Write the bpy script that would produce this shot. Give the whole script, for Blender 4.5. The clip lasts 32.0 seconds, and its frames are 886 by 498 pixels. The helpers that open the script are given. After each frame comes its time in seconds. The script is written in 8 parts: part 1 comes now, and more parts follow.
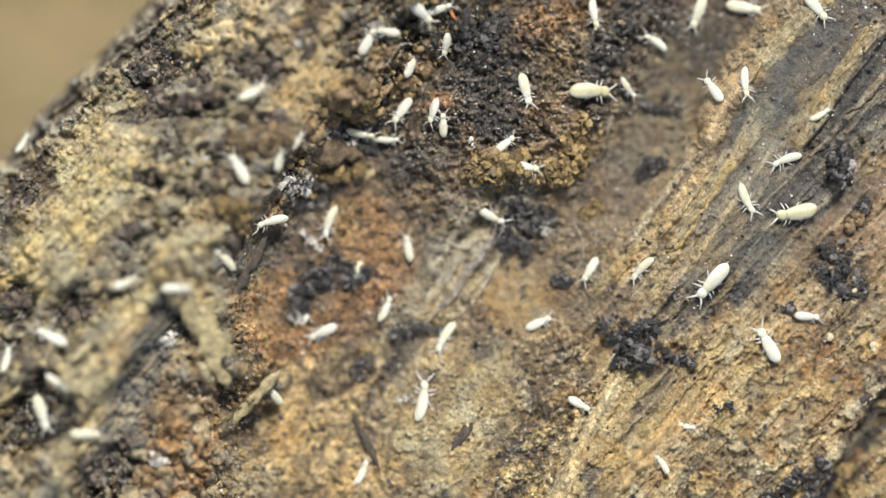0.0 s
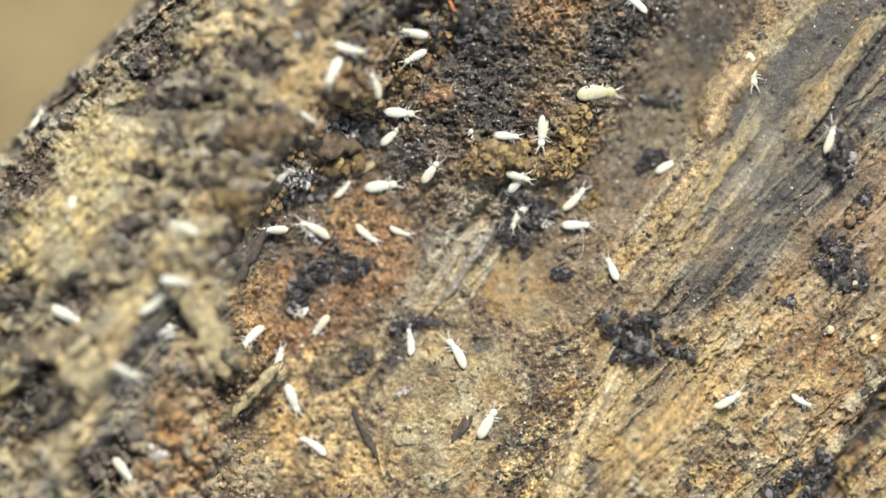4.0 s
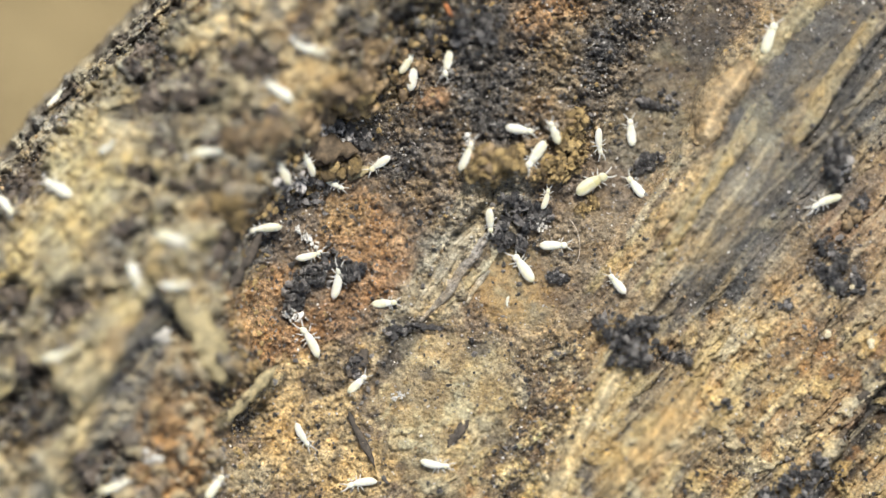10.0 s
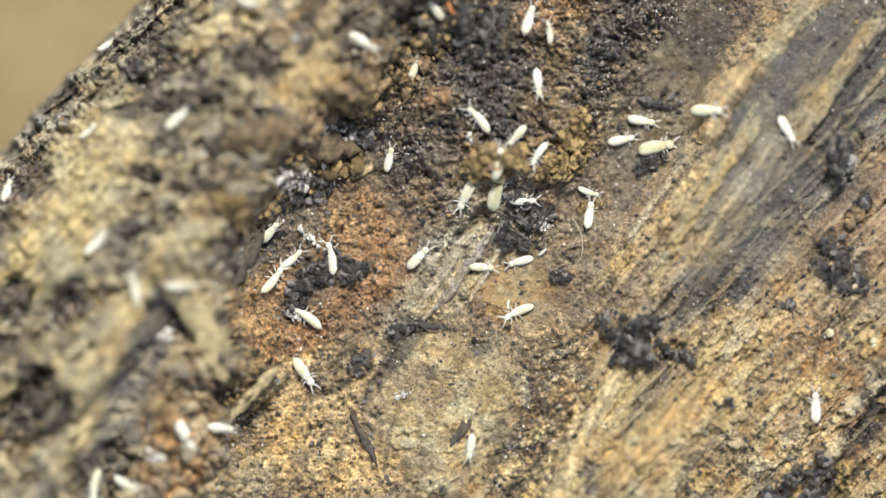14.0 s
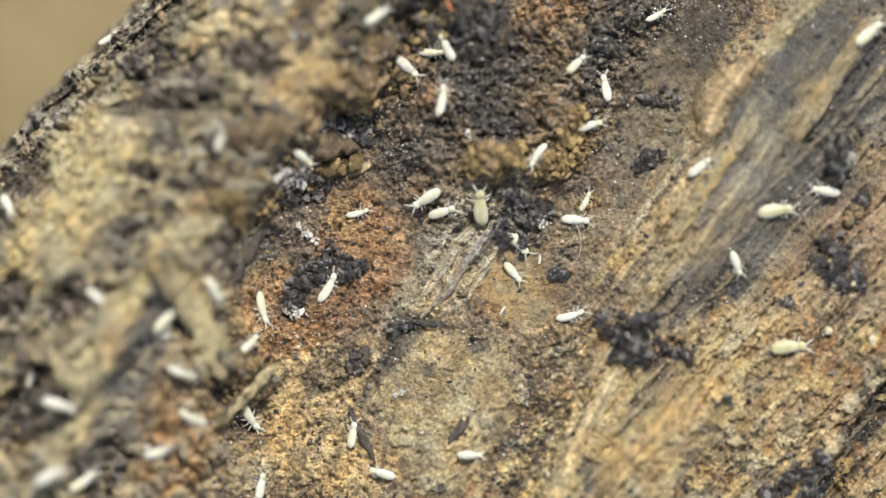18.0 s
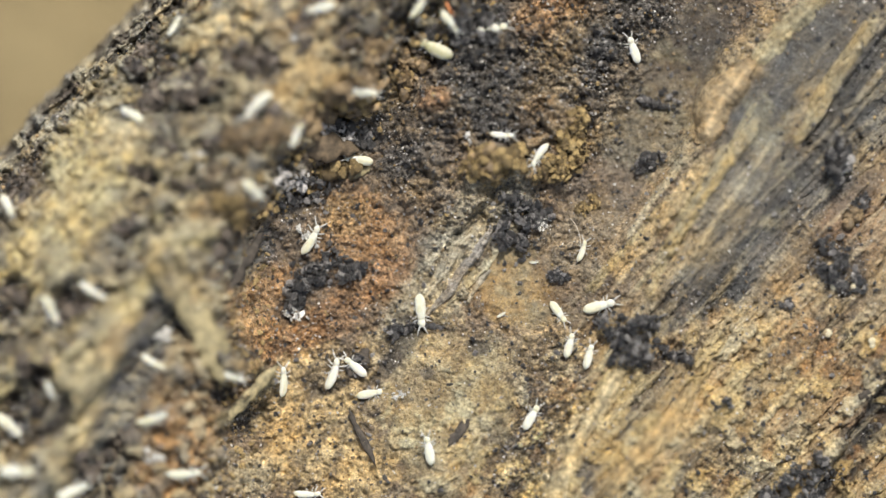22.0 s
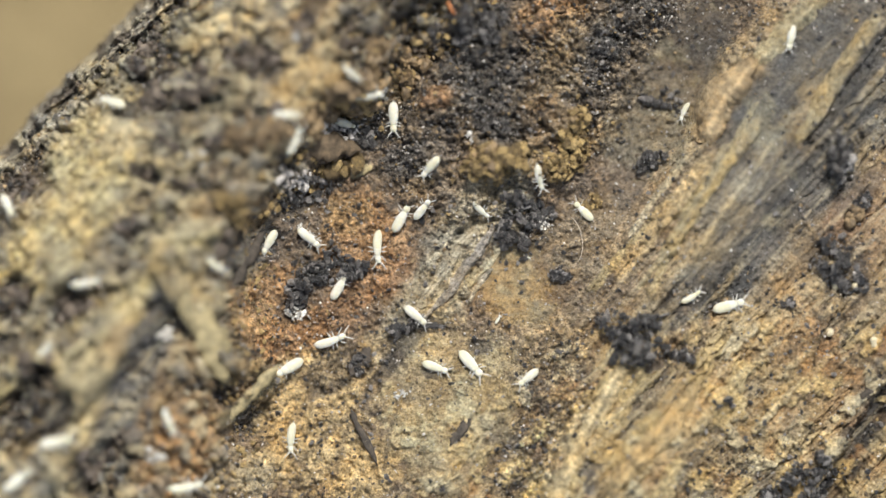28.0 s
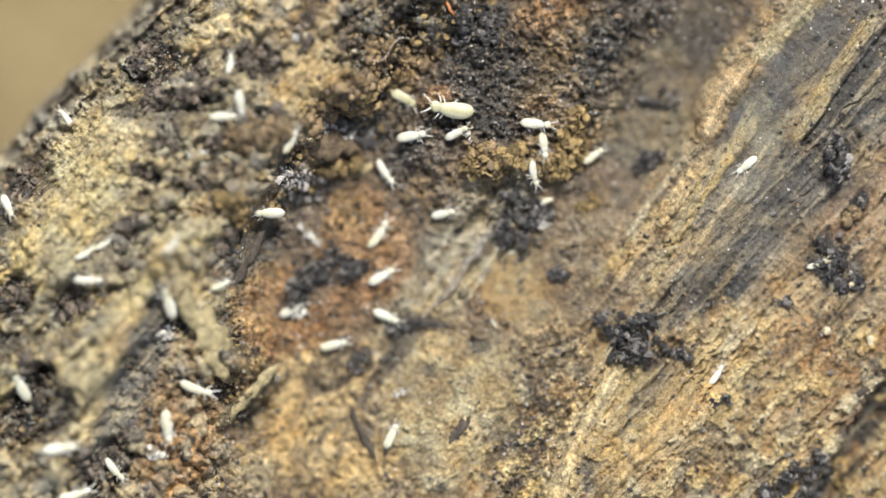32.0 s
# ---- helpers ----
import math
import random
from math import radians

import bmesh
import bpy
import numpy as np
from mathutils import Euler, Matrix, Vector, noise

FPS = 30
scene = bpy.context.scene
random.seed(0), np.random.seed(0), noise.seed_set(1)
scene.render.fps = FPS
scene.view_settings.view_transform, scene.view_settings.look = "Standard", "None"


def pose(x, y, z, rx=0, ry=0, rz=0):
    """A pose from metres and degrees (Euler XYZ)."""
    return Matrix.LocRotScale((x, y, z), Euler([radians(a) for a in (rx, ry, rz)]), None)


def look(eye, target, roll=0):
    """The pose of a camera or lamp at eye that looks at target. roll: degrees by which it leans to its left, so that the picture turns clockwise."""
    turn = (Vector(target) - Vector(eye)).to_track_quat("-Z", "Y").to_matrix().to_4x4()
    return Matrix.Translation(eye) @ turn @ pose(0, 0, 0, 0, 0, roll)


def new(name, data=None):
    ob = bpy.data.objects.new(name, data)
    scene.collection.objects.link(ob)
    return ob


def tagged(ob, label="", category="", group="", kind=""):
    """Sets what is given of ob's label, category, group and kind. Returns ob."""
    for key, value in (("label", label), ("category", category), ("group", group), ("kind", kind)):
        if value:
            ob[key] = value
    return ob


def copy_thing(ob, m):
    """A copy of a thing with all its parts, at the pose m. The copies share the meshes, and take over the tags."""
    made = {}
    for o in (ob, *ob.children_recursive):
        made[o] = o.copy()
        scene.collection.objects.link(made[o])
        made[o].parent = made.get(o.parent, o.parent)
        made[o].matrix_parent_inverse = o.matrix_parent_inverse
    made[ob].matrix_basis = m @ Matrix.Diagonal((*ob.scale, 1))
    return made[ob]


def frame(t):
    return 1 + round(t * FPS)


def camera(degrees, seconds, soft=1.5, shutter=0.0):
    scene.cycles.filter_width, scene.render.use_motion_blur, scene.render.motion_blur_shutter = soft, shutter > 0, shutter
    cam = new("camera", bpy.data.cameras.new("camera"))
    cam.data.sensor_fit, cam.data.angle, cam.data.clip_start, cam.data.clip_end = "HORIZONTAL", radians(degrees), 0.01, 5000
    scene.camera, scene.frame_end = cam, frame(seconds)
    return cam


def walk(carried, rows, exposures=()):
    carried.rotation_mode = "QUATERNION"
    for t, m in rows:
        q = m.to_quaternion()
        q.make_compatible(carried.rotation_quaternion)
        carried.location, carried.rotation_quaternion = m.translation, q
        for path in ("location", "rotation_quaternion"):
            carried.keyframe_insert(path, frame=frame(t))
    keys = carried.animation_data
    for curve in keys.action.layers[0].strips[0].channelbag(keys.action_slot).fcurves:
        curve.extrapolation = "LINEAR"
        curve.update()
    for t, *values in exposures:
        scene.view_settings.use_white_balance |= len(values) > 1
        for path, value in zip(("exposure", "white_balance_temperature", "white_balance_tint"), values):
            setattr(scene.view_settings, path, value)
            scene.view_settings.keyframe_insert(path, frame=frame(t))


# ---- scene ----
# ---- camera: a macro lens a quarter of a metre above the branch ----
MM = 0.001
cam = camera(8, 32.0, soft=1.25)
cam.data.dof.use_dof = True
cam.data.dof.focus_distance = 0.2434
cam.data.dof.aperture_fstop = 10.0
walk(cam, [(t, pose(x * MM, y * MM, z * MM)) for t, x, y, z in (
    (0, -0.067, 0.167, 244.26), (0.5, -0.065, 0.199, 244.24), (1, -0.067, 0.167, 244.21), (1.5, -0.067, 0.132, 244.41),
    (2, -0.100, 0.132, 244.61), (2.5, 0.067, 0.033, 245.19), (3, -0.035, -0.033, 246.25), (3.5, -0.065, -0.067, 244.31),
    (5.5, 0.000, -0.265, 243.31), (6, -0.033, -0.232, 243.11), (6.5, 0.033, -0.299, 243.11), (7, -0.067, 0.033, 243.11),
    (7.5, 0.000, 0.067, 243.11), (8, 0.033, 0.000, 243.11), (8.5, 0.067, 0.067, 243.11), (9, 0.100, 0.033, 243.11),
    (9.5, 0.100, 0.067, 243.11), (10, 0.100, 0.033, 243.11), (10.5, 0.167, -0.033, 243.11), (11, 0.033, 0.067, 243.11),
    (11.5, 0.033, 0.067, 243.11), (12, 0.033, 0.067, 243.11), (12.5, 0.000, -0.167, 243.11), (13, -0.033, 0.000, 243.11),
    (13.5, 0.000, 0.000, 243.11), (14, 0.000, 0.000, 243.11), (14.5, 0.033, -0.033, 243.11), (16.5, -0.100, 0.033, 243.11),
    (17, 0.067, -0.033, 241.76), (17.5, 0.067, -0.100, 242.61), (18, 0.067, -0.100, 242.86), (18.5, 0.065, -0.033, 243.11),
    (19, 0.000, 0.000, 243.11), (19.5, 0.000, 0.000, 243.11), (20, 0.033, 0.000, 243.11), (20.5, 0.000, 0.000, 243.11),
    (21, 0.000, 0.000, 243.11), (21.5, 0.132, -0.033, 243.11), (22, 0.065, 0.000, 243.11), (22.5, 0.033, 0.000, 243.11),
    (23, -0.033, 0.000, 243.11), (23.5, -0.033, 0.033, 243.11), (24, -0.033, 0.000, 243.11), (24.5, 0.000, 0.000, 243.11),
    (25, 0.000, 0.000, 243.11), (25.5, -0.033, 0.000, 243.11), (27.5, 0.000, -0.033, 243.11), (28, 0.000, -0.033, 243.11),
    (28.5, 0.000, -0.033, 243.11), (29, 0.000, -0.033, 243.11), (29.5, 0.033, -0.033, 243.11), (30, 0.033, -0.033, 243.11),
    (30.5, 0.000, -0.033, 242.69), (31, 0.132, -0.100, 242.11), (31.5, 0.033, -0.100, 244.11), (32, 0.035, -0.067, 244.51),
)], exposures=[(0, 0.54), (2.2, 0.54), (3, 0.71), (14.5, 0.71), (16.5, 0.58), (17.6, 0.54), (28.1, 0.53), (28.9, 0.71), (32, 0.67)])

# ---- light: soft daylight under a bright overcast sky ----
world = bpy.data.worlds.new("sky")
scene.world = world
world.use_nodes = True
wt = world.node_tree
sky = wt.nodes.new("ShaderNodeTexSky")
sky.sky_type, sky.sun_disc = "NISHITA", False
SUN_UP, SUN_ROUND = 56, 12
sky.sun_elevation, sky.sun_rotation = radians(SUN_UP), radians(SUN_ROUND)
wt.nodes["Background"].inputs["Strength"].default_value = 0.14
veil = wt.nodes.new("ShaderNodeHueSaturation")
veil.inputs["Saturation"].default_value = 0.5
wt.links.new(sky.outputs[0], veil.inputs["Color"])
wt.links.new(veil.outputs[0], wt.nodes["Background"].inputs["Color"])
sun = new("sun", bpy.data.lights.new("sun", "SUN"))
sun.data.energy, sun.data.angle, sun.data.color = 4.4, radians(10), (1.0, 0.96, 0.9)
_a, _e = radians(SUN_ROUND), radians(SUN_UP)
sun.matrix_world = look((math.sin(_a) * math.cos(_e), math.cos(_a) * math.cos(_e), math.sin(_e)), (0, 0, 0))

# ---- materials ----


class Nodes:
    """Short hand for wiring a material."""

    def __init__(self, name):
        self.mat = bpy.data.materials.new(name)
        self.mat.use_nodes = True
        self.t = self.mat.node_tree
        self.bsdf = self.t.nodes["Principled BSDF"]
        self.co = self.t.nodes.new("ShaderNodeTexCoord").outputs["Object"]

    def add(self, kind, **kw):
        n = self.t.nodes.new(kind)
        for k, v in kw.items():
            n.inputs[k.replace("_", " ")].default_value = v
        return n

    def link(self, a, b):
        self.t.links.new(a, b)

    def noise(self, scale, detail=4.0, rough=0.6, co=None):
        n = self.add("ShaderNodeTexNoise", Scale=scale, Detail=detail, Roughness=rough)
        self.link(co or self.co, n.inputs["Vector"])
        return n.outputs["Fac"]

    def ramp(self, fac, stops):
        n = self.t.nodes.new("ShaderNodeValToRGB")
        r = n.color_ramp
        while len(r.elements) < len(stops):
            r.elements.new(0.5)
        for e, (p, c) in zip(r.elements, stops):
            e.position, e.color = p, (*c, 1) if len(c) == 3 else c
        self.link(fac, n.inputs["Fac"])
        return n.outputs["Color"]

    def mix(self, fac, a, b, how="MIX"):
        n = self.t.nodes.new("ShaderNodeMix")
        n.data_type, n.blend_type = "RGBA", how
        for sock, v in ((n.inputs[0], fac), (n.inputs[6], a), (n.inputs[7], b)):
            if isinstance(v, bpy.types.NodeSocket):
                self.link(v, sock)
            elif isinstance(v, tuple):
                sock.default_value = (*v, 1)
            else:
                sock.default_value = v
        return n.outputs[2]

    def bump(self, height, distance, strength=0.6, after=None):
        n = self.add("ShaderNodeBump", Strength=strength, Distance=distance)
        self.link(height, n.inputs["Height"])
        if after:
            self.link(after, n.inputs["Normal"])
        return n.outputs["Normal"]

    def done(self, colour, rough=0.7, normal=None, spec=0.5, sss=0.0, radius=None):
        b = self.bsdf
        if isinstance(colour, bpy.types.NodeSocket):
            self.link(colour, b.inputs["Base Color"])
        else:
            b.inputs["Base Color"].default_value = (*colour, 1)
        if isinstance(rough, bpy.types.NodeSocket):
            self.link(rough, b.inputs["Roughness"])
        else:
            b.inputs["Roughness"].default_value = rough
        if normal:
            self.link(normal, b.inputs["Normal"])
        b.inputs["Specular IOR Level"].default_value = spec
        if sss:
            b.inputs["Subsurface Weight"].default_value = sss
            b.inputs["Subsurface Radius"].default_value = radius
            b.inputs["Subsurface Scale"].default_value = 0.0002
        return self.mat


def rotten_wood():
    m = Nodes("rotten_wood")
    tone = m.t.nodes.new("ShaderNodeAttribute")
    tone.attribute_name = "tone"
    wet = m.t.nodes.new("ShaderNodeAttribute")
    wet.attribute_name = "wet"
    loose = m.t.nodes.new("ShaderNodeAttribute")
    loose.attribute_name = "loose"

    def grains(scale):
        v = m.add("ShaderNodeTexVoronoi", Scale=scale, Randomness=1.0)
        warp = m.add("ShaderNodeVectorMath")
        warp.operation = "ADD"
        jitter = m.add("ShaderNodeTexNoise", Scale=scale * 0.7, Detail=3.0)
        m.link(m.co, jitter.inputs["Vector"])
        shift = m.add("ShaderNodeVectorMath")
        shift.operation = "SCALE"
        shift.inputs["Scale"].default_value = 1.1 / scale
        m.link(jitter.outputs["Color"], shift.inputs[0])
        m.link(m.co, warp.inputs[0])
        m.link(shift.outputs[0], warp.inputs[1])
        m.link(warp.outputs[0], v.inputs["Vector"])
        return v

    fine, broad = grains(15000), grains(5200)
    own = m.t.nodes.new("ShaderNodeSeparateColor")
    m.link(fine.outputs["Color"], own.inputs[0])
    own2 = m.t.nodes.new("ShaderNodeSeparateColor")
    m.link(broad.outputs["Color"], own2.inputs[0])
    def by_loose(low, high):
        return m.ramp(loose.outputs["Fac"], [(0.1, (low,) * 3), (0.85, (high,) * 3)])

    c = m.mix(by_loose(0.3, 1.0), tone.outputs["Color"], m.ramp(own.outputs[0], [(0.0, (0.4, 0.39, 0.38)), (0.4, (0.95, 0.95, 0.95)), (0.85, (1.25, 1.25, 1.23)), (1.0, (1.4, 1.4, 1.4))]), "MULTIPLY")
    c = m.mix(by_loose(0.4, 1.0), c, m.ramp(own2.outputs[0], [(0.0, (0.42, 0.41, 0.41)), (0.5, (1.0, 1.0, 1.0)), (1.0, (1.34, 1.32, 1.3))]), "MULTIPLY")
    c = m.mix(by_loose(0.75, 1.0), c, m.ramp(m.noise(1500, 5, 0.7), [(0.3, (0.58, 0.55, 0.52)), (0.5, (1.0, 1.0, 1.0)), (0.7, (1.35, 1.33, 1.28))]), "MULTIPLY")
    c = m.mix(0.8, c, m.ramp(m.noise(720, 4, 0.65), [(0.34, (1.12, 0.98, 0.74)), (0.5, (1.0, 1.0, 1.0)), (0.66, (0.9, 0.98, 1.12))]), "MULTIPLY")
    c = m.mix(by_loose(0.55, 0.9), c, m.ramp(m.noise(9000, 4, 0.7), [(0.36, (0.46, 0.44, 0.43)), (0.5, (1.0, 1.0, 1.0)), (0.66, (1.32, 1.32, 1.31))]), "MULTIPLY")
    dry = m.ramp(wet.outputs["Fac"], [(0.0, (0.72, 0.72, 0.72)), (1.0, (0.24, 0.24, 0.24))])
    rough = m.mix(m.ramp(own.outputs[1], [(0.84, (0, 0, 0)), (0.87, (1, 1, 1))]), dry, (0.2, 0.2, 0.2))
    n = m.bump(m.noise(6000, 6, 0.75), 0.00018, 1.0)
    m.link(by_loose(0.55, 1.0), n.node.inputs["Strength"])
    n = m.bump(fine.outputs["Distance"], -0.00006, 0.9, n)
    m.link(by_loose(0.45, 1.0), n.node.inputs["Strength"])
    n = m.bump(m.noise(24000, 3, 0.6), 0.00004, 0.8, n)
    return m.done(c, rough, n, 0.55)


def crumb(name, dark, light, rough, scale=6000, spec=0.5, middle=None, relief=0.00006):
    m = Nodes(name)
    info = m.t.nodes.new("ShaderNodeNewGeometry").outputs["Random Per Island"]
    c = m.ramp(info, [(0.0, dark), (0.65, middle or tuple(0.35 * a + 0.65 * b for a, b in zip(dark, light))), (1.0, light)])
    c = m.mix(1.0, c, m.ramp(m.noise(scale, 5, 0.7), [(0.3, (0.4, 0.4, 0.4)), (0.5, (1.0, 1.0, 1.0)), (0.7, (1.8, 1.74, 1.66))]), "MULTIPLY")
    return m.done(c, rough, m.bump(m.noise(scale * 3, 4, 0.6), relief, 0.9), spec)


def springtail_skin(name, pale, rich, inner):
    m = Nodes(name)
    own = m.t.nodes.new("ShaderNodeObjectInfo").outputs["Random"]
    c = m.ramp(own, [(0.0, pale), (0.55, pale), (1.0, rich)])
    c = m.mix(1.0, c, m.ramp(m.noise(5, 4, 0.6), [(0.3, (0.86, 0.85, 0.82)), (0.7, (1.04, 1.04, 1.04))]), "MULTIPLY")
    side = m.t.nodes.new("ShaderNodeSeparateXYZ")
    m.link(m.co, side.inputs[0])
    gut = m.t.nodes.new("ShaderNodeMath")
    gut.operation = "ABSOLUTE"
    m.link(side.outputs[1], gut.inputs[0])
    c = m.mix(1.0, c, m.ramp(gut.outputs[0], [(0.03, inner), (0.11, (1.04, 1.04, 1.04))]), "MULTIPLY")
    return m.done(c, 0.38, m.bump(m.noise(22, 4, 0.7), 0.00004, 0.6), 0.3, 0.5, (1.0, 0.8, 0.5))


def ground_soil():
    m = Nodes("sandy_ground")
    c = m.ramp(m.noise(38, 5, 0.6), [(0.25, (0.06, 0.043, 0.021)), (0.5, (0.17, 0.127, 0.063)), (0.75, (0.26, 0.205, 0.105))])
    c = m.mix(1.0, c, m.ramp(m.noise(900, 5, 0.7), [(0.3, (0.6, 0.6, 0.6)), (0.7, (1.3, 1.3, 1.3))]), "MULTIPLY")
    return m.done(c, 0.9, m.bump(m.noise(600, 5, 0.7), 0.002, 0.7), 0.3)


WOOD = rotten_wood()
# the light grey end paints glints on some of the black grains
HUMUS = crumb("black_humus", (0.008, 0.0078, 0.0076), (0.21, 0.195, 0.18), 0.3, 14000, 1.0, (0.045, 0.041, 0.037), 0.0001)
EARTH = crumb("brown_frass", (0.05, 0.035, 0.02), (0.26, 0.18, 0.09), 0.5)
AMBER = crumb("ochre_frass", (0.07, 0.046, 0.018), (0.42, 0.30, 0.125), 0.5, 9000, 0.5, None, 0.00014)
CHALK = crumb("white_mould", (0.34, 0.325, 0.285), (0.66, 0.64, 0.58), 0.6)
FLAKE = crumb("ochre_wood_flake", (0.20, 0.165, 0.085), (0.28, 0.23, 0.12), 0.65, 4000)
BARK = crumb("dark_bark_flake", (0.04, 0.032, 0.025), (0.06, 0.05, 0.038), 0.7, 5000, 0.3)
MULL = crumb("dark_brown_mull", (0.014, 0.012, 0.011), (0.17, 0.135, 0.10), 0.3, 7000, 0.6)
ASH = crumb("grey_grit", (0.13, 0.12, 0.108), (0.50, 0.47, 0.43), 0.3, 7000)
BEAD = crumb("amber_grain", (0.36, 0.24, 0.09), (0.5, 0.36, 0.16), 0.45, 3000)
UMBRA = crumb("brown_bark_flake", (0.07, 0.05, 0.03), (0.11, 0.08, 0.048), 0.7, 3500, 0.3)
EGG = crumb("cream_egg", (0.58, 0.49, 0.29), (0.7, 0.62, 0.42), 0.3, 3000)
RUST = crumb("rust_red_splinter", (0.30, 0.10, 0.03), (0.38, 0.15, 0.05), 0.5)
HAIR = crumb("pale_fibre", (0.42, 0.36, 0.28), (0.5, 0.44, 0.36), 0.5)
SKINS = [springtail_skin("white_skin", (0.56, 0.55, 0.49), (0.53, 0.51, 0.39), (0.92, 0.92, 0.84)), springtail_skin("cream_skin", (0.49, 0.47, 0.35), (0.44, 0.41, 0.26), (0.84, 0.84, 0.70))]
LIMB = Nodes("glassy_limb").done((0.66, 0.64, 0.57), 0.35, None, 0.5, 0.3, (1.0, 0.9, 0.7))
LIMB.node_tree.nodes["Principled BSDF"].inputs["Alpha"].default_value = 0.5

# ---- noise on whole arrays ----
_rng = np.random.RandomState(7)
_tab = _rng.rand(256, 256)
_jx, _jy, _jr = _rng.rand(256, 256), _rng.rand(256, 256), _rng.rand(256, 256)


def vnoise(x, y, seed=0):
    x, y = x + seed * 17.31, y + seed * 9.77
    xi, yi = np.floor(x).astype(int), np.floor(y).astype(int)
    fx, fy = x - xi, y - yi
    fx, fy = fx * fx * (3 - 2 * fx), fy * fy * (3 - 2 * fy)
    a, b = _tab[xi & 255, yi & 255], _tab[(xi + 1) & 255, yi & 255]
    c, d = _tab[xi & 255, (yi + 1) & 255], _tab[(xi + 1) & 255, (yi + 1) & 255]
    return (a + (b - a) * fx) * (1 - fy) + (c + (d - c) * fx) * fy


def fbm(x, y, seed=0, octaves=4, rough=0.55):
    """Layered noise, about -1 to 1."""
    total, amp, norm = 0.0, 1.0, 0.0
    for k in range(octaves):
        c, s = math.cos(k * 1.1), math.sin(k * 1.1)
        total = total + amp * (vnoise((x * c - y * s) * 2 ** k, (x * s + y * c) * 2 ** k, seed + k * 3) - 0.5)
        norm += amp
        amp *= rough
    return total / norm * 2.6


def cells(x, y, seed=0):
    """Distance to the nearest of scattered seeds, and that seed's own number."""
    x, y = x + seed * 13.7, y + seed * 5.3
    xi, yi = np.floor(x).astype(int), np.floor(y).astype(int)
    best, own = np.full(x.shape, 9.0), np.zeros(x.shape)
    for i in (-1, 0, 1):
        for j in (-1, 0, 1):
            a, b = (xi + i) & 255, (yi + j) & 255
            d = (xi + i + _jx[a, b] - x) ** 2 + (yi + j + _jy[a, b] - y) ** 2
            near = d < best
            best, own = np.where(near, d, best), np.where(near, _jr[a, b], own)
    return np.sqrt(best), own


def step(a, b, x):
    t = np.clip((x - a) / (b - a), 0, 1)
    return t * t * (3 - 2 * t)


# ---- the branch: plan in mm, s along its axis, w across it ----
AX, AY = math.cos(radians(47)), math.sin(radians(47))
PITCH = 0.04


def profile(s, w):
    """The branch's bare form: a raised block, a split, a hollow and a low plank."""
    wc = -6.3 + 0.75 * np.log1p(np.exp(np.clip((-4 - s) * 1.2, -30, 30))) / 1.2
    wc = wc + 1.5 * step(-4, -7, s)
    left = 2.3 - 0.02 * (w + 8) ** 2
    q = np.clip((-9 - w) / 6.2, 0, 1)
    left = np.where(w < -9, 2.28 - 6 * (1 - np.sqrt(1 - q * q)), left)
    right = -1.0 + 1.2 * step(0, 9, w)
    right = np.where(w > 15, right - 0.05 * (w - 15) ** 2, right)
    t = step(-1.4 - 2.4 * step(-4, -8, s), 1.4, w - wc + 1.1 * fbm(s * 0.42, w * 0.42, 151, 3))
    return left * (1 - t) + right * t


_far = 19.4 + 130 * (np.linspace(0, 1, 45)[1:]) ** 1.6
S = np.concatenate([-_far[::-1], np.arange(-19.4, 19.4, PITCH), _far])
_arc = np.linspace(math.pi / 2, 0, 185)
W = np.concatenate([-9 - 6.2 * np.sin(_arc), np.arange(-9 + PITCH, 19.5, PITCH), np.linspace(19.5, 25, 30)])
SS, WW = np.meshgrid(S, W, indexing="ij")
XX, YY = SS * AX + WW * AY, SS * AY - WW * AX
high = profile(SS, WW)

# colours of weathered, rotting wood; BLACK and UMBER also paint shade in holes
PALE, OCHRE, TAN = (0.74, 0.60, 0.35), (0.60, 0.43, 0.20), (0.45, 0.31, 0.155)
RUSTY, ORANGE = (0.37, 0.205, 0.09), (0.53, 0.30, 0.12)
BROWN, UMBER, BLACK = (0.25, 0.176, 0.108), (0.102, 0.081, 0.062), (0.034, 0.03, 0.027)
HONEY = (0.33, 0.20, 0.06)
GREY, SLATE = (0.25, 0.225, 0.17), (0.085, 0.083, 0.078)

grain = fbm(SS * 0.16, WW * 1.5, 3, 5)
mottle = fbm(XX * 0.55, YY * 0.55, 11, 5)
curl_x, curl_y = fbm(XX * 0.8, YY * 0.8, 21, 4), fbm(XX * 0.8, YY * 0.8, 31, 4)
specks = fbm(XX * 2.6, YY * 2.6, 41, 4, 0.65)
dust = fbm(XX * 6.0, YY * 6.0, 47, 3, 0.7)
tone = np.empty(SS.shape + (3,))
tone[:] = BROWN
wet = np.full(SS.shape, 0.15)
soil = np.zeros(SS.shape)


def lay(mask, colour, rise=0.0, damp=None, loose=None):
    """Lays a colour over the wood where mask says so; rise lifts it."""
    global tone, high, wet, soil
    tone = tone + (np.array(colour) - tone) * mask[..., None]
    if rise:
        high = high + rise * mask
    if damp is not None:
        wet = wet + (damp - wet) * mask
    if loose is not None:
        soil = soil + (loose - soil) * mask


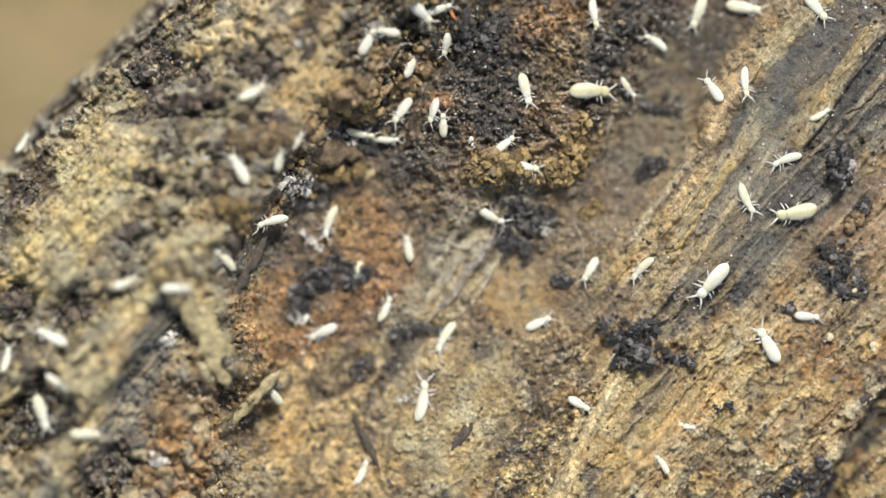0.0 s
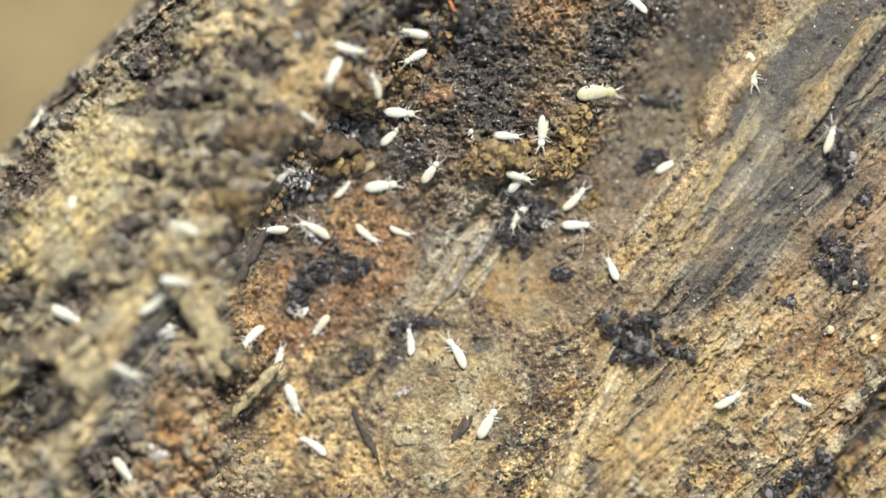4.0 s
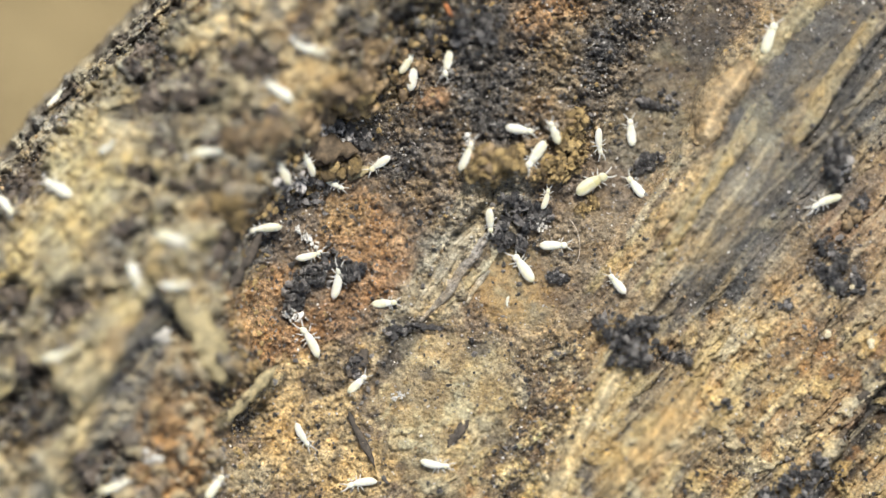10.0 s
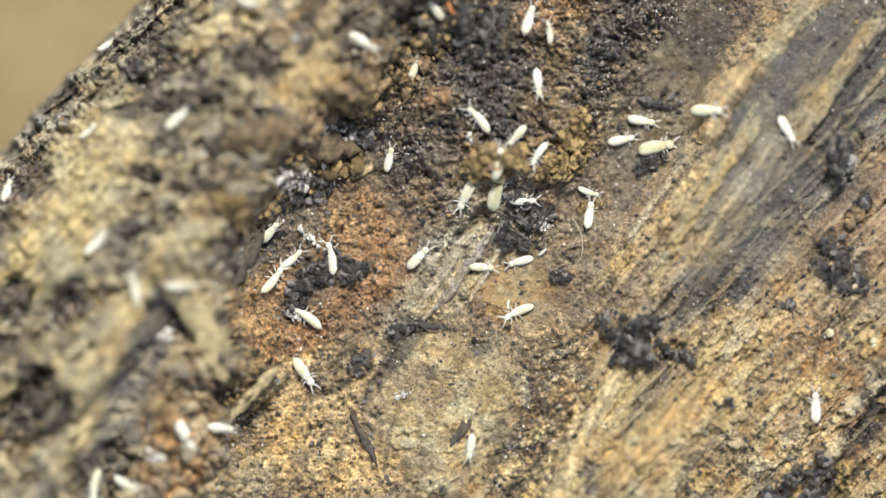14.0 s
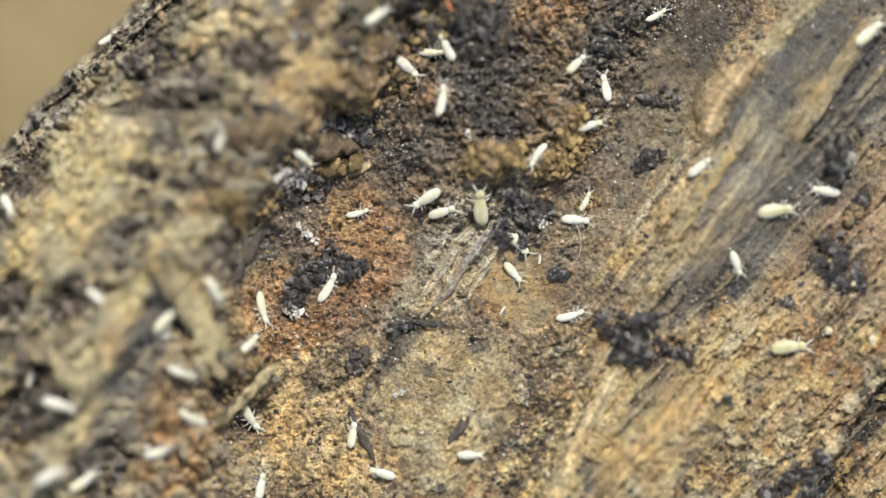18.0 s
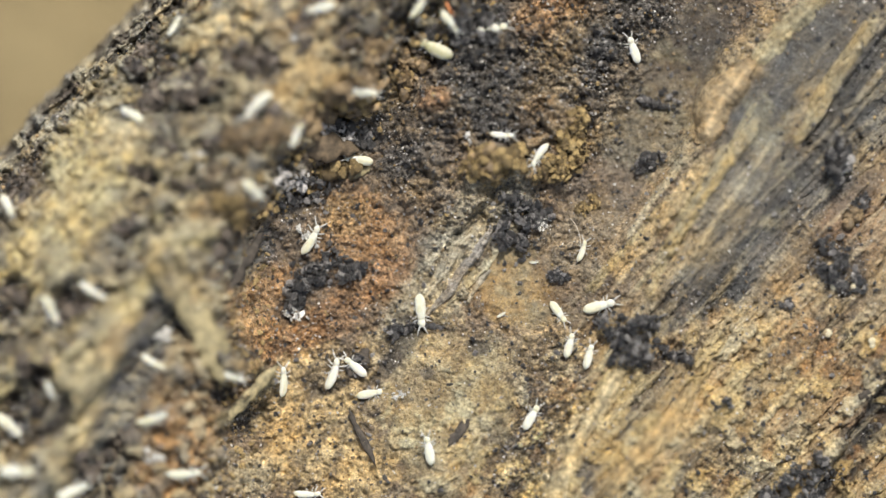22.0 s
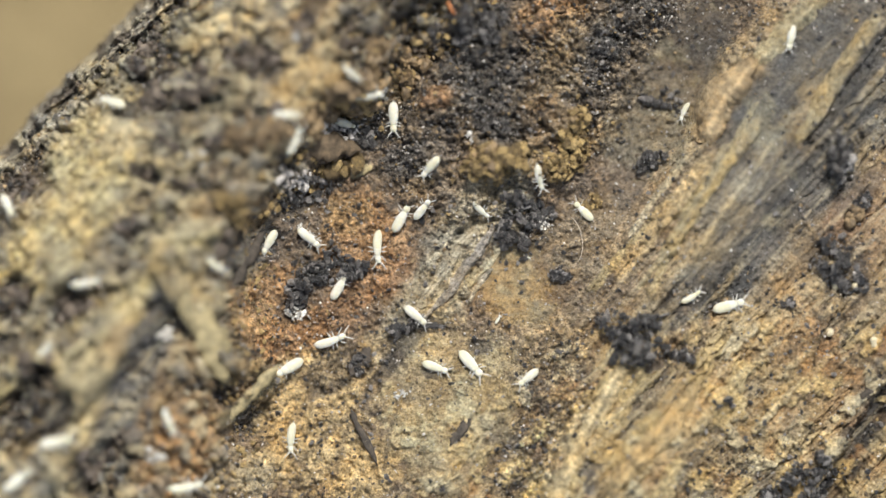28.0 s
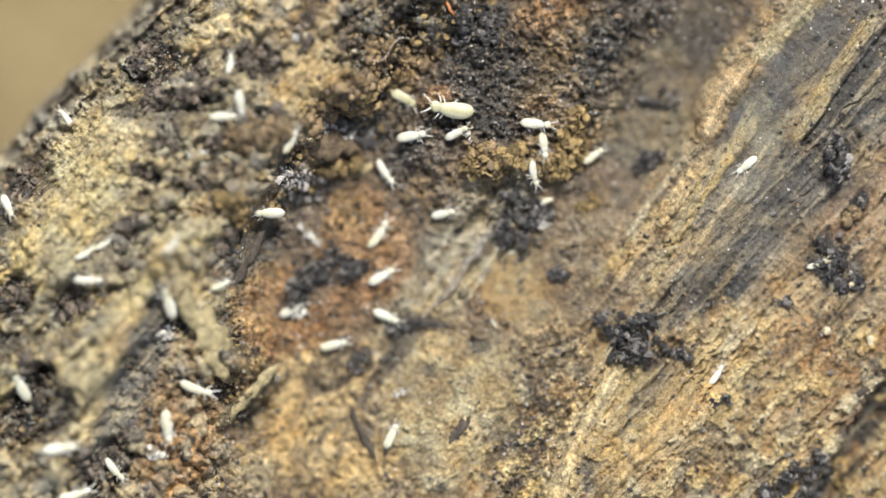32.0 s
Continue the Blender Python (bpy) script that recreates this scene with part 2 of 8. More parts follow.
def blot(x, y, long, wide, turn, colour, strength=0.9, rise=0.0, ragged=0.6, edge=0.28, damp=None, loose=None):
    """A ragged patch of colour, its long side turned by so many degrees."""
    c, s = math.cos(radians(turn)), math.sin(radians(turn))
    dx, dy = XX - x, YY - y
    u, v = (dx * c + dy * s) / long, (dy * c - dx * s) / wide
    r = np.sqrt(u * u + v * v) + ragged * (0.4 * mottle + 0.25 * grain + 0.45 * specks + 0.3 * dust)
    lay(strength * step(1 + edge, 1 - edge, r), colour, rise, damp, loose)


def streak(x0, y0, x1, y1, wide, colour, strength=0.9, rise=0.0, ragged=0.32, damp=None, loose=None):
    """A ragged streak along the grain."""
    length = math.hypot(x1 - x0, y1 - y0)
    c, s = (x1 - x0) / length, (y1 - y0) / length
    u = (XX - x0) * c + (YY - y0) * s
    v = (YY - y0) * c - (XX - x0) * s + 0.14 * curl_x
    out = np.maximum(np.maximum(-u, u - length) / (2.5 * wide), 0)
    r = np.sqrt(out ** 2 + (v / wide) ** 2) + ragged * (0.7 * grain + 0.6 * specks + 0.35 * dust)
    lay(strength * step(1.3, 0.7, r), colour, rise, damp, loose)


def swell(x, y, long, wide, turn, rise):
    """A broad, smooth rise of the wood."""
    global high
    c, s = math.cos(radians(turn)), math.sin(radians(turn))
    dx, dy = XX - x, YY - y
    high = high + rise * step(1.25, 0.5, np.hypot((dx * c + dy * s) / long, (dy * c - dx * s) / wide))


# base tones: block, hollow and plank
lay(step(-5.5, -7, WW), (0.46, 0.385, 0.225))
lay(step(-5.5, -7, WW) * step(0.0, 0.9, mottle + 0.4 * specks) * 0.7, PALE)
lay(step(-5.5, -7, WW) * step(0.2, 0.9, -mottle + 0.6 * specks) * 0.7, UMBER)
lay(step(5, 8, WW) * 0.85, TAN)
lay(step(5, 8, WW) * step(0.0, 0.7, grain), OCHRE)
lay(step(5, 8, WW) * step(0.1, 0.8, -grain), GREY)
# fine mottling, dark crumbling specks and pale fibres over everything
block = step(-5.3, -6.8, WW + 0.75 * np.minimum(0, 4 + SS) + 0.4 * specks)
board = step(4, 7, WW + 0.6 * mottle)
lay(step(0.35, 0.75, specks + 0.3 * mottle) * 0.4 * (1 - 0.5 * block), UMBER)
lay(step(0.35, 0.8, fbm(XX * 3.1, YY * 3.1, 61, 4, 0.7)) * 0.3, PALE)
lay(step(0.35, 0.7, fbm(XX * 1.7, YY * 1.7, 63, 4, 0.7)) * 0.2, BROWN)
lay(step(0.25, 0.6, fbm(SS * 0.6, WW * 5.0, 71, 4)) * 0.4 * board, UMBER)
lay(step(0.25, 0.6, fbm(SS * 0.5, WW * 4.0, 75, 4)) * 0.4 * board, PALE)
lay(step(0.3, 0.7, dust + 0.3 * specks) * 0.35 * (1 - 0.6 * block), UMBER)

d1, own1 = cells(XX * 4.2 + 0.6 * curl_x, YY * 4.2 + 0.6 * curl_y, 5)
d2, own2 = cells(XX * 8.5 + 0.5 * specks, YY * 8.5, 9)
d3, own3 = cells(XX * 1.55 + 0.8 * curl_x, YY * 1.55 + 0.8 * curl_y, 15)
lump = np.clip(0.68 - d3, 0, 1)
crumbly = block * step(0.15, -0.25, fbm(XX * 0.35, YY * 0.35, 121, 3) - 0.25 * mottle)
pick = (own3 * 7.3) % 1.0
lay(crumbly * (pick < 0.18) * 0.85, BLACK)
lay(crumbly * (pick > 0.78) * 0.8, PALE)
lay(crumbly * ((pick > 0.5) & (pick < 0.62)) * 0.6, TAN)
# umber at the lumps' edges puts crevice shade into the colour
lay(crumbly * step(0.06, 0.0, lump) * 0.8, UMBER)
# bark rim
lay(step(-13.1, -13.7, WW + 0.3 * specks), (0.36, 0.32, 0.25))
lay(step(-13.0, -13.6, WW + 0.3 * specks) * step(0.0, 0.4, fbm(SS * 0.5, WW * 3.0, 131, 4)), (0.52, 0.45, 0.32))
lay(step(-13.0, -13.6, WW + 0.3 * specks) * step(0.3, 0.55, fbm(SS * 0.35, WW * 2.2, 135, 4)), UMBER, -0.25)
# raised block
YOLK, DRAB = (0.67, 0.54, 0.255), (0.43, 0.37, 0.225)
blot(-13.61, 2.38, 4.12, 1.84, 62, YOLK, 0.95, 0.2, 0.3)
blot(-15.53, -0.62, 2.39, 1.30, 40, YOLK, 0.9, 0.1, 0.35)
blot(-12.01, 4.64, 1.30, 0.98, 30, PALE, 0.8, 0.2, 0.4)
blot(-12.83, 6.29, 1.30, 0.87, 50, DRAB, 0.9, 0.3, 0.5)
blot(-5.12, 6.66, 2.39, 1.63, 60, OCHRE, 1.0, 0.2, 0.3)
blot(-5.23, 8.59, 2.17, 0.76, 10, TAN, 0.8, 0.0, 0.5)
blot(-7.60, 8.71, 2.17, 0.87, 25, PALE, 0.85, 0.2, 0.5)
blot(-9.99, 8.21, 1.30, 0.87, 45, DRAB, 0.9, 0.2, 0.5)
# sunk blots: dark soil colour plus the holes' shade painted in black
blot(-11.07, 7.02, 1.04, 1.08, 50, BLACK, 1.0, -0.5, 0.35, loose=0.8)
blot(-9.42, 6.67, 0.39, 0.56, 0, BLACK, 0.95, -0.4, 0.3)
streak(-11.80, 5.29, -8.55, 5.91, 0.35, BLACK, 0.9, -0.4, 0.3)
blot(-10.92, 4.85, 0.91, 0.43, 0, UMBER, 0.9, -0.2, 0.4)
blot(-10.13, 5.99, 0.74, 0.39, 20, (0.56, 0.44, 0.31), 0.95, 0.4, 0.35)
blot(-6.83, 6.88, 0.82, 0.65, 40, UMBER, 0.95, -0.2, 0.35)
blot(-7.59, 7.48, 0.52, 0.39, 40, BROWN, 0.8, 0.0, 0.35)
blot(-8.01, 5.81, 0.87, 0.74, 30, DRAB, 0.95, 0.4, 0.35)
blot(-6.08, 5.27, 0.56, 0.65, 30, OCHRE, 0.85, 0.2, 0.35)
blot(-6.72, 5.05, 0.82, 0.33, 0, SLATE, 0.9, -0.2, 0.35)
blot(-7.54, 4.48, 0.74, 0.56, 0, (0.22, 0.215, 0.20), 0.95, 0.2, 0.35)
blot(-6.30, 4.41, 0.61, 0.52, 40, TAN, 0.95, 0.3, 0.35)
blot(-9.62, 4.48, 0.87, 0.56, 10, DRAB, 0.9, 0.3, 0.35)
blot(-10.48, 4.09, 0.56, 0.74, 0, GREY, 0.9, -0.1, 0.35)
blot(-11.18, 2.85, 0.43, 0.56, 60, SLATE, 1.0, -0.3, 0.3)
blot(-9.83, 2.63, 0.30, 0.56, 70, UMBER, 0.9, -0.3, 0.3)
blot(-10.37, 2.91, 0.39, 0.74, 70, DRAB, 0.9, 0.2, 0.35)
blot(-15.94, 2.50, 1.04, 1.13, 60, UMBER, 0.9, -0.3, 0.4, loose=0.5)
blot(-8.01, 2.48, 0.95, 0.78, 80, OCHRE, 0.95, 0.2, 0.35)
blot(-8.65, 1.41, 1.30, 0.65, 45, TAN, 0.85, 0.1, 0.4)
blot(-10.79, 1.69, 0.87, 0.61, 20, YOLK, 0.85, 0.3, 0.35)
blot(-10.30, 1.26, 0.30, 0.28, 0, BLACK, 0.95, -0.4, 0.3)
blot(-12.51, 0.45, 1.30, 0.48, 30, GREY, 0.85, -0.1, 0.4)
blot(-12.19, 2.06, 0.39, 0.35, 0, SLATE, 0.7, -0.1, 0.3)
blot(-9.72, 0.24, 1.30, 0.65, 30, DRAB, 0.9, 0.2, 0.4)
blot(-13.15, -1.05, 1.04, 0.61, 40, GREY, 0.85, 0.3, 0.4)
blot(-14.66, -0.62, 0.65, 1.08, 20, DRAB, 0.8, 0.3, 0.4)
# deeper holes, their shade painted over the dark soil colour
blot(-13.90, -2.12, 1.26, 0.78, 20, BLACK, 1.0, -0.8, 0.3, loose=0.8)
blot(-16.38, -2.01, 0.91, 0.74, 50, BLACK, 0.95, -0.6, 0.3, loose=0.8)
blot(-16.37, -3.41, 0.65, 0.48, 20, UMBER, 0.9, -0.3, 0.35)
streak(-15.72, -3.19, -14.76, -1.48, 0.30, DRAB, 0.95, 0.5, 0.3)
streak(-14.22, -5.33, -10.69, -1.26, 0.95, YOLK, 1.0, 0.7, 0.2)
streak(-14.01, -7.05, -13.36, -3.83, 1.08, (0.68, 0.56, 0.31), 1.0, 0.6, 0.2)
blot(-12.19, -3.41, 0.87, 0.52, 60, TAN, 0.8, 0.1, 0.4)
streak(-16.79, -5.33, -15.51, -4.05, 0.35, YOLK, 0.95, 0.5, 0.3)
# more holes among pale wood, shade put into their dark colour
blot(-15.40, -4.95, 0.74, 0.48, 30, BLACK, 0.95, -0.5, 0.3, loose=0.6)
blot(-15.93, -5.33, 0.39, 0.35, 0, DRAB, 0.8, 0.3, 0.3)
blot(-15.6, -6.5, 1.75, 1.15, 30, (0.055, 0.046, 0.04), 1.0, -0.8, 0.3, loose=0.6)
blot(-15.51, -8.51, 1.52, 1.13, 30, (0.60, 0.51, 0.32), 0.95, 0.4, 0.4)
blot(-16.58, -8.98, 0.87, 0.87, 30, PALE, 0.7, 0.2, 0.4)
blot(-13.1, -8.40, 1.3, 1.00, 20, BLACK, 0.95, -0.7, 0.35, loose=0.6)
streak(-10.4, -1.9, -12.7, -7.3, 0.72, (0.15, 0.15, 0.15), 1.0, -0.2, 0.25)
blot(-10.37, -2.55, 0.61, 0.87, 60, SLATE, 0.9, -0.2, 0.3)
blot(-9.68, -6.45, 2.71, 1.63, 60, (0.40, 0.265, 0.135), 0.95, 0.0, 0.4, loose=0.3)
blot(-10.42, -8.05, 1.95, 1.19, 60, ORANGE, 0.75, 0.1, 0.5, loose=0.3)
blot(-9.77, -4.50, 0.87, 0.65, 60, TAN, 0.7, 0.1, 0.5)
streak(-9.74, -1.37, -8.22, -3.23, 0.82, (0.68, 0.55, 0.30), 1.0, 0.6, 0.2)
streak(-8.22, -3.23, -8.33, -4.86, 0.43, UMBER, 0.9, -0.3, 0.3)
blot(-7.38, -4.33, 0.74, 0.43, 20, TAN, 0.95, 0.5, 0.35)
streak(-8.02, -6.39, -6.62, -5.20, 0.35, DRAB, 0.9, 0.7)
blot(-8.33, -5.62, 0.43, 0.56, 20, UMBER, 0.9, -0.2, 0.35)
blot(-11.89, -7.70, 0.74, 0.87, 50, BROWN, 0.8, 0.0, 0.4)
streak(-10.25, 9.43, -15.71, 4.36, 0.15, BLACK, 0.9, -0.5, 0.3)
streak(-10.94, 9.57, -15.10, 5.46, 0.11, UMBER, 0.8, -0.3, 0.3)
blot(-7.2, 3.2, 1.9, 1.2, 50, (0.47, 0.39, 0.26), 0.6, 0.1, 0.5)
smooth_wood = np.zeros(SS.shape)
for x, y, long, wide, turn in ((-13.61, 2.17, 4.12, 1.73, 62), (-12.30, -4.26, 4.12, 1.30, 58), (-9.04, -2.57, 1.73, 0.87, 130), (-11.66, -5.12, 3.25, 0.87, 64), (-5.12, 6.66, 2.17, 1.52, 60)):
    c, s = math.cos(radians(turn)), math.sin(radians(turn))
    smooth_wood = np.maximum(smooth_wood, step(1.3, 0.8, np.hypot(((XX - x) * c + (YY - y) * s) / long, ((YY - y) * c - (XX - x) * s) / wide) + 0.3 * specks))
soil = soil * (1 - 0.6 * smooth_wood)
# the split: dark humus, and shade at the step painted black
streak(-0.84, 9.26, -2.68, 6.29, 0.43, UMBER, 0.7, -0.3, loose=1)
blot(-1.80, 8.19, 1.63, 0.98, 70, (0.075, 0.062, 0.05), 0.9, 0.0, loose=1)
blot(-2.05, 5.46, 1.08, 0.87, 30, (0.22, 0.165, 0.09), 0.8, 0.0, loose=1)
# the step's shadow line, painted as a black streak
streak(-4.81, 5.07, -7.42, 0.56, 0.22, BLACK, 0.9, -0.4, loose=0.6)
blot(-3.33, 5.64, 0.98, 0.65, 0, HONEY, 0.8, 0.1, loose=1)
blot(-7.44, -0.19, 1.19, 0.82, 55, (0.13, 0.125, 0.12), 0.95, damp=0.6)
blot(-5.41, 1.98, 1.19, 0.78, 20, (0.12, 0.105, 0.088), 0.7, 0.1, loose=1)
blot(-7.09, 1.53, 0.52, 1.08, 150, TAN, 0.7, 0.1, loose=0.5)
blot(-3.13, 4.27, 1.30, 0.65, 20, (0.10, 0.085, 0.07), 0.7, 0.1, loose=1)
blot(-4.63, 3.81, 1.30, 0.56, 0, BROWN, 0.9, 0.3, loose=0.6)
blot(-7.48, -3.68, 0.52, 0.74, 30, BLACK, 0.85, -0.4, loose=1)
blot(-7.38, -6.51, 0.74, 0.74, 20, BLACK, 0.8, -0.5, loose=1)
blot(-5.64, -9.01, 0.87, 0.56, 140, BLACK, 0.7, -0.2, loose=1)
blot(-7.16, -8.58, 1.19, 0.87, 40, (0.50, 0.39, 0.22), 0.9, 0.1)
blot(-2.66, 8.16, 1.30, 1.95, 160, (0.075, 0.06, 0.048), 0.85, -0.9, loose=1)
blot(-2.25, 6.51, 0.87, 0.87, 30, (0.10, 0.08, 0.06), 0.8, -0.5, loose=1)
blot(-1.72, 6.32, 0.56, 0.43, 30, (0.36, 0.26, 0.12), 0.8, 0.2, loose=1)
# hollow
blot(-3.14, 0.46, 2.17, 1.63, 100, ORANGE, 0.85, loose=0.7)
blot(-3.79, 1.33, 1.08, 0.87, 20, HONEY, 0.6, loose=0.8)
blot(-2.70, -1.28, 2.17, 0.87, 20, RUSTY, 0.8, loose=0.7)
blot(-4.88, -2.92, 2.39, 0.78, 20, RUSTY, 0.8, loose=0.8)
blot(-6.83, -2.15, 1.41, 1.19, 60, ORANGE, 0.75, loose=0.7)
blot(-5.75, -4.01, 0.87, 0.56, 20, RUSTY, 0.8, loose=0.8)
blot(-4.44, -1.07, 1.2, 0.45, 15, BLACK, 0.6, 0.15, loose=0.8)
blot(-5.75, -2.26, 0.5, 0.5, 60, BLACK, 0.6, 0.1, loose=0.8)
blot(1.65, 7.21, 2.60, 2.06, 80, BLACK, 0.4, 0.2, loose=1)
blot(1.44, 8.51, 1.19, 1.08, 0, (0.12, 0.108, 0.095), 0.85, 0.4, loose=0.8)
blot(0.13, 5.25, 2.39, 1.08, 20, UMBER, 0.85, 0.05, loose=1)
blot(-0.30, 5.68, 0.87, 0.52, 20, HONEY, 0.6, loose=1)
blot(4.05, 8.51, 1.73, 1.19, 30, (0.38, 0.235, 0.115), 0.9, loose=0.9)
blot(5.14, 7.64, 2.60, 1.30, 50, (0.10, 0.085, 0.068), 0.7, loose=1)
blot(3.83, 6.34, 1.73, 1.52, 60, (0.20, 0.15, 0.09), 0.7, loose=1)
blot(7.32, 8.51, 1.95, 1.30, 40, (0.10, 0.083, 0.066), 0.75, loose=1)
blot(10.57, 8.07, 1.52, 1.08, 50, BROWN, 0.85, loose=0.8)
blot(-0.96, 3.29, 1.73, 0.98, 30, UMBER, 0.6, loose=0.9)
blot(-0.09, 2.53, 1.73, 0.87, 0, (0.36, 0.26, 0.15), 0.8, loose=0.7)
blot(5.36, 4.38, 0.76, 1.30, 100, HONEY, 0.8, 0.35, loose=1)
blot(3.83, 3.07, 1.52, 0.61, 10, HONEY, 0.85, 0.4, loose=1)
blot(1.87, 3.18, 0.98, 0.76, 10, TAN, 0.85, 0.35, loose=0.6)
blot(2.96, 1.22, 1.52, 0.87, 140, BLACK, 0.8, 0.15, loose=1)
# blurred shadow streak of the black clod, painted on the wood
streak(2.09, 1.98, 0.78, 0.46, 0.26, BLACK, 0.85, -0.4)
streak(1.44, 0.89, -0.74, -2.59, 1.25, (0.40, 0.345, 0.235), 0.95, 0.1)
streak(1.87, 0.24, 1.11, -1.07, 0.17, UMBER, 0.85, -0.2)
streak(1.65, 0.46, -0.09, -1.94, 0.30, PALE, 0.5)
blot(2.63, -1.5, 1.5, 1.6, 80, (0.50, 0.33, 0.125), 0.9, loose=0.4)
blot(5.56, 0.24, 1.95, 1.73, 50, (0.33, 0.245, 0.14), 0.85, loose=0.5)
blot(7.96, 4.81, 1.95, 1.73, 45, (0.32, 0.265, 0.165), 0.85, loose=0.4)
blot(6.66, 5.90, 0.78, 0.56, 0, BLACK, 0.5, 0.1, loose=0.8)
blot(3.81, -6.91, 1.63, 3.25, 165, (0.21, 0.145, 0.088), 0.9, loose=0.9)
blot(3.82, -3.88, 1.73, 1.08, 30, (0.42, 0.30, 0.155), 0.8, loose=0.6)
blot(-0.09, -6.06, 2.82, 2.60, 80, (0.50, 0.385, 0.195), 0.8, 0.1, loose=0.3)
mould = fbm(XX * 1.15 + 0.6 * curl_x, YY * 1.15, 211, 5, 0.65)
mound = step(1.35, 0.7, np.hypot(XX - 0.1, YY + 6.1) / 2.9 + 0.3 * mottle)
blot(-1.7, -4.6, 2.6, 1.4, 42, (0.60, 0.455, 0.245), 0.85, loose=0.35)
lay(mound * step(0.1, 0.45, mould) * 0.75, (0.76, 0.67, 0.41), 0.12)
lay(mound * step(0.1, 0.45, -mould) * 0.5, (0.34, 0.25, 0.135), -0.08)
blot(1.65, -4.54, 1.08, 0.87, 40, (0.52, 0.44, 0.26), 0.65)
blot(1.00, -7.79, 1.73, 0.98, 55, PALE, 0.6)
blot(-4.88, -6.51, 2.60, 1.95, 60, (0.68, 0.49, 0.235), 0.95, loose=0.4)
blot(-3.13, -8.46, 1.73, 1.08, 40, (0.68, 0.50, 0.245), 0.9, loose=0.4)
blot(-4.22, -4.77, 1.30, 0.65, 30, UMBER, 0.65, loose=0.8)
blot(-1.83, -3.90, 1.08, 0.65, 60, UMBER, 0.6, loose=0.8)
for x0, y0, x1, y1, wide in ((-3.74, -6.40, -5.42, -8.14, 0.15), (-3.57, -6.51, -4.22, -8.68, 0.13), (-2.81, -4.66, -4.88, -5.75, 0.15), (-2.05, -4.33, -3.13, -5.64, 0.13), (-4.88, -5.42, -5.75, -6.95, 0.13), (-1.83, -6.50, -2.26, -8.45, 0.11)):
    streak(x0, y0, x1, y1, wide, UMBER, 0.5, -0.1)
streak(-0.96, -3.24, -2.70, -5.42, 0.30, UMBER, 0.75, -0.15, loose=0.6)
blot(-0.52, -2.94, 1.19, 0.30, 170, BLACK, 0.75, loose=0.8)
blot(1.43, -3.78, 0.43, 0.26, 0, UMBER, 0.8, -0.2)
blot(-0.52, -4.76, 0.30, 0.26, 0, UMBER, 0.8, loose=0.8)
blot(3.06, -5.08, 0.39, 0.30, 0, SLATE, 0.7, loose=0.8)
blot(3.5, -6.9, 1.75, 3.2, 168, (0.23, 0.175, 0.115), 0.8, loose=0.9)
blot(3.92, -7.78, 1.41, 2.39, 165, (0.17, 0.125, 0.085), 0.75, loose=0.9)
blot(8.62, 9.17, 1.30, 0.87, 30, (0.11, 0.09, 0.07), 0.5, loose=1)
# heaped humus at the hollow's upper end, highlights and shade painted into its relief
heap = step(1.3, 0.7, np.hypot(((XX - 3.9) * AX + (YY - 7.0) * AY) / 6.5, ((YY - 7.0) * AX - (XX - 3.9) * AY) / 3.2) + 0.3 * mottle)
heaps = fbm(XX * 0.95 + 0.5 * curl_x, YY * 0.95, 171, 5, 0.62)
high = high + heap * 0.9 * np.abs(heaps)
# grey on the ridges stands for highlights
lay(heap * step(0.1, 0.5, heaps) * 0.75, (0.34, 0.295, 0.24))
lay(heap * step(0.1, 0.5, -heaps) * 0.7, (0.42, 0.295, 0.15))
# black in the valleys stands for their shade
lay(heap * step(0.12, 0.02, np.abs(heaps)) * 0.7, BLACK)
# zones of the heap: black humus, rust and ochre crumbs
blot(1.55, 7.2, 1.5, 2.5, 10, (0.105, 0.098, 0.09), 0.8, 0.1, loose=1)
blot(6.4, 8.0, 2.4, 0.85, 60, (0.09, 0.083, 0.076), 0.8, loose=1)
blot(6.0, 6.0, 1.5, 0.5, 70, (0.07, 0.062, 0.055), 0.7, loose=1)
blot(4.3, 9.0, 1.3, 0.8, 20, (0.42, 0.24, 0.10), 0.85, loose=0.9)
blot(4.5, 6.9, 2.2, 0.8, 68, (0.32, 0.235, 0.13), 0.75, loose=0.9)
blot(3.7, 5.2, 1.0, 0.6, 40, (0.30, 0.19, 0.095), 0.6, loose=0.9)
blot(-0.3, 5.7, 0.7, 0.45, 30, (0.38, 0.20, 0.085), 0.7, loose=0.9)
blot(-1.8, 3.3, 1.3, 0.8, 30, (0.12, 0.11, 0.10), 0.7, loose=1)
blot(2.6, 4.6, 1.5, 0.5, 20, (0.08, 0.07, 0.06), 0.7, loose=1)
# plank
DRIFT = (0.17, 0.154, 0.133)
streak(11.65, 7.19, 9.80, 4.15, 0.22, BROWN, 0.8, -0.25)
streak(8.82, 3.28, 6.86, 0.46, 0.30, TAN, 0.8, 0.1)
streak(14.25, 8.93, 10.97, 2.41, 0.98, DRIFT, 0.85, 0.0)
streak(17.00, 8.04, 14.22, 4.36, 0.2, SLATE, 0.9, -0.4)
streak(16.99, 6.09, 10.10, -1.71, 1.63, DRIFT, 0.85)
streak(14.43, 3.49, 10.96, -0.84, 0.24, SLATE, 0.5, -0.15)
streak(13.35, 3.92, 8.80, -1.71, 0.18, SLATE, 0.5, -0.12)
blot(10.96, -1.71, 1.41, 0.76, 50, SLATE, 0.9, -0.1, loose=0.4)
blot(16.38, 6.31, 1.30, 2.39, 140, SLATE, 0.7)
blot(16.38, 1.75, 1.08, 2.82, 160, ORANGE, 0.6)
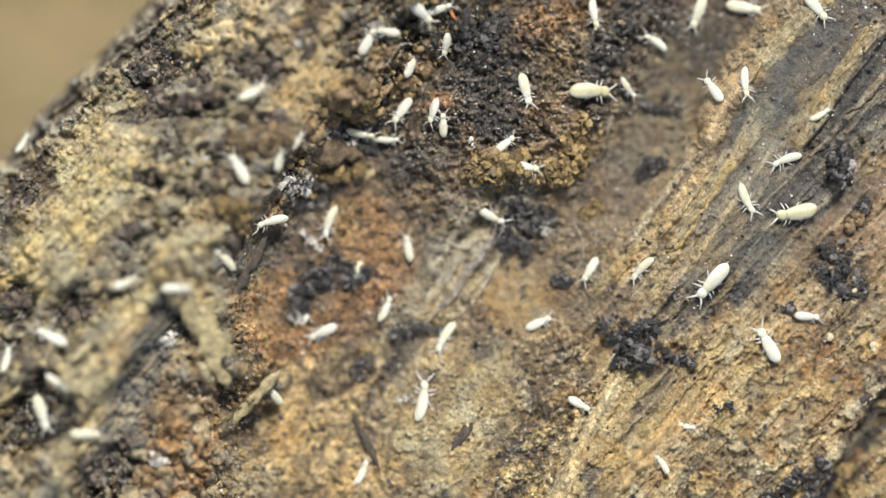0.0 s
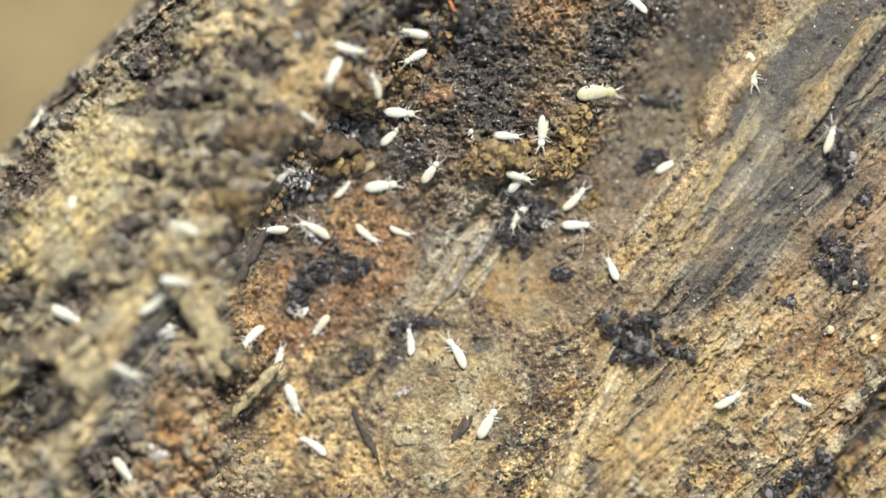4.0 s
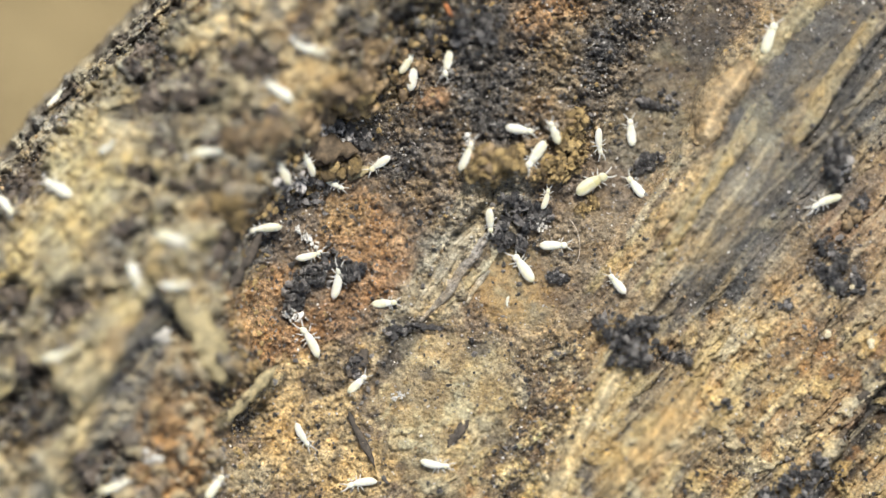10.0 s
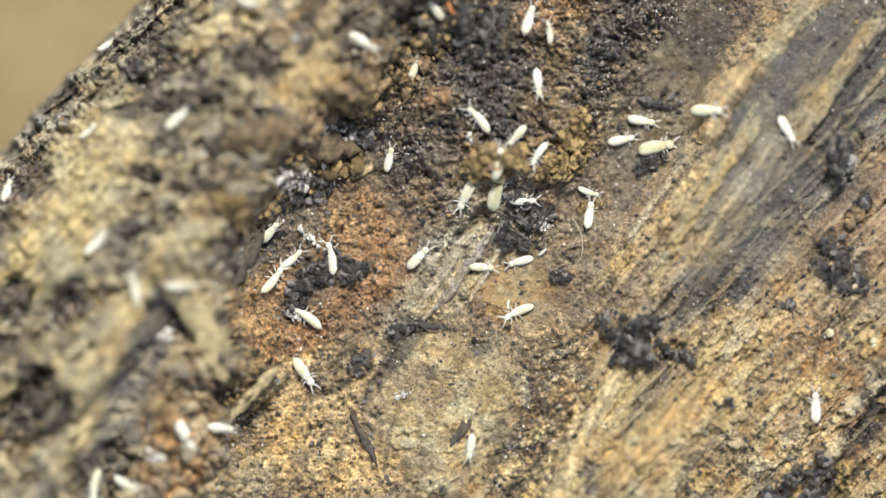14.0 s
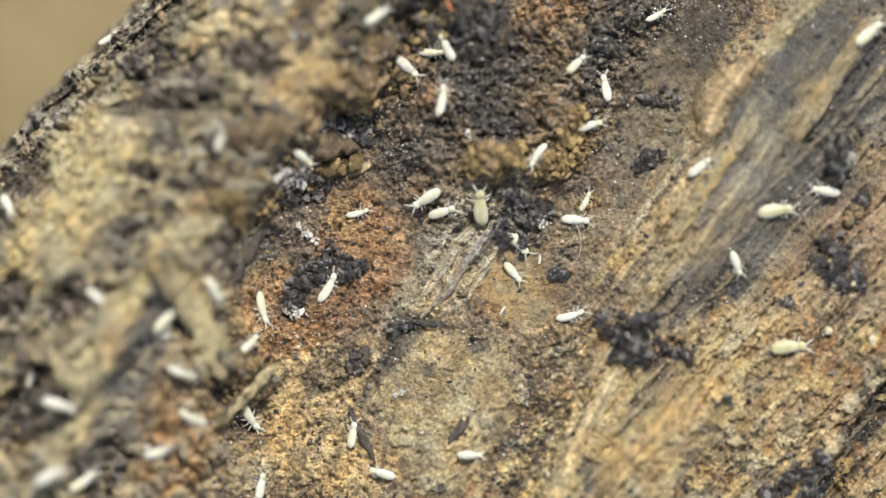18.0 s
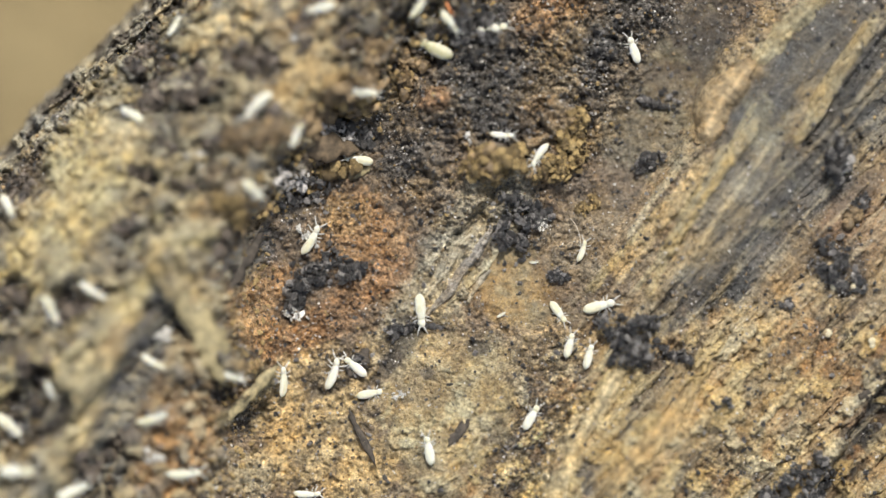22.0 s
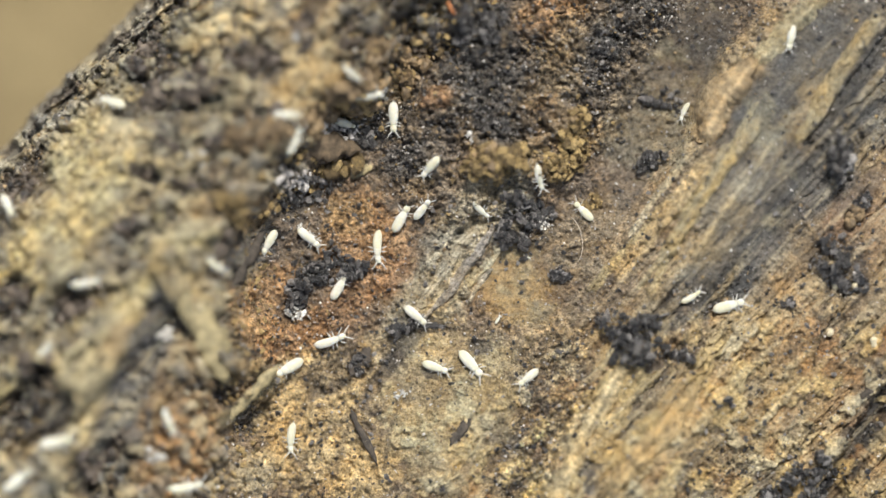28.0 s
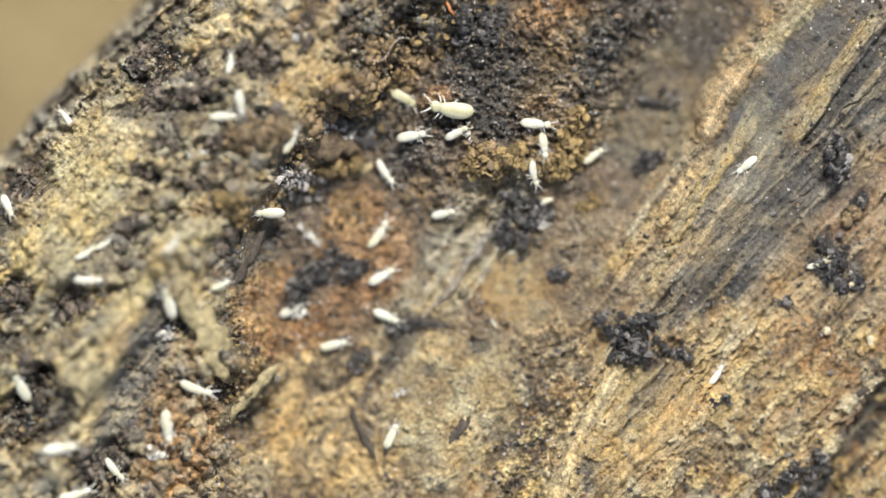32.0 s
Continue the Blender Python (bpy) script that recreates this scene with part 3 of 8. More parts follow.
blot(15.51, 1.32, 1.30, 0.65, 50, RUSTY, 0.8)
blot(15.08, -0.63, 1.30, 1.08, 140, UMBER, 0.7, loose=0.7)
blot(13.13, -2.14, 1.52, 1.30, 50, TAN, 0.9)
blot(12.91, -4.31, 3.25, 1.95, 40, (0.56, 0.39, 0.165), 0.75)
blot(10.75, -3.44, 1.30, 0.87, 60, OCHRE, 0.8)
streak(7.06, -4.31, 4.35, -9.08, 0.91, OCHRE, 0.95, 0.15)
streak(6.41, -5.18, 4.14, -9.40, 0.30, PALE, 0.9, 0.15)
streak(7.93, -5.18, 5.55, -9.08, 0.56, DRIFT, 0.85, -0.1)
streak(10.31, -6.04, 7.28, -9.40, 0.65, OCHRE, 0.85, 0.1)
blot(9.01, -3.88, 1.30, 0.65, 30, BROWN, 0.85, loose=0.6)
blot(8.58, -2.15, 1.30, 0.76, 40, UMBER, 0.7, loose=0.7)
blot(13.35, -3.23, 1.52, 0.87, 60, ORANGE, 0.6)
blot(14.86, -4.74, 1.30, 1.08, 40, ORANGE, 0.4)
blot(10.10, -5.61, 1.73, 0.65, 50, ORANGE, 0.5)
blot(14.21, -7.56, 1.30, 0.87, 30, PALE, 0.8)
blot(11.18, -8.43, 1.30, 0.74, 40, (0.20, 0.15, 0.09), 0.6, -0.2, loose=0.8)
blot(12.05, -8.21, 1.30, 0.76, 40, UMBER, 0.8, -0.2, loose=0.8)
streak(16.99, -6.05, 14.88, -9.52, 0.56, BLACK, 0.95, -0.9)
streak(16.99, -4.31, 15.30, -7.78, 0.39, DRIFT, 0.8, 0.1)
streak(16.85, -8.44, 16.42, -9.54, 0.39, OCHRE, 0.8, 0.0)
blot(13.5, 6.9, 4.2, 1.3, 55, (0.145, 0.132, 0.113), 0.85, loose=0.2)
blot(16.4, 8.2, 2.2, 1.6, 55, (0.15, 0.135, 0.115), 0.7, loose=0.3)
blot(16.6, 3.6, 2.6, 1.0, 60, (0.17, 0.155, 0.13), 0.6, loose=0.3)
blot(8.84, 7.20, 2.60, 1.73, 50, (0.22, 0.165, 0.10), 0.8, loose=0.7)
blot(8.19, 8.95, 1.30, 0.87, 30, (0.09, 0.075, 0.06), 0.7, loose=1)
blot(10.14, 8.40, 1.73, 0.98, 55, (0.12, 0.09, 0.06), 0.85, loose=0.9)
blot(12.06, 3.27, 1.95, 0.56, 55, (0.30, 0.26, 0.19), 0.7, loose=0.2)
streak(13.50, 9.59, 11.00, 6.32, 0.78, (0.43, 0.315, 0.17), 1.0, 0.3, ragged=0.10, loose=0.05)
streak(11.00, 6.76, 9.82, 4.48, 0.56, (0.45, 0.33, 0.17), 1.0, 0.3, ragged=0.12, loose=0.05)
streak(10.56, 6.33, 9.80, 4.15, 0.11, BROWN, 0.7, -0.15, ragged=0.2)
streak(11.74, 4.47, 8.59, 0.02, 0.26, (0.62, 0.50, 0.27), 0.9, 0.2, ragged=0.4, loose=0.1)
for k in range(9):
    x, y = 11.9 - 0.36 * k + 0.3 * math.sin(k * 2.1), 4.9 - 0.42 * k + 0.5 * math.cos(k * 1.7)
    streak(x, y, x - 2.3 - 0.5 * math.sin(k), y - 3.4 - 0.6 * math.cos(k * 1.3), 0.10 + 0.05 * (k % 3), ((0.56, 0.46, 0.245), (0.50, 0.42, 0.26), (0.60, 0.46, 0.20))[k % 3], 0.75, 0.12, ragged=0.5, loose=0.15)
streak(10.98, 3.28, 8.80, 0.02, 0.15, (0.66, 0.47, 0.17), 1.0, 0.1, ragged=0.2, loose=0.1)
streak(9.90, 3.06, 7.07, -0.63, 0.30, OCHRE, 0.95, 0.15, ragged=0.25)
streak(16.40, 8.48, 13.79, 4.57, 0.26, (0.50, 0.40, 0.21), 0.9, 0.2, ragged=0.4, loose=0.1)
streak(12.95, 8.28, 10.01, 4.26, 0.11, UMBER, 0.6, -0.15, ragged=0.2)
streak(9.88, -4.53, 6.74, -8.32, 0.43, (0.56, 0.38, 0.16), 0.9, 0.3, ragged=0.2, loose=0.1)
streak(9.04, 3.06, 7.30, 0.67, 0.13, PALE, 0.8, 0.15, ragged=0.2)
streak(12.49, 3.93, 9.67, -0.20, 0.11, PALE, 0.7, 0.1, ragged=0.2)
streak(6.63, -4.53, 4.35, -9.29, 0.52, PALE, 0.85, 0.25, ragged=0.3, loose=0.2)
blot(13.35, -6.91, 2.39, 0.87, 45, PALE, 0.6, loose=0.2)
blot(11.83, -3.44, 1.30, 1.08, 40, OCHRE, 0.6, loose=0.2)
blot(16.38, -2.58, 0.65, 2.60, 160, TAN, 0.6)
blot(15.2, -2.6, 2.6, 0.75, 75, (0.21, 0.165, 0.12), 0.6, loose=0.8)
streak(-8.39, -1.06, -6.80, 0.89, 0.13, DRIFT, 0.6, 0.2)
streak(-7.88, -1.28, -6.39, 0.46, 0.11, DRIFT, 0.5, 0.2)
rag = fbm(XX * 0.9, YY * 0.9, 161, 5, 0.65) * board
lay(step(0.15, 0.5, rag + 0.3 * specks) * 0.5 * step(-2, -5, YY), (0.70, 0.55, 0.30), 0.15)
lay(step(0.2, 0.5, -rag + 0.3 * specks) * 0.5 * step(-2, -5, YY), (0.34, 0.215, 0.105), -0.1)
bits = fbm(XX * 4.4, YY * 4.4, 201, 4, 0.72)
lay(step(0.32, 0.55, bits + 0.25 * rag) * 0.65 * board * step(-1, -4, YY), (0.13, 0.09, 0.055), -0.06)
lay(step(0.32, 0.55, -bits + 0.25 * rag) * 0.55 * board * step(-1, -4, YY), (0.80, 0.66, 0.40), 0.08)
d5, own5 = cells(SS * 0.9 + 0.9 * curl_x, WW * 1.5 + 0.9 * curl_y, 35)
chips = board * step(-2.2, -3.6, YY + 0.5 * mottle) * step(0.62, 0.5, d5 + 0.12 * specks)
lay(chips * (own5 < 0.28) * 0.6, (0.78, 0.57, 0.235), 0.22)
lay(chips * ((own5 > 0.28) & (own5 < 0.42)) * 0.55, (0.80, 0.69, 0.44), 0.3)
lay(chips * (own5 > 0.8) * 0.5, (0.30, 0.20, 0.105), -0.12)
lay(chips * ((own5 > 0.68) & (own5 < 0.8)) * 0.45, (0.50, 0.27, 0.10), 0.0)
# broad swellings of the plank and of the hollow's lower end
swell(13.36, 5.66, 9.11, 2.82, 55, 0.9)
swell(-0.09, -6.49, 3.25, 2.82, 60, 0.3)
swell(2.2, 5.8, 5.5, 3.6, 47, 0.95)
swell(7.28, -8.64, 4.34, 1.95, 50, 0.8)
tone = tone * (1 - (0.13 + 0.06 * step(-2, -5, YY)) * board)[..., None]
# calmer, smoother ground: the silted bank below the plank, the pale mound, the planed grey wood
calm = np.zeros(SS.shape)
for x, y, long, wide, turn in ((9.3, 7.4, 2.6, 1.1, 55), (13.2, 6.4, 4.6, 1.5, 55), (11.8, 1.2, 3.2, 1.0, 52), (3.0, -1.4, 1.5, 1.7, 80)):
    c, s = math.cos(radians(turn)), math.sin(radians(turn))
    calm = np.maximum(calm, step(1.3, 0.75, np.hypot(((XX - x) * c + (YY - y) * s) / long, ((YY - y) * c - (XX - x) * s) / wide) + 0.25 * mottle))
bank = step(1.3, 0.75, np.hypot(((XX - 8.1) * 0.5 + (YY - 4.2) * 0.866) / 4.2, ((YY - 4.2) * 0.5 - (XX - 8.1) * 0.866) / 1.5) + 0.25 * mottle)
calm = np.maximum(calm, np.maximum(0.6 * mound, 0.55 * bank))
swell(8.3, 4.6, 4.3, 1.5, 60, -0.45)
silt = fbm(XX * 0.9 + 0.5 * curl_y, YY * 0.9, 221, 5, 0.6)
lay(np.maximum(calm, bank) * step(0.1, 0.5, silt) * 0.5, (0.38, 0.325, 0.185))
lay(calm * step(0.15, 0.5, -silt) * 0.5, (0.16, 0.132, 0.09))
# relief: lumps, ridges along the grain, cracks, crumbs and pits
rough1 = fbm(XX * 1.2, YY * 1.2, 101, 5, 0.6)
billow = np.abs(fbm(XX * 1.9, YY * 1.9, 111, 4, 0.6))
ridge = 1 - np.abs(fbm(SS * 0.2, WW * 1.9, 83, 5))
fibre = fbm(SS * 0.7, WW * 6.0, 81, 4)
crack = step(0.965, 0.999, 1 - np.abs(fbm(SS * 0.10, WW * 0.75 + 0.2 * curl_y, 87, 5))) * board
high = high + (1 - 0.65 * calm) * ((0.22 - 0.12 * board) * rough1 + (0.36 - 0.24 * board) * billow)
high = high + (1 - 0.6 * calm) * (board * (0.30 * (ridge - 0.7) + 0.07 * fibre) + 0.10 * mottle + 0.10 * specks + 0.06 * dust)
crack = crack * (1 - 0.6 * calm)
high = high - 0.22 * crack
tone = tone * (1 - 0.5 * crack[..., None])
lay(step(0.75, 0.97, ridge) * board * 0.35, PALE)
soil = np.maximum(soil, (0.45 - 0.25 * board) * (1 - 0.6 * block)) * (1 - 0.75 * calm)
wet = np.maximum(wet, 0.75 * step(0.55, 0.95, soil))
high = high + soil * ((0.14 + 0.13 * step(0.6, 0.95, soil)) * np.clip(0.75 - d1, 0, 1) * (0.3 + own1) + 0.12 * np.clip(0.7 - d2, 0, 1) * (0.3 + own2))
high = high + soil * (0.10 * fbm(XX * 5.2, YY * 5.2, 181, 3, 0.7) + 0.14 * np.abs(fbm(XX * 3.1, YY * 3.1, 185, 4, 0.7)))
tone = tone * (1 + soil[..., None] * (own1[..., None] - 0.45) * 0.8)
tone = tone * (1 + soil[..., None] * (own2[..., None] - 0.5) * 0.9)
# fibres of sounder wood in the block
hairs = fbm(SS * 0.55, WW * 4.2 + 0.4 * curl_x, 191, 4, 0.65)
lay(step(0.2, 0.5, hairs) * 0.4 * block, (0.13, 0.10, 0.068))
lay(step(0.2, 0.5, -hairs) * 0.4 * block, (0.76, 0.64, 0.40))
high = high - 0.10 * hairs * block
threads = fbm(SS * 0.9, WW * 9.0 + 0.5 * curl_x, 195, 3, 0.65) * smooth_wood * block
lay(step(0.15, 0.5, threads) * 0.5, (0.17, 0.135, 0.085), -0.06)
lay(step(0.15, 0.5, -threads) * 0.4, (0.80, 0.69, 0.44), 0.05)
# the raised block crumbles into lumps of many colours, with shade painted between them
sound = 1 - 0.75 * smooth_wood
high = high + block * sound * 1.15 * lump * (0.15 + own3)
d4, own4 = cells(XX * 3.6 + curl_y, YY * 3.6 + curl_x, 25)
high = high + block * sound * 0.28 * np.clip(0.62 - d4, 0, 1) * own4
tone = tone * (1 + (block * sound * ((own4 - 0.5) * 0.6 + (own3 - 0.5) * 0.5))[..., None])
# shade of the crevices between lumps, painted dark brown
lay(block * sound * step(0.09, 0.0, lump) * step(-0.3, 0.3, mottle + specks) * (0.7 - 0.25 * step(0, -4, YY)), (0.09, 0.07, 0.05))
knob = block * sound * step(0.02, 0.16, lump)
shade = (own3 * 5.7) % 1.0
lay(knob * (shade < 0.18) * 0.6, (0.15, 0.118, 0.085), -0.15)
lay(knob * ((shade > 0.45) & (shade < 0.58)) * 0.6, (0.34, 0.325, 0.285), 0.1)
lay(knob * (shade > 0.80) * 0.65, (0.66, 0.57, 0.38), 0.25)
tint4 = (own4 * 3.9) % 1.0
lay(block * sound * step(0.05, 0.2, 0.62 - d4) * (tint4 < 0.15) * 0.55, (0.09, 0.07, 0.055), -0.1)
lay(block * sound * step(0.05, 0.2, 0.62 - d4) * (tint4 > 0.87) * 0.55, (0.70, 0.63, 0.46), 0.08)
# bark rim: fibres and knobs along the silhouette
rim = step(-12.9, -13.6, WW)
high = high + rim * (0.35 * np.abs(fbm(SS * 0.5, WW * 3.0, 131, 4)) + 0.2 * specks)
near = step(40, 21, np.abs(SS))
wide_out = rim * near * (0.12 * fbm(SS * 0.45, SS * 0 + 3.0, 141, 4) + 0.12 * specks)
XX, YY = XX - wide_out * AY, YY + wide_out * AX
tone = tone * (0.765 + 0.29 * soil - 0.13 * calm)[..., None]
grey = tone.mean(-1, keepdims=True)
tone = np.clip((grey + (0.84 + 0.12 * np.maximum(step(0, -5, YY), block)[..., None]) * (tone - grey)) * np.array((0.98, 0.985, 0.95)), 0.008, 0.8)


def dye(mesh, colour, damp, crumbling):
    """Gives a mesh of wood its colours, dampness and crumbliness, point by point."""
    a = mesh.color_attributes.new("tone", "FLOAT_COLOR", "POINT")
    a.data.foreach_set("color", np.concatenate([colour, np.ones((len(colour), 1))], 1).astype(np.float32).ravel())
    for name, values in (("wet", damp), ("loose", crumbling)):
        b = mesh.attributes.new(name, "FLOAT", "POINT")
        b.data.foreach_set("value", values.astype(np.float32))
    mesh.materials.append(WOOD)


def skin(name, rings, pick, parent, label):
    """One part of the branch's skin: the faces that pick chooses, with colour and dampness."""
    x, y, z, colour, damp, crumbling = rings
    n, m = x.shape
    i, j = np.nonzero(pick)
    k = (j + 1) % m
    quads = np.stack([i * m + j, i * m + k, (i + 1) * m + k, (i + 1) * m + j], -1).reshape(-1)
    used, quads = np.unique(quads, return_inverse=True)
    quads = quads.reshape(-1)
    co = np.stack([x, y, z], -1).reshape(-1, 3)[used] * MM
    count = quads.size // 4
    mesh = bpy.data.meshes.new(name)
    mesh.vertices.add(len(co))
    mesh.vertices.foreach_set("co", co.astype(np.float32).ravel())
    mesh.loops.add(quads.size)
    mesh.loops.foreach_set("vertex_index", quads.astype(np.int32))
    mesh.polygons.add(count)
    mesh.polygons.foreach_set("loop_start", np.arange(0, quads.size, 4, dtype=np.int32))
    mesh.polygons.foreach_set("use_smooth", np.ones(count, dtype=bool))
    mesh.update(calc_edges=True)
    dye(mesh, colour.reshape(-1, 3)[used], damp.reshape(-1)[used], crumbling.reshape(-1)[used])
    ob = new(name, mesh)
    ob.parent = parent
    return tagged(ob, label)


# the underside closes the branch below
_u = np.linspace(0, math.pi, 26)[1:-1]
low_w = 4.9 + 20.1 * np.cos(_u)
low_z = -21.5 * np.sin(_u)
bot_z = (high[:, -1][:, None] * (1 + np.cos(_u)) / 2 + high[:, 0][:, None] * (1 - np.cos(_u)) / 2) + low_z[None, :]
bot_w = np.broadcast_to(low_w[None, :], bot_z.shape) + 0.3 * fbm(np.broadcast_to(S[:, None] * 0.2, bot_z.shape), np.broadcast_to(_u[None, :] * 3, bot_z.shape), 55, 3)
bot_s = np.broadcast_to(S[:, None], bot_z.shape)
ring_x = np.concatenate([XX, bot_s * AX + bot_w * AY], 1)
ring_y = np.concatenate([YY, bot_s * AY - bot_w * AX], 1)
ring_z = np.concatenate([high, bot_z], 1)
ring_t = np.concatenate([tone, np.broadcast_to(np.array(BROWN), bot_z.shape + (3,))], 1)
ring_d = np.concatenate([wet, np.full(bot_z.shape, 0.15)], 1)
branch = tagged(new("rotten_branch"), "rotting wooden branch with ochre, grey and black crumbling wood", "branch")
branch.empty_display_size = 0.01
ring_l = np.concatenate([soil, np.full(bot_z.shape, 0.4)], 1)
branch_rings = (ring_x, ring_y, ring_z, ring_t, ring_d, ring_l)
_w = np.concatenate([WW, np.full(bot_z.shape, 99.0)], 1)[:-1]
_s = np.concatenate([SS, bot_s], 1)[:-1]
_wc = -6.0 + 0.75 * np.log1p(np.exp(np.clip((-4 - _s) * 1.2, -30, 30))) / 1.2
_plank = 6.5 + 0.6 * np.sin(_s * 0.9)
skin("bark_rim", branch_rings, _w < -13.4, branch, "dark grey fibrous bark rim")
skin("raised_block", branch_rings, (_w >= -13.4) & (_w < _wc), branch, "lumpy raised block of pale ochre rotten wood")
hollow = skin("hollow", branch_rings, (_w >= _wc) & (_w < _plank), branch, "rust brown hollow strewn with black humus")
plank = skin("plank", branch_rings, (_w >= _plank) & (_w < 90), branch, "grey and ochre long-grained wood")
skin("underside", branch_rings, _w > 90, branch, "brown underside of the branch")

# smoothed height of the branch's top, on which things stand


def soft(a, r):
    """A running mean over 2 r + 1 cells, both ways."""
    for ax in (0, 1):
        c = np.cumsum(np.pad(a, [(r + 1, r) if k == ax else (0, 0) for k in (0, 1)], mode="edge"), ax)
        n = a.shape[ax]
        a = (np.take(c, np.arange(2 * r + 1, 2 * r + 1 + n), ax) - np.take(c, np.arange(0, n), ax)) / (2 * r + 1)
    return a


WALK = soft(high, 6)


def spread(a, r):
    """The highest of the cells around."""
    for ax in (0, 1):
        b = a
        for k in range(1, r + 1):
            b = np.maximum(b, np.maximum(np.roll(a, k, ax), np.roll(a, -k, ax)))
        a = b
    return a


TREAD = 0.4 * WALK + 0.6 * soft(spread(high, 4), 5)


def top(x, y, field=None):
    """Height of the branch at a place of the plan, mm."""
    f = WALK if field is None else field
    s, w = x * AX + y * AY, x * AY - y * AX
    i = min(max(np.interp(s, S, np.arange(len(S))), 0), len(S) - 1.001)
    j = min(max(np.interp(w, W, np.arange(len(W))), 0), len(W) - 1.001)
    a, b = int(i), int(j)
    u, v = i - a, j - b
    return (f[a, b] * (1 - u) + f[a + 1, b] * u) * (1 - v) + (f[a, b + 1] * (1 - u) + f[a + 1, b + 1] * u) * v


def stand(x, y, turn=0.0, lift=0.0, lean=0.6, field=None):
    """A pose on the branch: x ahead, z away from the wood."""
    e = 0.45
    gx, gy = (top(x + e, y) - top(x - e, y)) / (2 * e), (top(x, y + e) - top(x, y - e)) / (2 * e)
    steep = math.hypot(gx, gy)
    k = lean * min(1.0, 0.8 / max(steep, 1e-6))
    n = Vector((-gx * k, -gy * k, 1)).normalized()
    ahead = Vector((math.cos(radians(turn)), math.sin(radians(turn)), 0))
    ahead = (ahead - n * ahead.dot(n)).normalized()
    side = n.cross(ahead)
    m = Matrix((ahead, side, n)).transposed().to_4x4()
    m.translation = (x * MM, y * MM, (top(x, y, field) + lift) * MM)
    return m


# ---- ground under the branch, out to the horizon ----
def ground():
    r = np.concatenate([[0.0], np.geomspace(0.02, 400, 46)])
    a = np.linspace(0, 2 * math.pi, 73)[:-1]
    rr, aa = np.meshgrid(r, a, indexing="ij")
    x, y = rr * np.cos(aa), rr * np.sin(aa)
    z = -0.0245 + 0.0008 * fbm(x * 90, y * 90, 4, 3) * (rr < 2)
    n, m = rr.shape
    verts = np.stack([x, y, z], -1).reshape(-1, 3).tolist()
    faces = [(i * m + j, (i + 1) * m + j, (i + 1) * m + (j + 1) % m, i * m + (j + 1) % m) for i in range(n - 1) for j in range(m)]
    mesh = bpy.data.meshes.new("ground")
    mesh.from_pydata(verts, [], faces)
    mesh.materials.append(ground_soil())
    return tagged(new("ground", mesh), "ochre sandy forest floor below the branch", "ground", kind="structure")


ground()
# ---- small pieces ----


def ball(level=1):
    bm = bmesh.new()
    bmesh.ops.create_icosphere(bm, subdivisions=level, radius=1.0)
    v = np.array([q.co[:] for q in bm.verts])
    f = np.array([[q.index for q in p.verts] for p in bm.faces])
    bm.free()
    return v, f


BALL0, BALL1, BALL2 = ball(1), ball(2), ball(3)


def lumps(places, sizes, rough=0.25, ico=None, squash=0.8, seed=1, long=0.35):
    """Vertices and faces of many uneven grains, mm."""
    v0, f0 = ico or BALL1
    rng = np.random.RandomState(seed)
    n, k = len(places), len(v0)
    q = rng.normal(size=(n, 3, 3))
    q, _ = np.linalg.qr(q)
    stretch = 1 + rng.uniform(-long, long, (n, 1, 3))
    v = v0[None] * (1 + rng.uniform(-rough, rough, (n, k, 1))) * stretch
    v = np.einsum("nij,nkj->nki", q, v) * np.asarray(sizes)[:, None, None]
    v[..., 2] *= squash
    v = v + np.asarray(places)[:, None, :]
    f = f0[None] + (np.arange(n) * k)[:, None, None]
    return v.reshape(-1, 3), f.reshape(-1, 3)


def solid(name, v, f, material, smooth=True, scale=MM):
    mesh = bpy.data.meshes.new(name)
    mesh.from_pydata((np.asarray(v) * scale).tolist(), [], [tuple(int(i) for i in p) for p in f])
    mesh.polygons.foreach_set("use_smooth", np.full(len(mesh.polygons), smooth))
    mesh.materials.append(material)
    return mesh


def part(name, mesh, parent, label=""):
    ob = new(name, mesh)
    ob.parent = parent
    return tagged(ob, label) if label else ob


def thing(name, mesh, x, y, label, category, group="", lift=0.0, turn=0.0):
    ob = new(name, mesh)
    ob.matrix_basis = stand(x, y, turn, lift)
    return tagged(ob, label, category, group)


_clods = 0


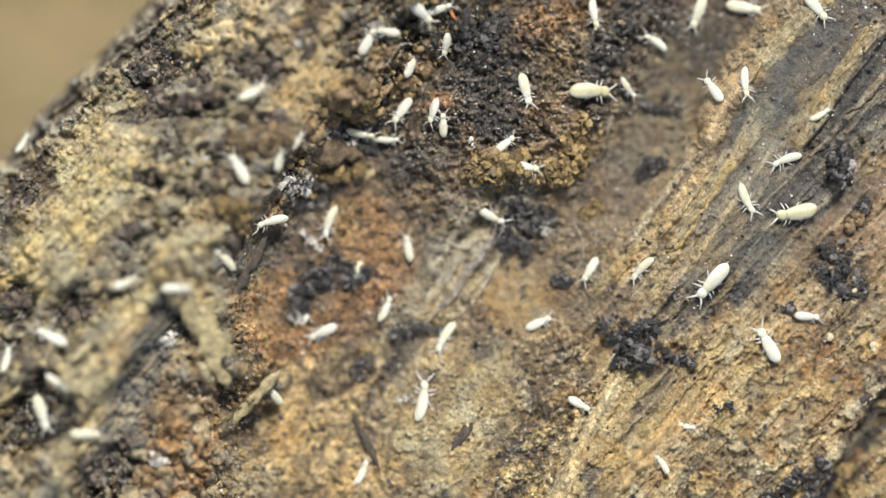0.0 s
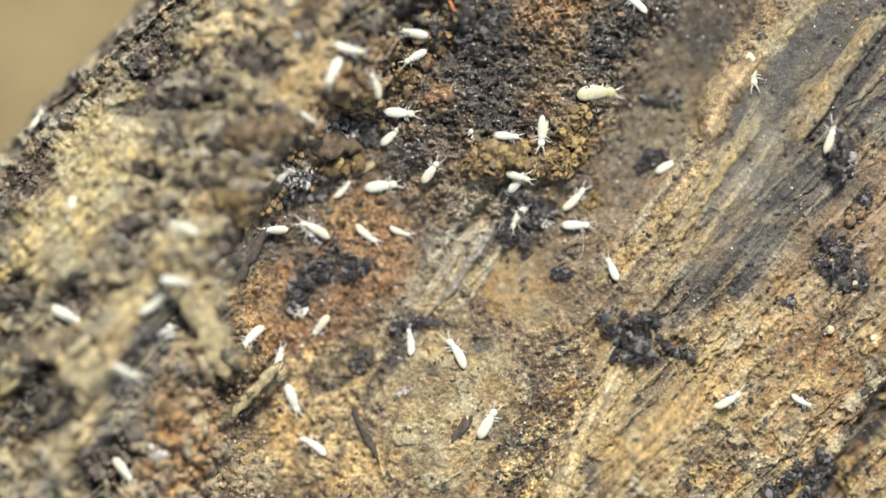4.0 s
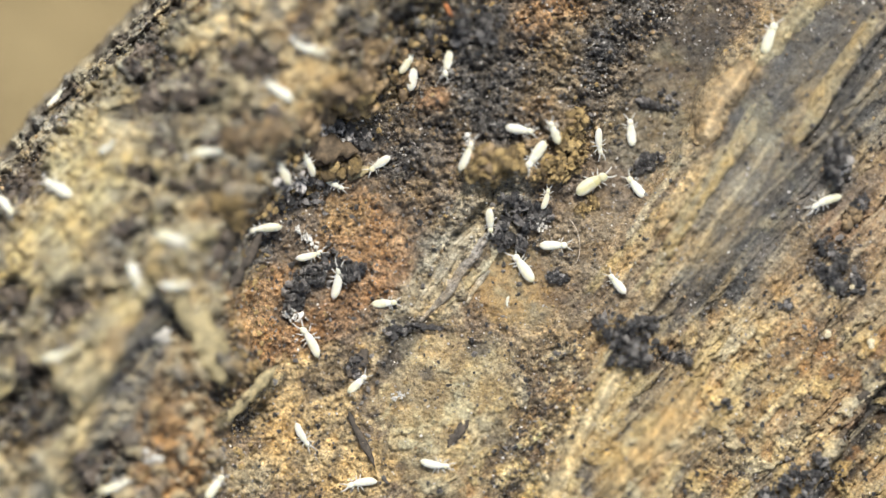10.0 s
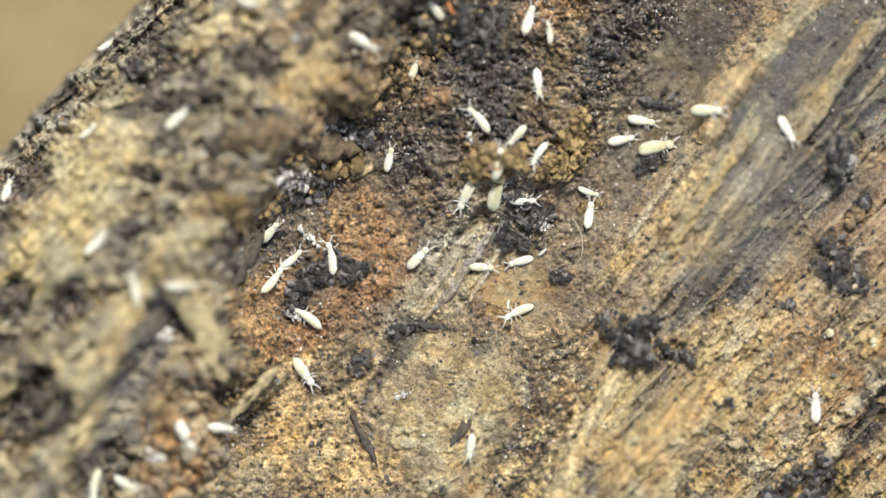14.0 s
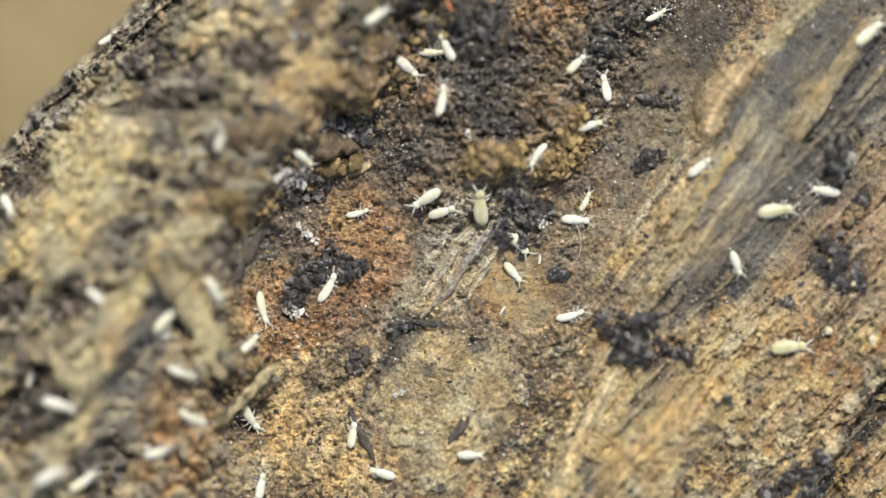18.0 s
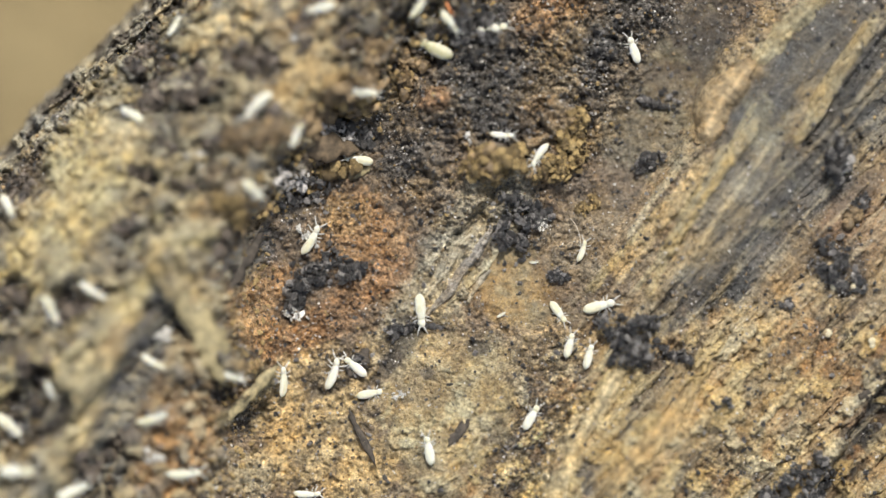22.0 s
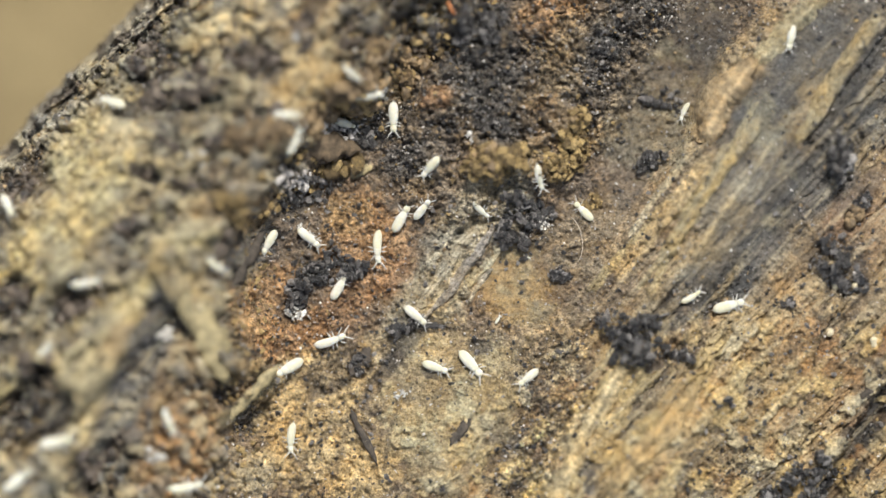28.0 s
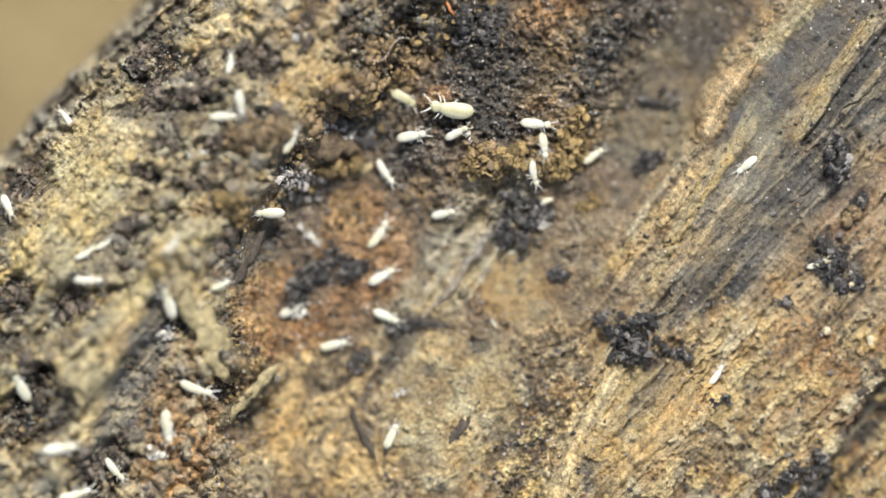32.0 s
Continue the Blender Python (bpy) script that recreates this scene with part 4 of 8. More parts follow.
def clod(x, y, long, wide, turn, grains, material, label, name="soil_clod", category="soil clod", size=0.085, tall=0.5, group=""):
    """A crumbly heap of grains resting on the wood."""
    global _clods
    _clods += 1
    rng = np.random.RandomState(100 + _clods)
    c, s = math.cos(radians(turn)), math.sin(radians(turn))
    pts, sizes = [], []
    grains, size, tall, long, wide = int(grains * 3.4), size * 0.54, tall * 1.1, long * 1.15, wide * 1.15
    lobes = [(rng.uniform(-0.75, 0.75), rng.uniform(-0.7, 0.7), rng.uniform(0.25, 0.55)) for _ in range(7)]
    while len(pts) < grains:
        lu, lv, lr = lobes[rng.randint(7)]
        a, r = rng.uniform(0, 6.283), math.sqrt(rng.rand()) * lr
        u, v = lu + r * math.cos(a), lv + r * math.sin(a)
        if u * u + v * v > 1.3:
            continue
        stray = rng.rand() < 0.12
        if stray:
            u, v = u * rng.uniform(1.1, 1.9), v * rng.uniform(1.1, 1.9)
        dx, dy = u * long * c - v * wide * s, u * long * s + v * wide * c
        rise = 0.0 if stray else tall * min(long, wide) * (1 - (r / lr) ** 2) * rng.rand() ** 0.6
        g = size * (0.4 + 3.0 * rng.rand() ** 4)
        pts.append((x + dx, y + dy, top(x + dx, y + dy) + rise + g * 0.2 + 0.08))
        sizes.append(g)
    z0 = top(x, y)
    coarse = size > 0.07
    v, f = lumps(np.array(pts) - np.array((x, y, z0)), sizes, 0.36 if coarse else 0.5, BALL1 if coarse else BALL0, 0.9, 300 + _clods, 0.5 if coarse else 0.7)
    ob = new(name, solid(name, v, f, material, coarse))
    ob.location = (x * MM, y * MM, z0 * MM)
    return tagged(ob, label, category, group or "soil clods on the branch")


def sheet(long, wide, thick, seed, bend=0.15, taper=0.3, material=None, name="flake"):
    """A splinter or flake: an uneven, bent, pointed plate with thickness."""
    rng = np.random.RandomState(seed)
    n, m = 26, 5
    rows = []
    jag = np.convolve(rng.uniform(0.5, 1.25, n + 2), [0.2, 0.6, 0.2], "valid")
    sway = np.convolve(rng.uniform(-1, 1, n + 6), np.ones(7) / 7, "valid")
    wave = np.convolve(rng.uniform(-1, 1, n + 4), np.ones(5) / 5, "valid")
    for i in range(n):
        u = i / (n - 1)
        half = wide / 2 * (1 - taper * abs(2 * u - 1) ** 2) * jag[i] * min(1, 0.25 + 6 * u, 0.25 + 6 * (1 - u))
        shift = wide * 0.3 * sway[i]
        for j in range(m):
            v = 2 * j / (m - 1) - 1
            rows.append(((u - 0.5) * long + 0.05 * long * rng.uniform(-1, 1) * (i in (0, n - 1)), v * half + shift,
                         bend * long * (0.25 - (u - 0.5) ** 2) + 0.10 * wide * (1 - v * v) + 0.15 * wide * wave[i] * (0.5 + 0.5 * v) + 0.03 * wide * rng.uniform(-1, 1)))
    up = np.array(rows)
    down = up - np.array((0, 0, thick)) + np.array([(0, 0, rng.uniform(-0.2, 0.2) * thick) for _ in rows])
    v = np.concatenate([up, down])
    k = n * m
    f = []
    for i in range(n - 1):
        for j in range(m - 1):
            a = i * m + j
            f += [(a, a + 1, a + m + 1), (a, a + m + 1, a + m), (k + a, k + a + m + 1, k + a + 1), (k + a, k + a + m, k + a + m + 1)]
    edge = [i * m for i in range(n)] + [(n - 1) * m + j for j in range(1, m)] + [i * m + m - 1 for i in range(n - 2, -1, -1)] + [j for j in range(m - 2, 0, -1)]
    for p, q in zip(edge, edge[1:] + edge[:1]):
        f += [(p, q, k + q), (p, k + q, k + p)]
    return solid(name, v, f, material, True)


def tube(path, radii, sides=8):
    """Skin round a path of points."""
    path = np.asarray(path, float)
    v, f = [], []
    for i, (p, r) in enumerate(zip(path, radii)):
        d = path[min(i + 1, len(path) - 1)] - path[max(i - 1, 0)]
        d = d / np.linalg.norm(d)
        a = np.cross(d, (0, 0, 1.0) if abs(d[2]) < 0.9 else (1.0, 0, 0))
        a = a / np.linalg.norm(a)
        b = np.cross(d, a)
        for k in range(sides):
            t = 2 * math.pi * k / sides
            v.append(p + r * (math.cos(t) * a + math.sin(t) * b))
    n = len(path)
    for i in range(n - 1):
        for k in range(sides):
            q = (k + 1) % sides
            f += [(i * sides + k, (i + 1) * sides + k, (i + 1) * sides + q), (i * sides + k, (i + 1) * sides + q, i * sides + q)]
    v += [path[0], path[-1]]
    for k in range(sides):
        q = (k + 1) % sides
        f += [(n * sides, k, q), (n * sides + 1, (n - 1) * sides + q, (n - 1) * sides + k)]
    return np.array(v), np.array(f)


def strip(points, widths, thick, label, seed, colour, on=None):
    """A long ragged strip of sounder wood along the grain, rounded on top, lying on the branch."""
    pts = np.array(points, float)
    n, m = 150, 15
    u = np.linspace(0, len(pts) - 1, n)
    line = np.stack([np.interp(u, np.arange(len(pts)), pts[:, k]) for k in (0, 1)], -1)
    half = np.interp(u, np.arange(len(pts)), widths) / 2
    d = np.gradient(line, axis=0)
    d /= np.linalg.norm(d, axis=1, keepdims=True)
    far = np.cumsum(np.concatenate([[0], np.hypot(*np.diff(line, axis=0).T)]))
    left, right = half * (1 + 0.35 * fbm(far * 1.5, far * 0, seed, 4)), half * (1 + 0.35 * fbm(far * 1.5, far * 0 + 9, seed, 4))
    v = np.broadcast_to(np.linspace(-1, 1, m), (n, m))
    off = np.where(v < 0, v * left[:, None], v * right[:, None])
    x, y = line[:, :1] - d[:, 1:] * off, line[:, 1:] + d[:, :1] * off
    low = np.array([[top(a, b) for a, b in zip(p, q)] for p, q in zip(x, y)])
    ends = np.clip(8 * (0.5 - np.abs(np.linspace(-0.5, 0.5, n))) + 0.3, 0, 1)[:, None]
    rough = 0.16 * fbm(x * 3.2, y * 3.2, seed + 40, 4, 0.65) + 0.14 * fbm(far[:, None] * 0.8 + v * 0, off * 7.0, seed + 50, 3)
    z = 0.5 * low + 0.5 * low.mean(1, keepdims=True) + thick * (1 - np.abs(v) ** 3) * ends - 0.12 + rough * (1 - v ** 4)
    up = np.stack([x, y, z], -1).reshape(-1, 3)
    verts = np.concatenate([up, up - np.array((0, 0, 0.4))])
    k = n * m
    f = []
    for i in range(n - 1):
        for j in range(m - 1):
            a = i * m + j
            f += [(a, a + m, a + m + 1), (a, a + m + 1, a + 1), (k + a, k + a + m + 1, k + a + m), (k + a, k + a + 1, k + a + m + 1)]
    edge = [i * m for i in range(n)] + [(n - 1) * m + j for j in range(1, m)] + [i * m + m - 1 for i in range(n - 2, -1, -1)] + [j for j in range(m - 2, 0, -1)]
    for p, q in zip(edge, edge[1:] + edge[:1]):
        f += [(p, k + p, k + q), (p, k + q, q)]
    mesh = bpy.data.meshes.new("wood_strip")
    mesh.from_pydata((verts * MM).tolist(), [], f)
    mesh.polygons.foreach_set("use_smooth", np.full(len(mesh.polygons), True))
    blend = np.clip(0.5 + 0.5 * fbm(x * 1.3, y * 1.3, seed + 60, 4, 0.65) + 0.5 * fbm(far[:, None] * 0.5 + v * 0, off * 5.0, seed + 70, 3), 0, 1).reshape(-1, 1)
    tint = np.array(colour) * (0.45 + 0.75 * blend)
    dye(mesh, np.concatenate([tint, tint]), np.full(2 * k, 0.15), np.full(2 * k, 0.25))
    return part("wood_strip", mesh, on or plank, label)


strip([(14.9, 10.2), (13.7, 8.9), (12.5, 7.6), (11.6, 6.7)], [0.95, 0.95, 0.8, 0.5], 0.35, "pale yellow strip of sound wood", 1, (0.44, 0.375, 0.225))
strip([(12.0, 7.3), (11.4, 6.6), (10.8, 5.9), (10.35, 5.1), (10.0, 4.0)], [0.5, 1.3, 1.75, 1.6, 0.6], 0.65, "rounded tan ledge of sound wood", 9, (0.50, 0.365, 0.195))
strip([(16.3, 8.7), (15.1, 6.95), (14.3, 5.65), (13.8, 4.45)], [0.30, 0.38, 0.42, 0.26], 0.3, "narrow yellow strip of sound wood", 2, (0.42, 0.335, 0.18))
strip([(7.02, -4.31), (6.09, -5.94), (5.11, -7.78), (4.14, -9.94)], [0.48, 0.87, 0.78, 0.65], 0.35, "pale ragged strip of sound wood", 6, (0.66, 0.52, 0.28))
strip([(9.77, -5.18), (8.58, -6.91), (7.06, -8.43), (5.98, -9.73)], [0.56, 1.04, 0.95, 0.65], 0.4, "broad ochre strip of sound wood", 7, (0.56, 0.40, 0.185))

for k, (shift, a, b, wide) in enumerate(((-0.95, 0.35, 0.8, 0.42), (-0.42, 0.05, 0.95, 0.6), (0.2, 0.0, 1.0, 0.5), (0.68, 0.15, 0.75, 0.46), (1.1, 0.3, 0.7, 0.3))):
    run = [(2.05 - 3.0 * u + 0.82 * shift + 0.14 * math.sin(7 * u + 2 * k), 1.1 - 3.9 * u - 0.58 * shift) for u in (a, 0.7 * a + 0.3 * b, 0.35 * a + 0.65 * b, b)]
    strip(run, [wide * 0.45, wide, wide * 0.85, wide * 0.3], 0.2 + 0.07 * (k % 3), "split strip of grey weathered wood", 20 + k, (0.55 - 0.05 * (k % 3), 0.485 - 0.04 * (k % 3), 0.335 - 0.02 * (k % 2)), hollow)

TREAD = TREAD + 0.45 * step(1.25, 0.8, np.hypot(((XX - 11.0) * 0.53 + (YY - 5.9) * 0.848) / 2.1, ((YY - 5.9) * 0.53 - (XX - 11.0) * 0.848) / 0.95))

# black heaps on the plank and in the hollow
DARK = "black crumbly humus clod resting on the brown rotten wood"
clod(6.85, -3.34, 1.26, 0.95, 160, 230, HUMUS, DARK, tall=0.85)
clod(7.50, -2.90, 0.87, 0.39, 10, 70, HUMUS, DARK)
clod(9.05, -4.1, 0.5, 0.27, 150, 36, HUMUS, "raised black humus clod on pale ochre wood", tall=1.6)
clod(9.12, -3.99, 0.30, 0.22, 160, 24, HUMUS, "small black humus clod on pale ochre wood")
clod(15.2, 3.55, 0.42, 0.85, 8, 170, HUMUS, "tall black humus clod on the grey plank", tall=2.6)
clod(15.35, 3.2, 0.3, 0.4, 0, 12, ASH, "grey grit on a black humus clod", "grit_clump", "grit", 0.13, 2.0)
clod(14.86, -0.41, 0.91, 0.69, 140, 130, HUMUS, "loose black humus clod beside cream eggs")
clod(15.73, -1.28, 0.52, 0.39, 0, 50, HUMUS, DARK)
clod(14.00, -8.86, 1.00, 0.74, 30, 150, HUMUS, DARK)
clod(12.81, -9.19, 0.61, 0.43, 30, 70, HUMUS, DARK)
clod(2.79, 0.46, 0.56, 0.74, 20, 130, HUMUS, "black humus clod beside the split grey wood", tall=0.8)
clod(2.85, 1.55, 0.98, 0.48, 150, 110, HUMUS, DARK)
clod(3.94, 1.22, 0.56, 0.39, 140, 60, HUMUS, DARK)
clod(4.48, -1.05, 0.36, 0.24, 20, 40, HUMUS, DARK)
clod(-1.55, -3.20, 0.48, 0.30, 10, 60, HUMUS, DARK)
clod(7.96, 3.39, 0.61, 0.30, 20, 50, HUMUS, "flat dark crumbs on brown wood")
clod(8.35, 5.68, 0.69, 0.35, 10, 60, HUMUS, DARK)
clod(13.13, -2.14, 0.35, 0.30, 0, 30, HUMUS, DARK, size=0.06)
clod(10.81, -5.87, 0.35, 0.30, 0, 30, HUMUS, DARK, size=0.06)
clod(15.75, 1.35, 0.55, 0.22, 40, 40, EARTH, "rust brown lump beside the grey plank", "frass_clump", "frass clump", 0.13, 1.2)
clod(16.1, 1.75, 0.3, 0.22, 40, 40, HUMUS, DARK, tall=1.2)
clod(1.44, 8.51, 1.19, 0.98, 20, 220, HUMUS, "broad black humus heap on dark wood", tall=0.45)
clod(-3.57, -0.85, 0.62, 0.36, 10, 80, HUMUS, DARK)
clod(-4.88, -1.07, 0.7, 0.46, 0, 100, HUMUS, DARK, tall=0.7)
clod(-5.75, -2.05, 0.43, 0.74, 160, 90, HUMUS, DARK, tall=0.7)
clod(-3.14, -4.33, 0.45, 0.3, 50, 40, HUMUS, DARK)
clod(-4.22, -0.30, 0.65, 0.35, 150, 50, HUMUS, DARK)
clod(-2.49, 7.33, 0.52, 1.00, 170, 110, EARTH, "dark brown crumbly clod on the edge of the raised block", tall=0.5)
clod(-3.45, 4.47, 0.78, 0.39, 165, 90, HUMUS, DARK, tall=0.4)
clod(-5.20, 2.30, 0.95, 0.52, 20, 60, HUMUS, DARK, tall=0.3)
clod(-11.41, 7.25, 0.66, 0.59, 30, 93, MULL, "black soil lump on pale ochre wood", tall=0.8)
clod(-11.26, 5.83, 0.63, 0.55, 30, 88, MULL, "black soil lump on pale ochre wood", tall=0.7)
clod(-9.52, 6.03, 0.78, 0.44, 20, 82, MULL, "black soil lump on pale ochre wood", tall=0.7)
clod(-6.94, 7.09, 0.56, 0.44, 40, 66, MULL, "dark soil lump on tan wood", tall=0.6)
clod(-16.05, 2.29, 0.63, 0.40, 50, 71, MULL, "dark soil lump near the bark rim", tall=0.6)
clod(-13.9, -2.01, 0.78, 0.53, 20, 93, MULL, "black soil lump in a hole of the wood", tall=0.5)
clod(-16.38, -1.91, 0.44, 0.50, 50, 55, MULL, "black soil lump in a hole of the wood", tall=0.6)
clod(-15.83, -4.48, 0.47, 0.37, 50, 44, MULL, "black soil lump in a hole of the wood", tall=0.6)
clod(-13.38, -8.13, 0.63, 0.53, 50, 60, MULL, "black soil lump in a hole of the wood", tall=0.5)
for x, y, long, wide, turn in ((-7.70, 7.42, 0.52, 0.35, 30), (-9.42, 6.67, 0.39, 0.48, 60), (-6.72, 5.05, 0.74, 0.28, 5), (-9.72, 2.63, 0.28, 0.48, 70), (-11.19, 2.91, 0.39, 0.48, 60), (-8.55, 2.63, 0.39, 0.28, 30), (-5.44, 8.59, 0.56, 0.35, 20), (-5.12, 7.77, 0.39, 0.26, 0), (-3.56, 8.05, 0.61, 0.43, 50), (-8.55, 3.98, 0.48, 0.30, 40), (-10.59, 3.84, 0.35, 0.43, 60), (-12.29, 0.66, 0.48, 0.26, 30), (-8.36, 0.24, 0.43, 0.26, 50)):
    clod(x, y, long, wide, turn, 26, MULL, "small dark soil lump on pale ochre wood", tall=0.6)
# brown and ochre frass
clod(1.87, 3.18, 0.91, 0.65, 10, 150, AMBER, "ochre brown frass clump on dark humus", "frass_clump", "frass clump", 0.09, 0.6)
clod(5.25, 4.38, 0.56, 1.08, 160, 160, AMBER, "ochre frass clump beside black humus", "frass_clump", "frass clump", 0.09, 0.6)
clod(4.16, 2.96, 1.08, 0.48, 20, 120, AMBER, "ochre frass clump beside black humus", "frass_clump", "frass clump", 0.08, 0.6)
clod(-3.53, 5.94, 0.74, 0.74, 0, 110, EARTH, "brown frass clump in the dark split", "frass_clump", "frass clump", 0.11, 0.6)
clod(-4.18, 5.30, 0.87, 0.52, 30, 90, EARTH, "brown frass clump in the dark split", "frass_clump", "frass clump", 0.12, 0.5)
clod(-1.17, 6.76, 0.48, 0.95, 170, 90, EARTH, "brown frass clump in the dark split", "frass_clump", "frass clump", 0.10, 0.5)
clod(-7.58, 4.30, 0.69, 0.52, 20, 100, EARTH, "grey brown frass clump on the raised block", "frass_clump", "frass clump", 0.09, 0.6)
clod(5.57, 1.65, 0.52, 0.30, 20, 40, AMBER, "small ochre frass clump on brown wood", "frass_clump", "frass clump", 0.07, 0.5)
clod(-6.51, 4.41, 0.56, 0.48, 20, 70, EARTH, "brown frass clump on the raised block", "frass_clump", "frass clump", 0.12, 0.6)
clod(-8.02, 1.41, 0.48, 0.65, 20, 70, AMBER, "ochre frass clump at the block's edge", "frass_clump", "frass clump", 0.10, 0.6)
clod(-3.65, 5.42, 1.00, 0.48, 10, 34, AMBER, "ochre lumps heaped in the dark split", "frass_clump", "frass clump", 0.17, 0.6)
clod(-4.61, 4.86, 0.56, 0.43, 30, 22, EARTH, "brown lumps heaped in the dark split", "frass_clump", "frass clump", 0.17, 0.6)
clod(-2.79, 6.28, 0.65, 0.43, 60, 22, EARTH, "brown lumps heaped in the dark split", "frass_clump", "frass clump", 0.17, 0.6)
clod(-3.79, 3.07, 0.74, 0.26, 15, 8, AMBER, "ochre crumbs under a bark flake", "frass_clump", "frass clump", 0.2, 0.6)
# grey lumps whose pale colour stands in for glints at the split
clod(-4.20, 4.46, 1.08, 0.30, 170, 36, ASH, "grey grit with painted glints along the dark split", "grit_clump", "grit", 0.11, 0.7)
clod(-5.72, 2.41, 0.65, 0.48, 20, 34, ASH, "grey grit below the raised block", "grit_clump", "grit", 0.10, 0.5)
clod(2.05, 3.25, 1.0, 0.55, 175, 46, AMBER, "raised flaky ochre frass lump above dark humus", "frass_clump", "frass clump", 0.15, 0.8)
clod(1.75, 3.30, 0.8, 0.5, 170, 60, EARTH, "raised brown frass lump above dark humus", "frass_clump", "frass clump", 0.12, 0.75)
# white mould
clod(-5.75, -2.48, 0.26, 0.30, 20, 26, CHALK, "white mould tuft on a black clod", "mould_tuft", "mould", 0.07, 0.7, "mould tufts")
clod(3.94, 1.00, 0.30, 0.26, 20, 26, CHALK, "white mould tuft on a black clod", "mould_tuft", "mould", 0.06, 0.7, "mould tufts")
clod(-10.59, -3.41, 0.35, 0.30, 20, 24, CHALK, "white mould tuft on dark wood", "mould_tuft", "mould", 0.06, 0.6, "mould tufts")
clod(-10.93, -7.88, 0.39, 0.20, 160, 22, CHALK, "white mould tuft on rust brown wood", "mould_tuft", "mould", 0.06, 0.6, "mould tufts")
clod(-1.83, -5.63, 0.39, 0.17, 10, 18, CHALK, "white mould tuft on ochre wood", "mould_tuft", "mould", 0.05, 0.6, "mould tufts")
clod(-9.30, 3.56, 0.43, 0.26, 150, 24, CHALK, "white mould tuft on grey wood", "mould_tuft", "mould", 0.05, 0.6, "mould tufts")
clod(-5.20, 0.57, 0.56, 0.17, 140, 26, CHALK, "white mould tuft on a black clod", "mould_tuft", "mould", 0.05, 0.6, "mould tufts")
clod(-5.55, 8.05, 0.30, 0.13, 10, 14, CHALK, "white mould tuft on tan wood", "mould_tuft", "mould", 0.05, 0.6, "mould tufts")
clod(1.00, 4.20, 0.17, 0.22, 0, 10, CHALK, "white mould tuft on dark wood", "mould_tuft", "mould", 0.05, 0.6, "mould tufts")

# eggs and beads
egg_mesh = solid("egg", *lumps(np.zeros((1, 3)), [1.0], 0.04, BALL2, 0.9, 3), EGG, scale=1.0)
for x, y, r in ((14.82, -3.23, 0.19), (16.49, -3.53, 0.16), (16.51, -3.70, 0.13), (15.08, -1.43, 0.2), (15.79, -1.45, 0.15), (14.99, -0.80, 0.15), (15.51, 3.05, 0.17)):
    r *= 0.8
    e = thing("egg", egg_mesh, x, y, "cream round egg lying on rotten wood", "egg", "cream eggs", r * 0.6)
    e.scale = (r * MM,) * 3
bead = solid("resin_bead", *lumps(np.zeros((1, 3)), [1.0], 0.06, BALL2, 0.95, 4), BEAD, scale=1.0)
for x, y, r in ((-1.00, 7.90, 0.27), (-1.06, 7.33, 0.22), (-1.35, 6.12, 0.22), (-2.66, 7.49, 0.2), (-0.69, 8.86, 0.16), (-2.03, 6.94, 0.16), (-1.81, 7.57, 0.13), (-3.12, 5.54, 0.2), (-2.80, 5.13, 0.16), (-3.51, 5.11, 0.18), (-3.96, 5.41, 0.15), (-0.30, 5.90, 0.14)):
    e = thing("bead", bead, x, y, "round amber grain in the dark split", "grain", "amber grains", r * 0.6)
    e.scale = (r * MM,) * 3

# flakes, splinters and fibres
for k, (x, y, turn, long, wide, mat, name, label) in enumerate((
        (-3.05, -7.25, 116, 2.39, 0.30, BARK, "splinter", "black splinter lying on ochre wood"),
        (0.67, -7.03, 52, 1.34, 0.48, BARK, "bark_flake", "dark brown bark flake on ochre wood"),
        (-9.0, -3.2, 117, 4.1, 1.45, FLAKE, "wood_flake", "ochre wood flake lying across the raised block"),
        (-7.40, -5.70, 46, 3.3, 0.55, FLAKE, "wood_flake", "curled ochre splinter bridging the dark split"),
        (-0.52, -2.94, 172, 1.30, 0.26, HUMUS, "splinter", "thin black splinter on orange wood"),
        (-4.46, 3.88, 174, 2.93, 1.08, UMBRA, "bark_flake", "grey brown bark flake sticking out over the dark split"),
        (-3.24, -4.33, 60, 1.30, 0.78, BARK, "bark_flake", "dark bark flake on orange brown wood"),
        (-3.14, 2.96, 30, 1.08, 0.39, FLAKE, "wood_flake", "pale tan flake at the split"),
        (-7.45, -0.41, 55, 2.4, 0.7, BARK, "bark_flake", "black bark slab below the raised block"),
        (16.27, -5.61, 40, 0.56, 0.39, BARK, "bark_flake", "small dark flake on the plank"))):
    thing(name, sheet(long, wide, 0.08, 40 + k, 0.03, 0.5, mat, name), x, y, label, "flake" if "flake" in name else "splinter", "", 0.5 if "sticking" in label else 0.10, turn)
thing("rust_splinter", solid("rust_splinter", *tube([(-0.35, 0, 0), (0, 0.02, 0.05), (0.35, -0.02, 0)], [0.06, 0.08, 0.05]), RUST), 0.35, 9.12, "short rust red splinter in black humus", "splinter", "", 0.12, 125)
_h = [(0.6 * math.cos(a) * (1 - 0.1 * a), 1.0 * math.sin(a), 0.12 * math.sin(2 * a)) for a in np.linspace(-1.3, 1.2, 16)]
thing("fibre", solid("fibre", *tube(_h, [0.014] * 16, 5), HAIR), 4.76, 0.24, "thin curved pale fibre beside the black clod", "fibre", "", 0.15, 0)
_h = [(0.9 * u, 0.25 * math.sin(3 * u), 0.1) for u in np.linspace(-1, 1, 14)]
